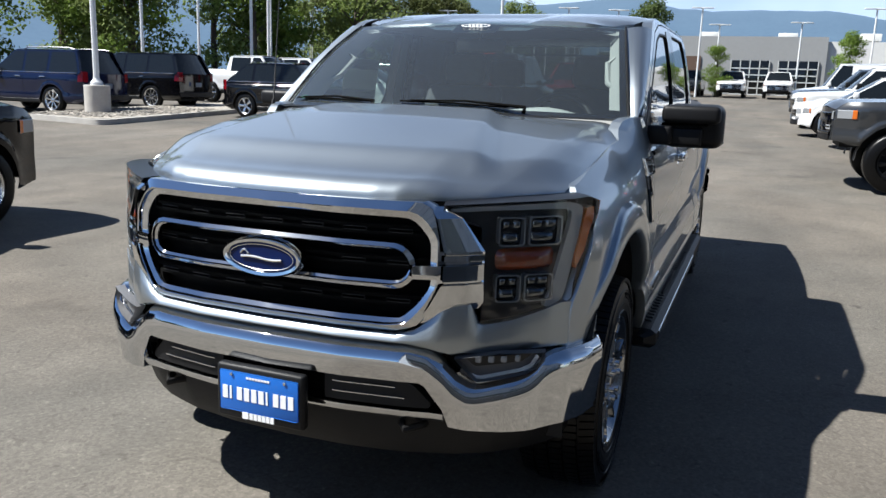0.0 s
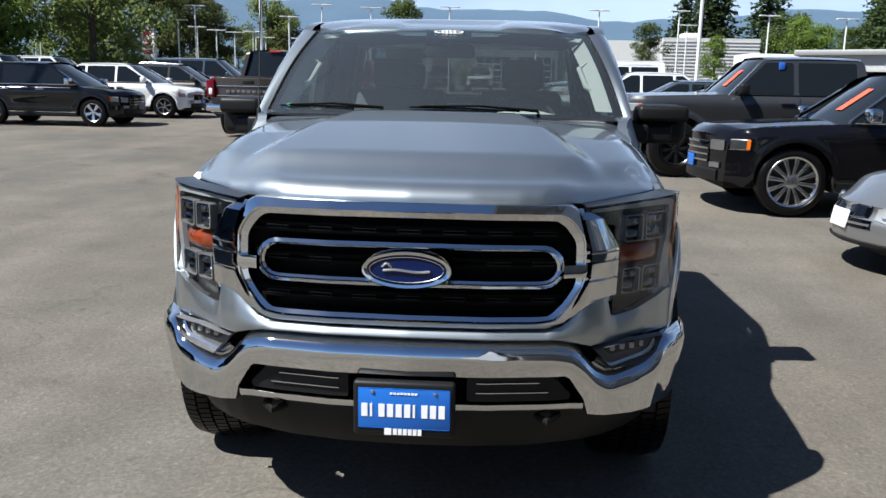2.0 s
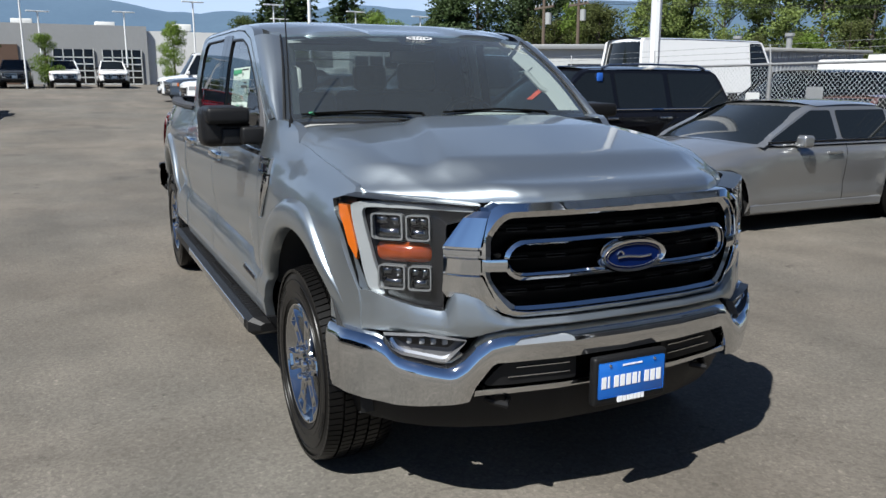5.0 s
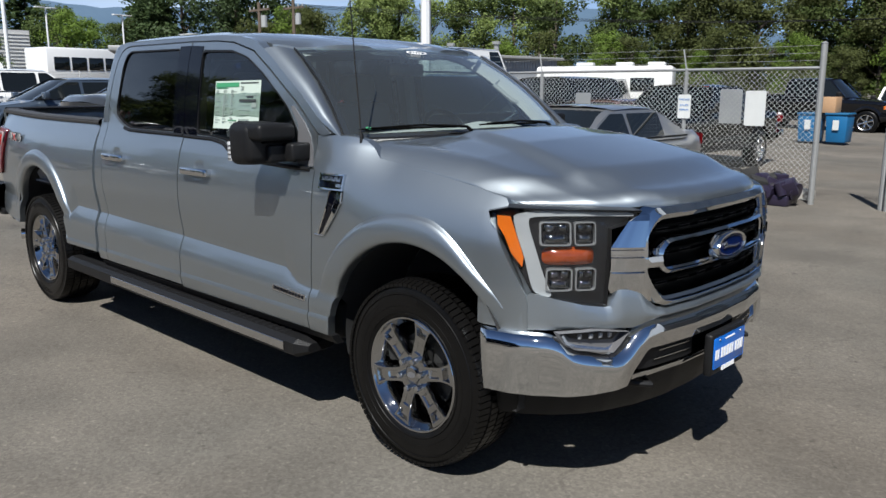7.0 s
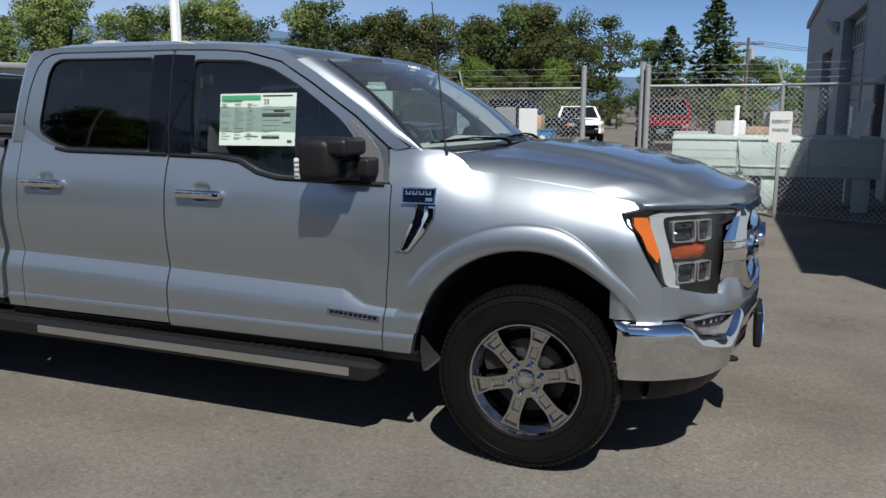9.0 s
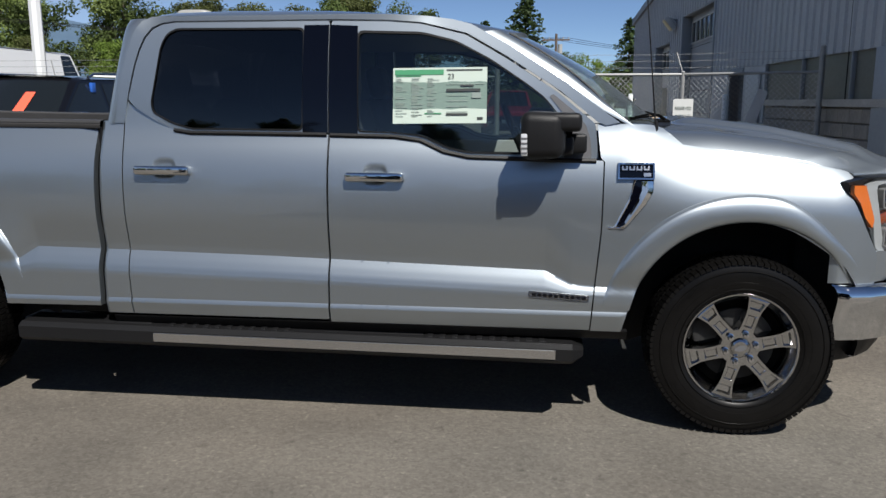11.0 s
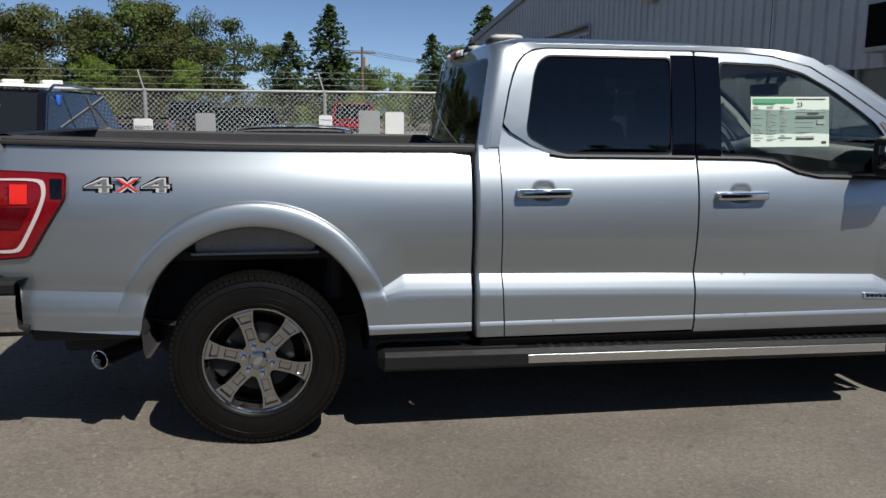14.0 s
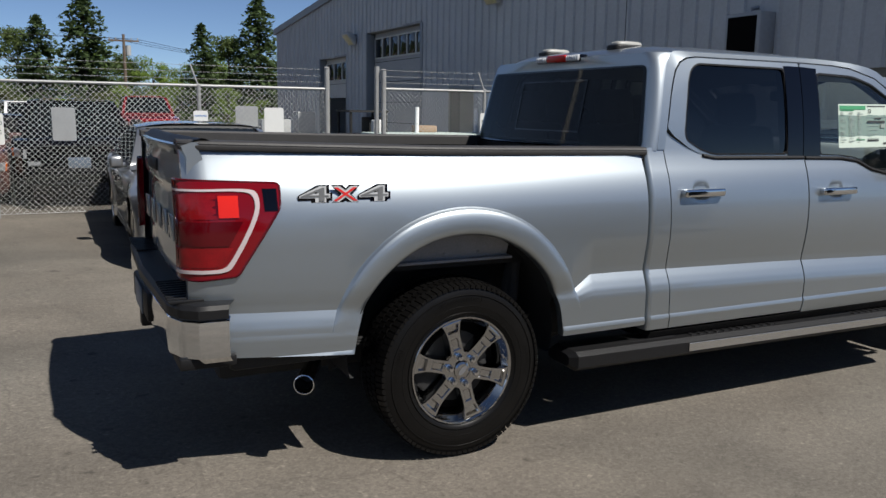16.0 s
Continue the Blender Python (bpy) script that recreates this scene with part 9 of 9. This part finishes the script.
def leaf(V, F, c, n, s, rnd):
    t = n.cross(Vector((rnd.uniform(-1, 1), rnd.uniform(-1, 1), rnd.uniform(-1, 1))))
    if t.length < 1e-3:
        t = Vector((1, 0, 0))
    t.normalize()
    b = n.cross(t).normalized()
    k = len(V)
    V += [c - t * s * .5, c + b * s * .33, c + t * s * .5, c - b * s * .33]
    F.append((k, k + 1, k + 2, k + 3))


def crown_mesh(kind, seed):
    """A crown of unit height made of many small leaves in uneven clumps."""
    rnd = random.Random(seed)
    V, F = [], []
    if kind == "conifer":
        z = .10
        while z < .99:
            R = .40 * (1 - z) ** .62 * rnd.uniform(.85, 1.1) + .008
            n = int(9 + 10 * (1 - z))
            for i in range(n):
                a = rnd.uniform(0, 6.283)
                rr = R * rnd.uniform(.6, 1.12)
                for j in range(int(9 + 14 * (1 - z))):
                    q = rnd.uniform(.12, 1)
                    c = Vector((math.cos(a) * rr * q, math.sin(a) * rr * q, z - .05 * q * q + rnd.uniform(-.012, .012))) + Vector((rnd.gauss(0, .012), rnd.gauss(0, .012), 0))
                    leaf(V, F, c, Vector((rnd.gauss(0, .5), rnd.gauss(0, .5), 1)).normalized(), rnd.uniform(.030, .052), rnd)
            z += .034
    else:
        clumps = []
        wide = .30 if kind == "round" else (.20 if kind == "tall" else .36)
        for i in range(36):
            z = rnd.uniform(.13, .93)
            r = wide * math.sin(min(1, max(0.05, (1.02 - z) / .85)) ** .7 * math.pi * .62) * rnd.uniform(.2, 1.05)
            a = rnd.uniform(0, 6.283)
            clumps.append((Vector((r * math.cos(a), r * math.sin(a), z)), rnd.uniform(.075, .135)))
        for c, r in clumps:
            for j in range(205):
                d = Vector((rnd.gauss(0, 1), rnd.gauss(0, 1), rnd.gauss(0, 1)))
                d.normalize()
                p = c + Vector((d.x, d.y, d.z * .72)) * r * rnd.uniform(.55, 1.12)
                leaf(V, F, p, (d + Vector((rnd.gauss(0, .5), rnd.gauss(0, .5), rnd.gauss(.3, .5)))).normalized(), rnd.uniform(.016, .031), rnd)
    me = bpy.data.meshes.new("crown")
    me.from_pydata([tuple(v) for v in V], [], F)
    return me


def trunk_mesh(kind, seed):
    rnd = random.Random(seed)
    bm = bmesh.new()
    ring(bm, [(0, 0, 0), (.004, .003, .25), (0, -.004, .55), (0, 0, .92)], [.022, .018, .010, .002], 7)
    if kind != "conifer":
        for i in range(9):
            z = rnd.uniform(.18, .7)
            a = rnd.uniform(0, 6.283)
            l = rnd.uniform(.10, .24)
            ring(bm, [(0, 0, z), (math.cos(a) * l * .5, math.sin(a) * l * .5, z + l * .45), (math.cos(a) * l, math.sin(a) * l, z + l * .8)], [.008, .005, .002], 5)
    me = bpy.data.meshes.new("trunk")
    bm.to_mesh(me)
    bm.free()
    me.materials.append(M_BARK)
    return me


TREES = {}
for k, n in (("round", 3), ("tall", 2), ("wide", 2), ("conifer", 3)):
    TREES[k] = [(crown_mesh(k, 11 * i + len(k)), trunk_mesh(k, i)) for i in range(n)]
CROWN_M = {}


def tree(x, y, h, kind, leafm, label, group, rnd, z=None):
    crown, trunk = TREES[kind][rnd.randrange(len(TREES[kind]))]
    key = (crown.name, leafm.name)
    if key not in CROWN_M:
        c = crown.copy()
        c.materials.append(leafm)
        CROWN_M[key] = c
    root = thing("tree", label, "tree", group, at=Matrix.Translation((x, y, gz(x) if z is None else z)) @ pose(0, 0, 0, 0, 0, rnd.uniform(0, 360)) @ Matrix.Diagonal((h * rnd.uniform(.9, 1.15), h * rnd.uniform(.9, 1.15), h, 1)))
    for nm, me in (("trunk", trunk), ("crown", CROWN_M[key])):
        o = new(nm, me)
        o.parent = root


def grove(p, q, n, h0, h1, kinds, leaves, label, group, seed, spread=4):
    rnd = random.Random(seed)
    for i in range(n):
        t = (i + rnd.uniform(.2, .8)) / n
        x, y = p[0] + (q[0] - p[0]) * t + rnd.uniform(-spread, spread), p[1] + (q[1] - p[1]) * t + rnd.uniform(-spread, spread)
        tree(x, y, rnd.uniform(h0, h1), rnd.choice(kinds), rnd.choice(leaves), label, group, rnd)


BROAD = "full green broadleaf tree at the edge of the lot"
grove((-40, -56), (-60, -31), 11, 11, 15, ("round", "tall", "wide"), (L_WEST, L_LIGHT), BROAD, "trees west of the lot", 1)
grove((-72, -46), (-98, -22), 13, 7.5, 10.5, ("round", "wide"), (L_WEST, L_OLIVE), BROAD, "trees west of the lot", 2)
grove((-112, -46), (-120, -6), 14, 6, 8, ("round", "wide", "tall"), (L_GREEN, L_OLIVE), BROAD, "trees west of the lot", 3)
grove((-95, 22), (-90, 30), 4, 11, 13.5, ("conifer",), (L_NEEDLE,), "dark conifer behind the showroom", "conifers behind the showroom", 4, 2)
grove((-82, 27), (-74, 36), 6, 6, 8, ("round", "wide"), (L_LIGHT, L_GREEN), "light green tree beyond the lot", "trees behind the showroom", 5, 2)
grove((-74, 34), (-66, 42), 7, 10, 13, ("conifer", "conifer", "round"), (L_NEEDLE,), "dark conifer beyond the lot", "conifers behind the showroom", 6, 3)
grove((-60, 35), (-53, 42), 5, 6, 8, ("round", "wide"), (L_LIGHT, L_OLIVE), "light green tree beyond the sheds", "trees behind the showroom", 12, 2)
grove((-66, 46), (-54, 51), 6, 7, 8.8, ("round", "conifer", "wide"), (L_WEST, L_NEEDLE), "green tree beyond the sheds", "trees behind the showroom", 7, 3)
grove((-52, 44), (-32, 58), 13, 8.2, 10, ("round", "wide", "tall"), (L_WEST, L_GREEN), BROAD, "trees north of the yard", 8, 3)
grove((-33, 58), (-18, 63), 11, 7.8, 9.6, ("round", "wide", "tall"), (L_OLIVE, L_GREEN), BROAD, "trees north of the yard", 9, 3)
grove((-20, 63), (-10.4, 65), 8, 9, 11, ("round", "wide"), (L_OLIVE, L_GREEN), BROAD, "trees north of the yard", 19, 2)
grove((-45, 40), (-14, 57), 14, 3.5, 5.5, ("wide", "round"), (L_OLIVE, L_LIGHT), "low shrub at the foot of the trees", "shrubs north of the yard", 10, 3)
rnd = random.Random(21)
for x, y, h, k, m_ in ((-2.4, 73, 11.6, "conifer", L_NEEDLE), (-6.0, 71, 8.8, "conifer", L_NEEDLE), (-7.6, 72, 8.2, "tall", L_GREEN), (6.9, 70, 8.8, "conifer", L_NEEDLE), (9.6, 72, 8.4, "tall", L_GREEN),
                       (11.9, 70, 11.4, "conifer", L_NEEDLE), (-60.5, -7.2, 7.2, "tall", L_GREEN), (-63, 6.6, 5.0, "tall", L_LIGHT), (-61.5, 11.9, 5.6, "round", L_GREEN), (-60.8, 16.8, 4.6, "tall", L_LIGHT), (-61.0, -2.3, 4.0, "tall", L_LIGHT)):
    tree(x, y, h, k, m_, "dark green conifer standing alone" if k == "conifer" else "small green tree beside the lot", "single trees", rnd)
grove((-3, 82), (16, 84), 9, 6, 7.5, ("wide", "round"), (L_LIGHT, L_GREEN), "bushy green tree beyond the yard", "trees north of the yard", 13, 3)
grove((-30, 50), (12, 62), 22, 2.0, 3.2, ("wide",), (L_LIGHT, L_OLIVE), "low green shrub behind the yard", "shrubs north of the yard", 14, 3)
# out of view; added so that paint and glass mirror trees
grove((-50, -70), (60, -75), 16, 9, 13, ("round", "wide", "conifer"), (L_GREEN, L_NEEDLE), "unseen tree in the south, added for reflections", "trees south of the lot", 15, 5)

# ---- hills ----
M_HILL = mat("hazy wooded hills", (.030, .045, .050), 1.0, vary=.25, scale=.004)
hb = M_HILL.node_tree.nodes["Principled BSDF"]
# blue glow paints in the haze of distance
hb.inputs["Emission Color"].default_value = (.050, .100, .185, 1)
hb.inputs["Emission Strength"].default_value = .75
bm = bmesh.new()


def ridge(a, k):
    n1 = noise.noise(Vector((math.cos(a) * 3.1, math.sin(a) * 3.1, 4.2)))
    n2 = noise.noise(Vector((math.cos(a) * 11, math.sin(a) * 11, 1.7)))
    n3 = noise.noise(Vector((math.cos(a) * 40, math.sin(a) * 40, 9.1)))
    west = max(0, -math.cos(a))
    south = max(0, -math.sin(a))
    h = 100 + 290 * smooth01(west / .7) + 170 * south ** 2 + 85 * n1 + 45 * n2 + 12 * n3
    h = max(18, h)
    return Vector((math.cos(a) * (2600 + k * 500), math.sin(a) * (2600 + k * 500), h * [0, .55, .85, 1.0][k] - 4))


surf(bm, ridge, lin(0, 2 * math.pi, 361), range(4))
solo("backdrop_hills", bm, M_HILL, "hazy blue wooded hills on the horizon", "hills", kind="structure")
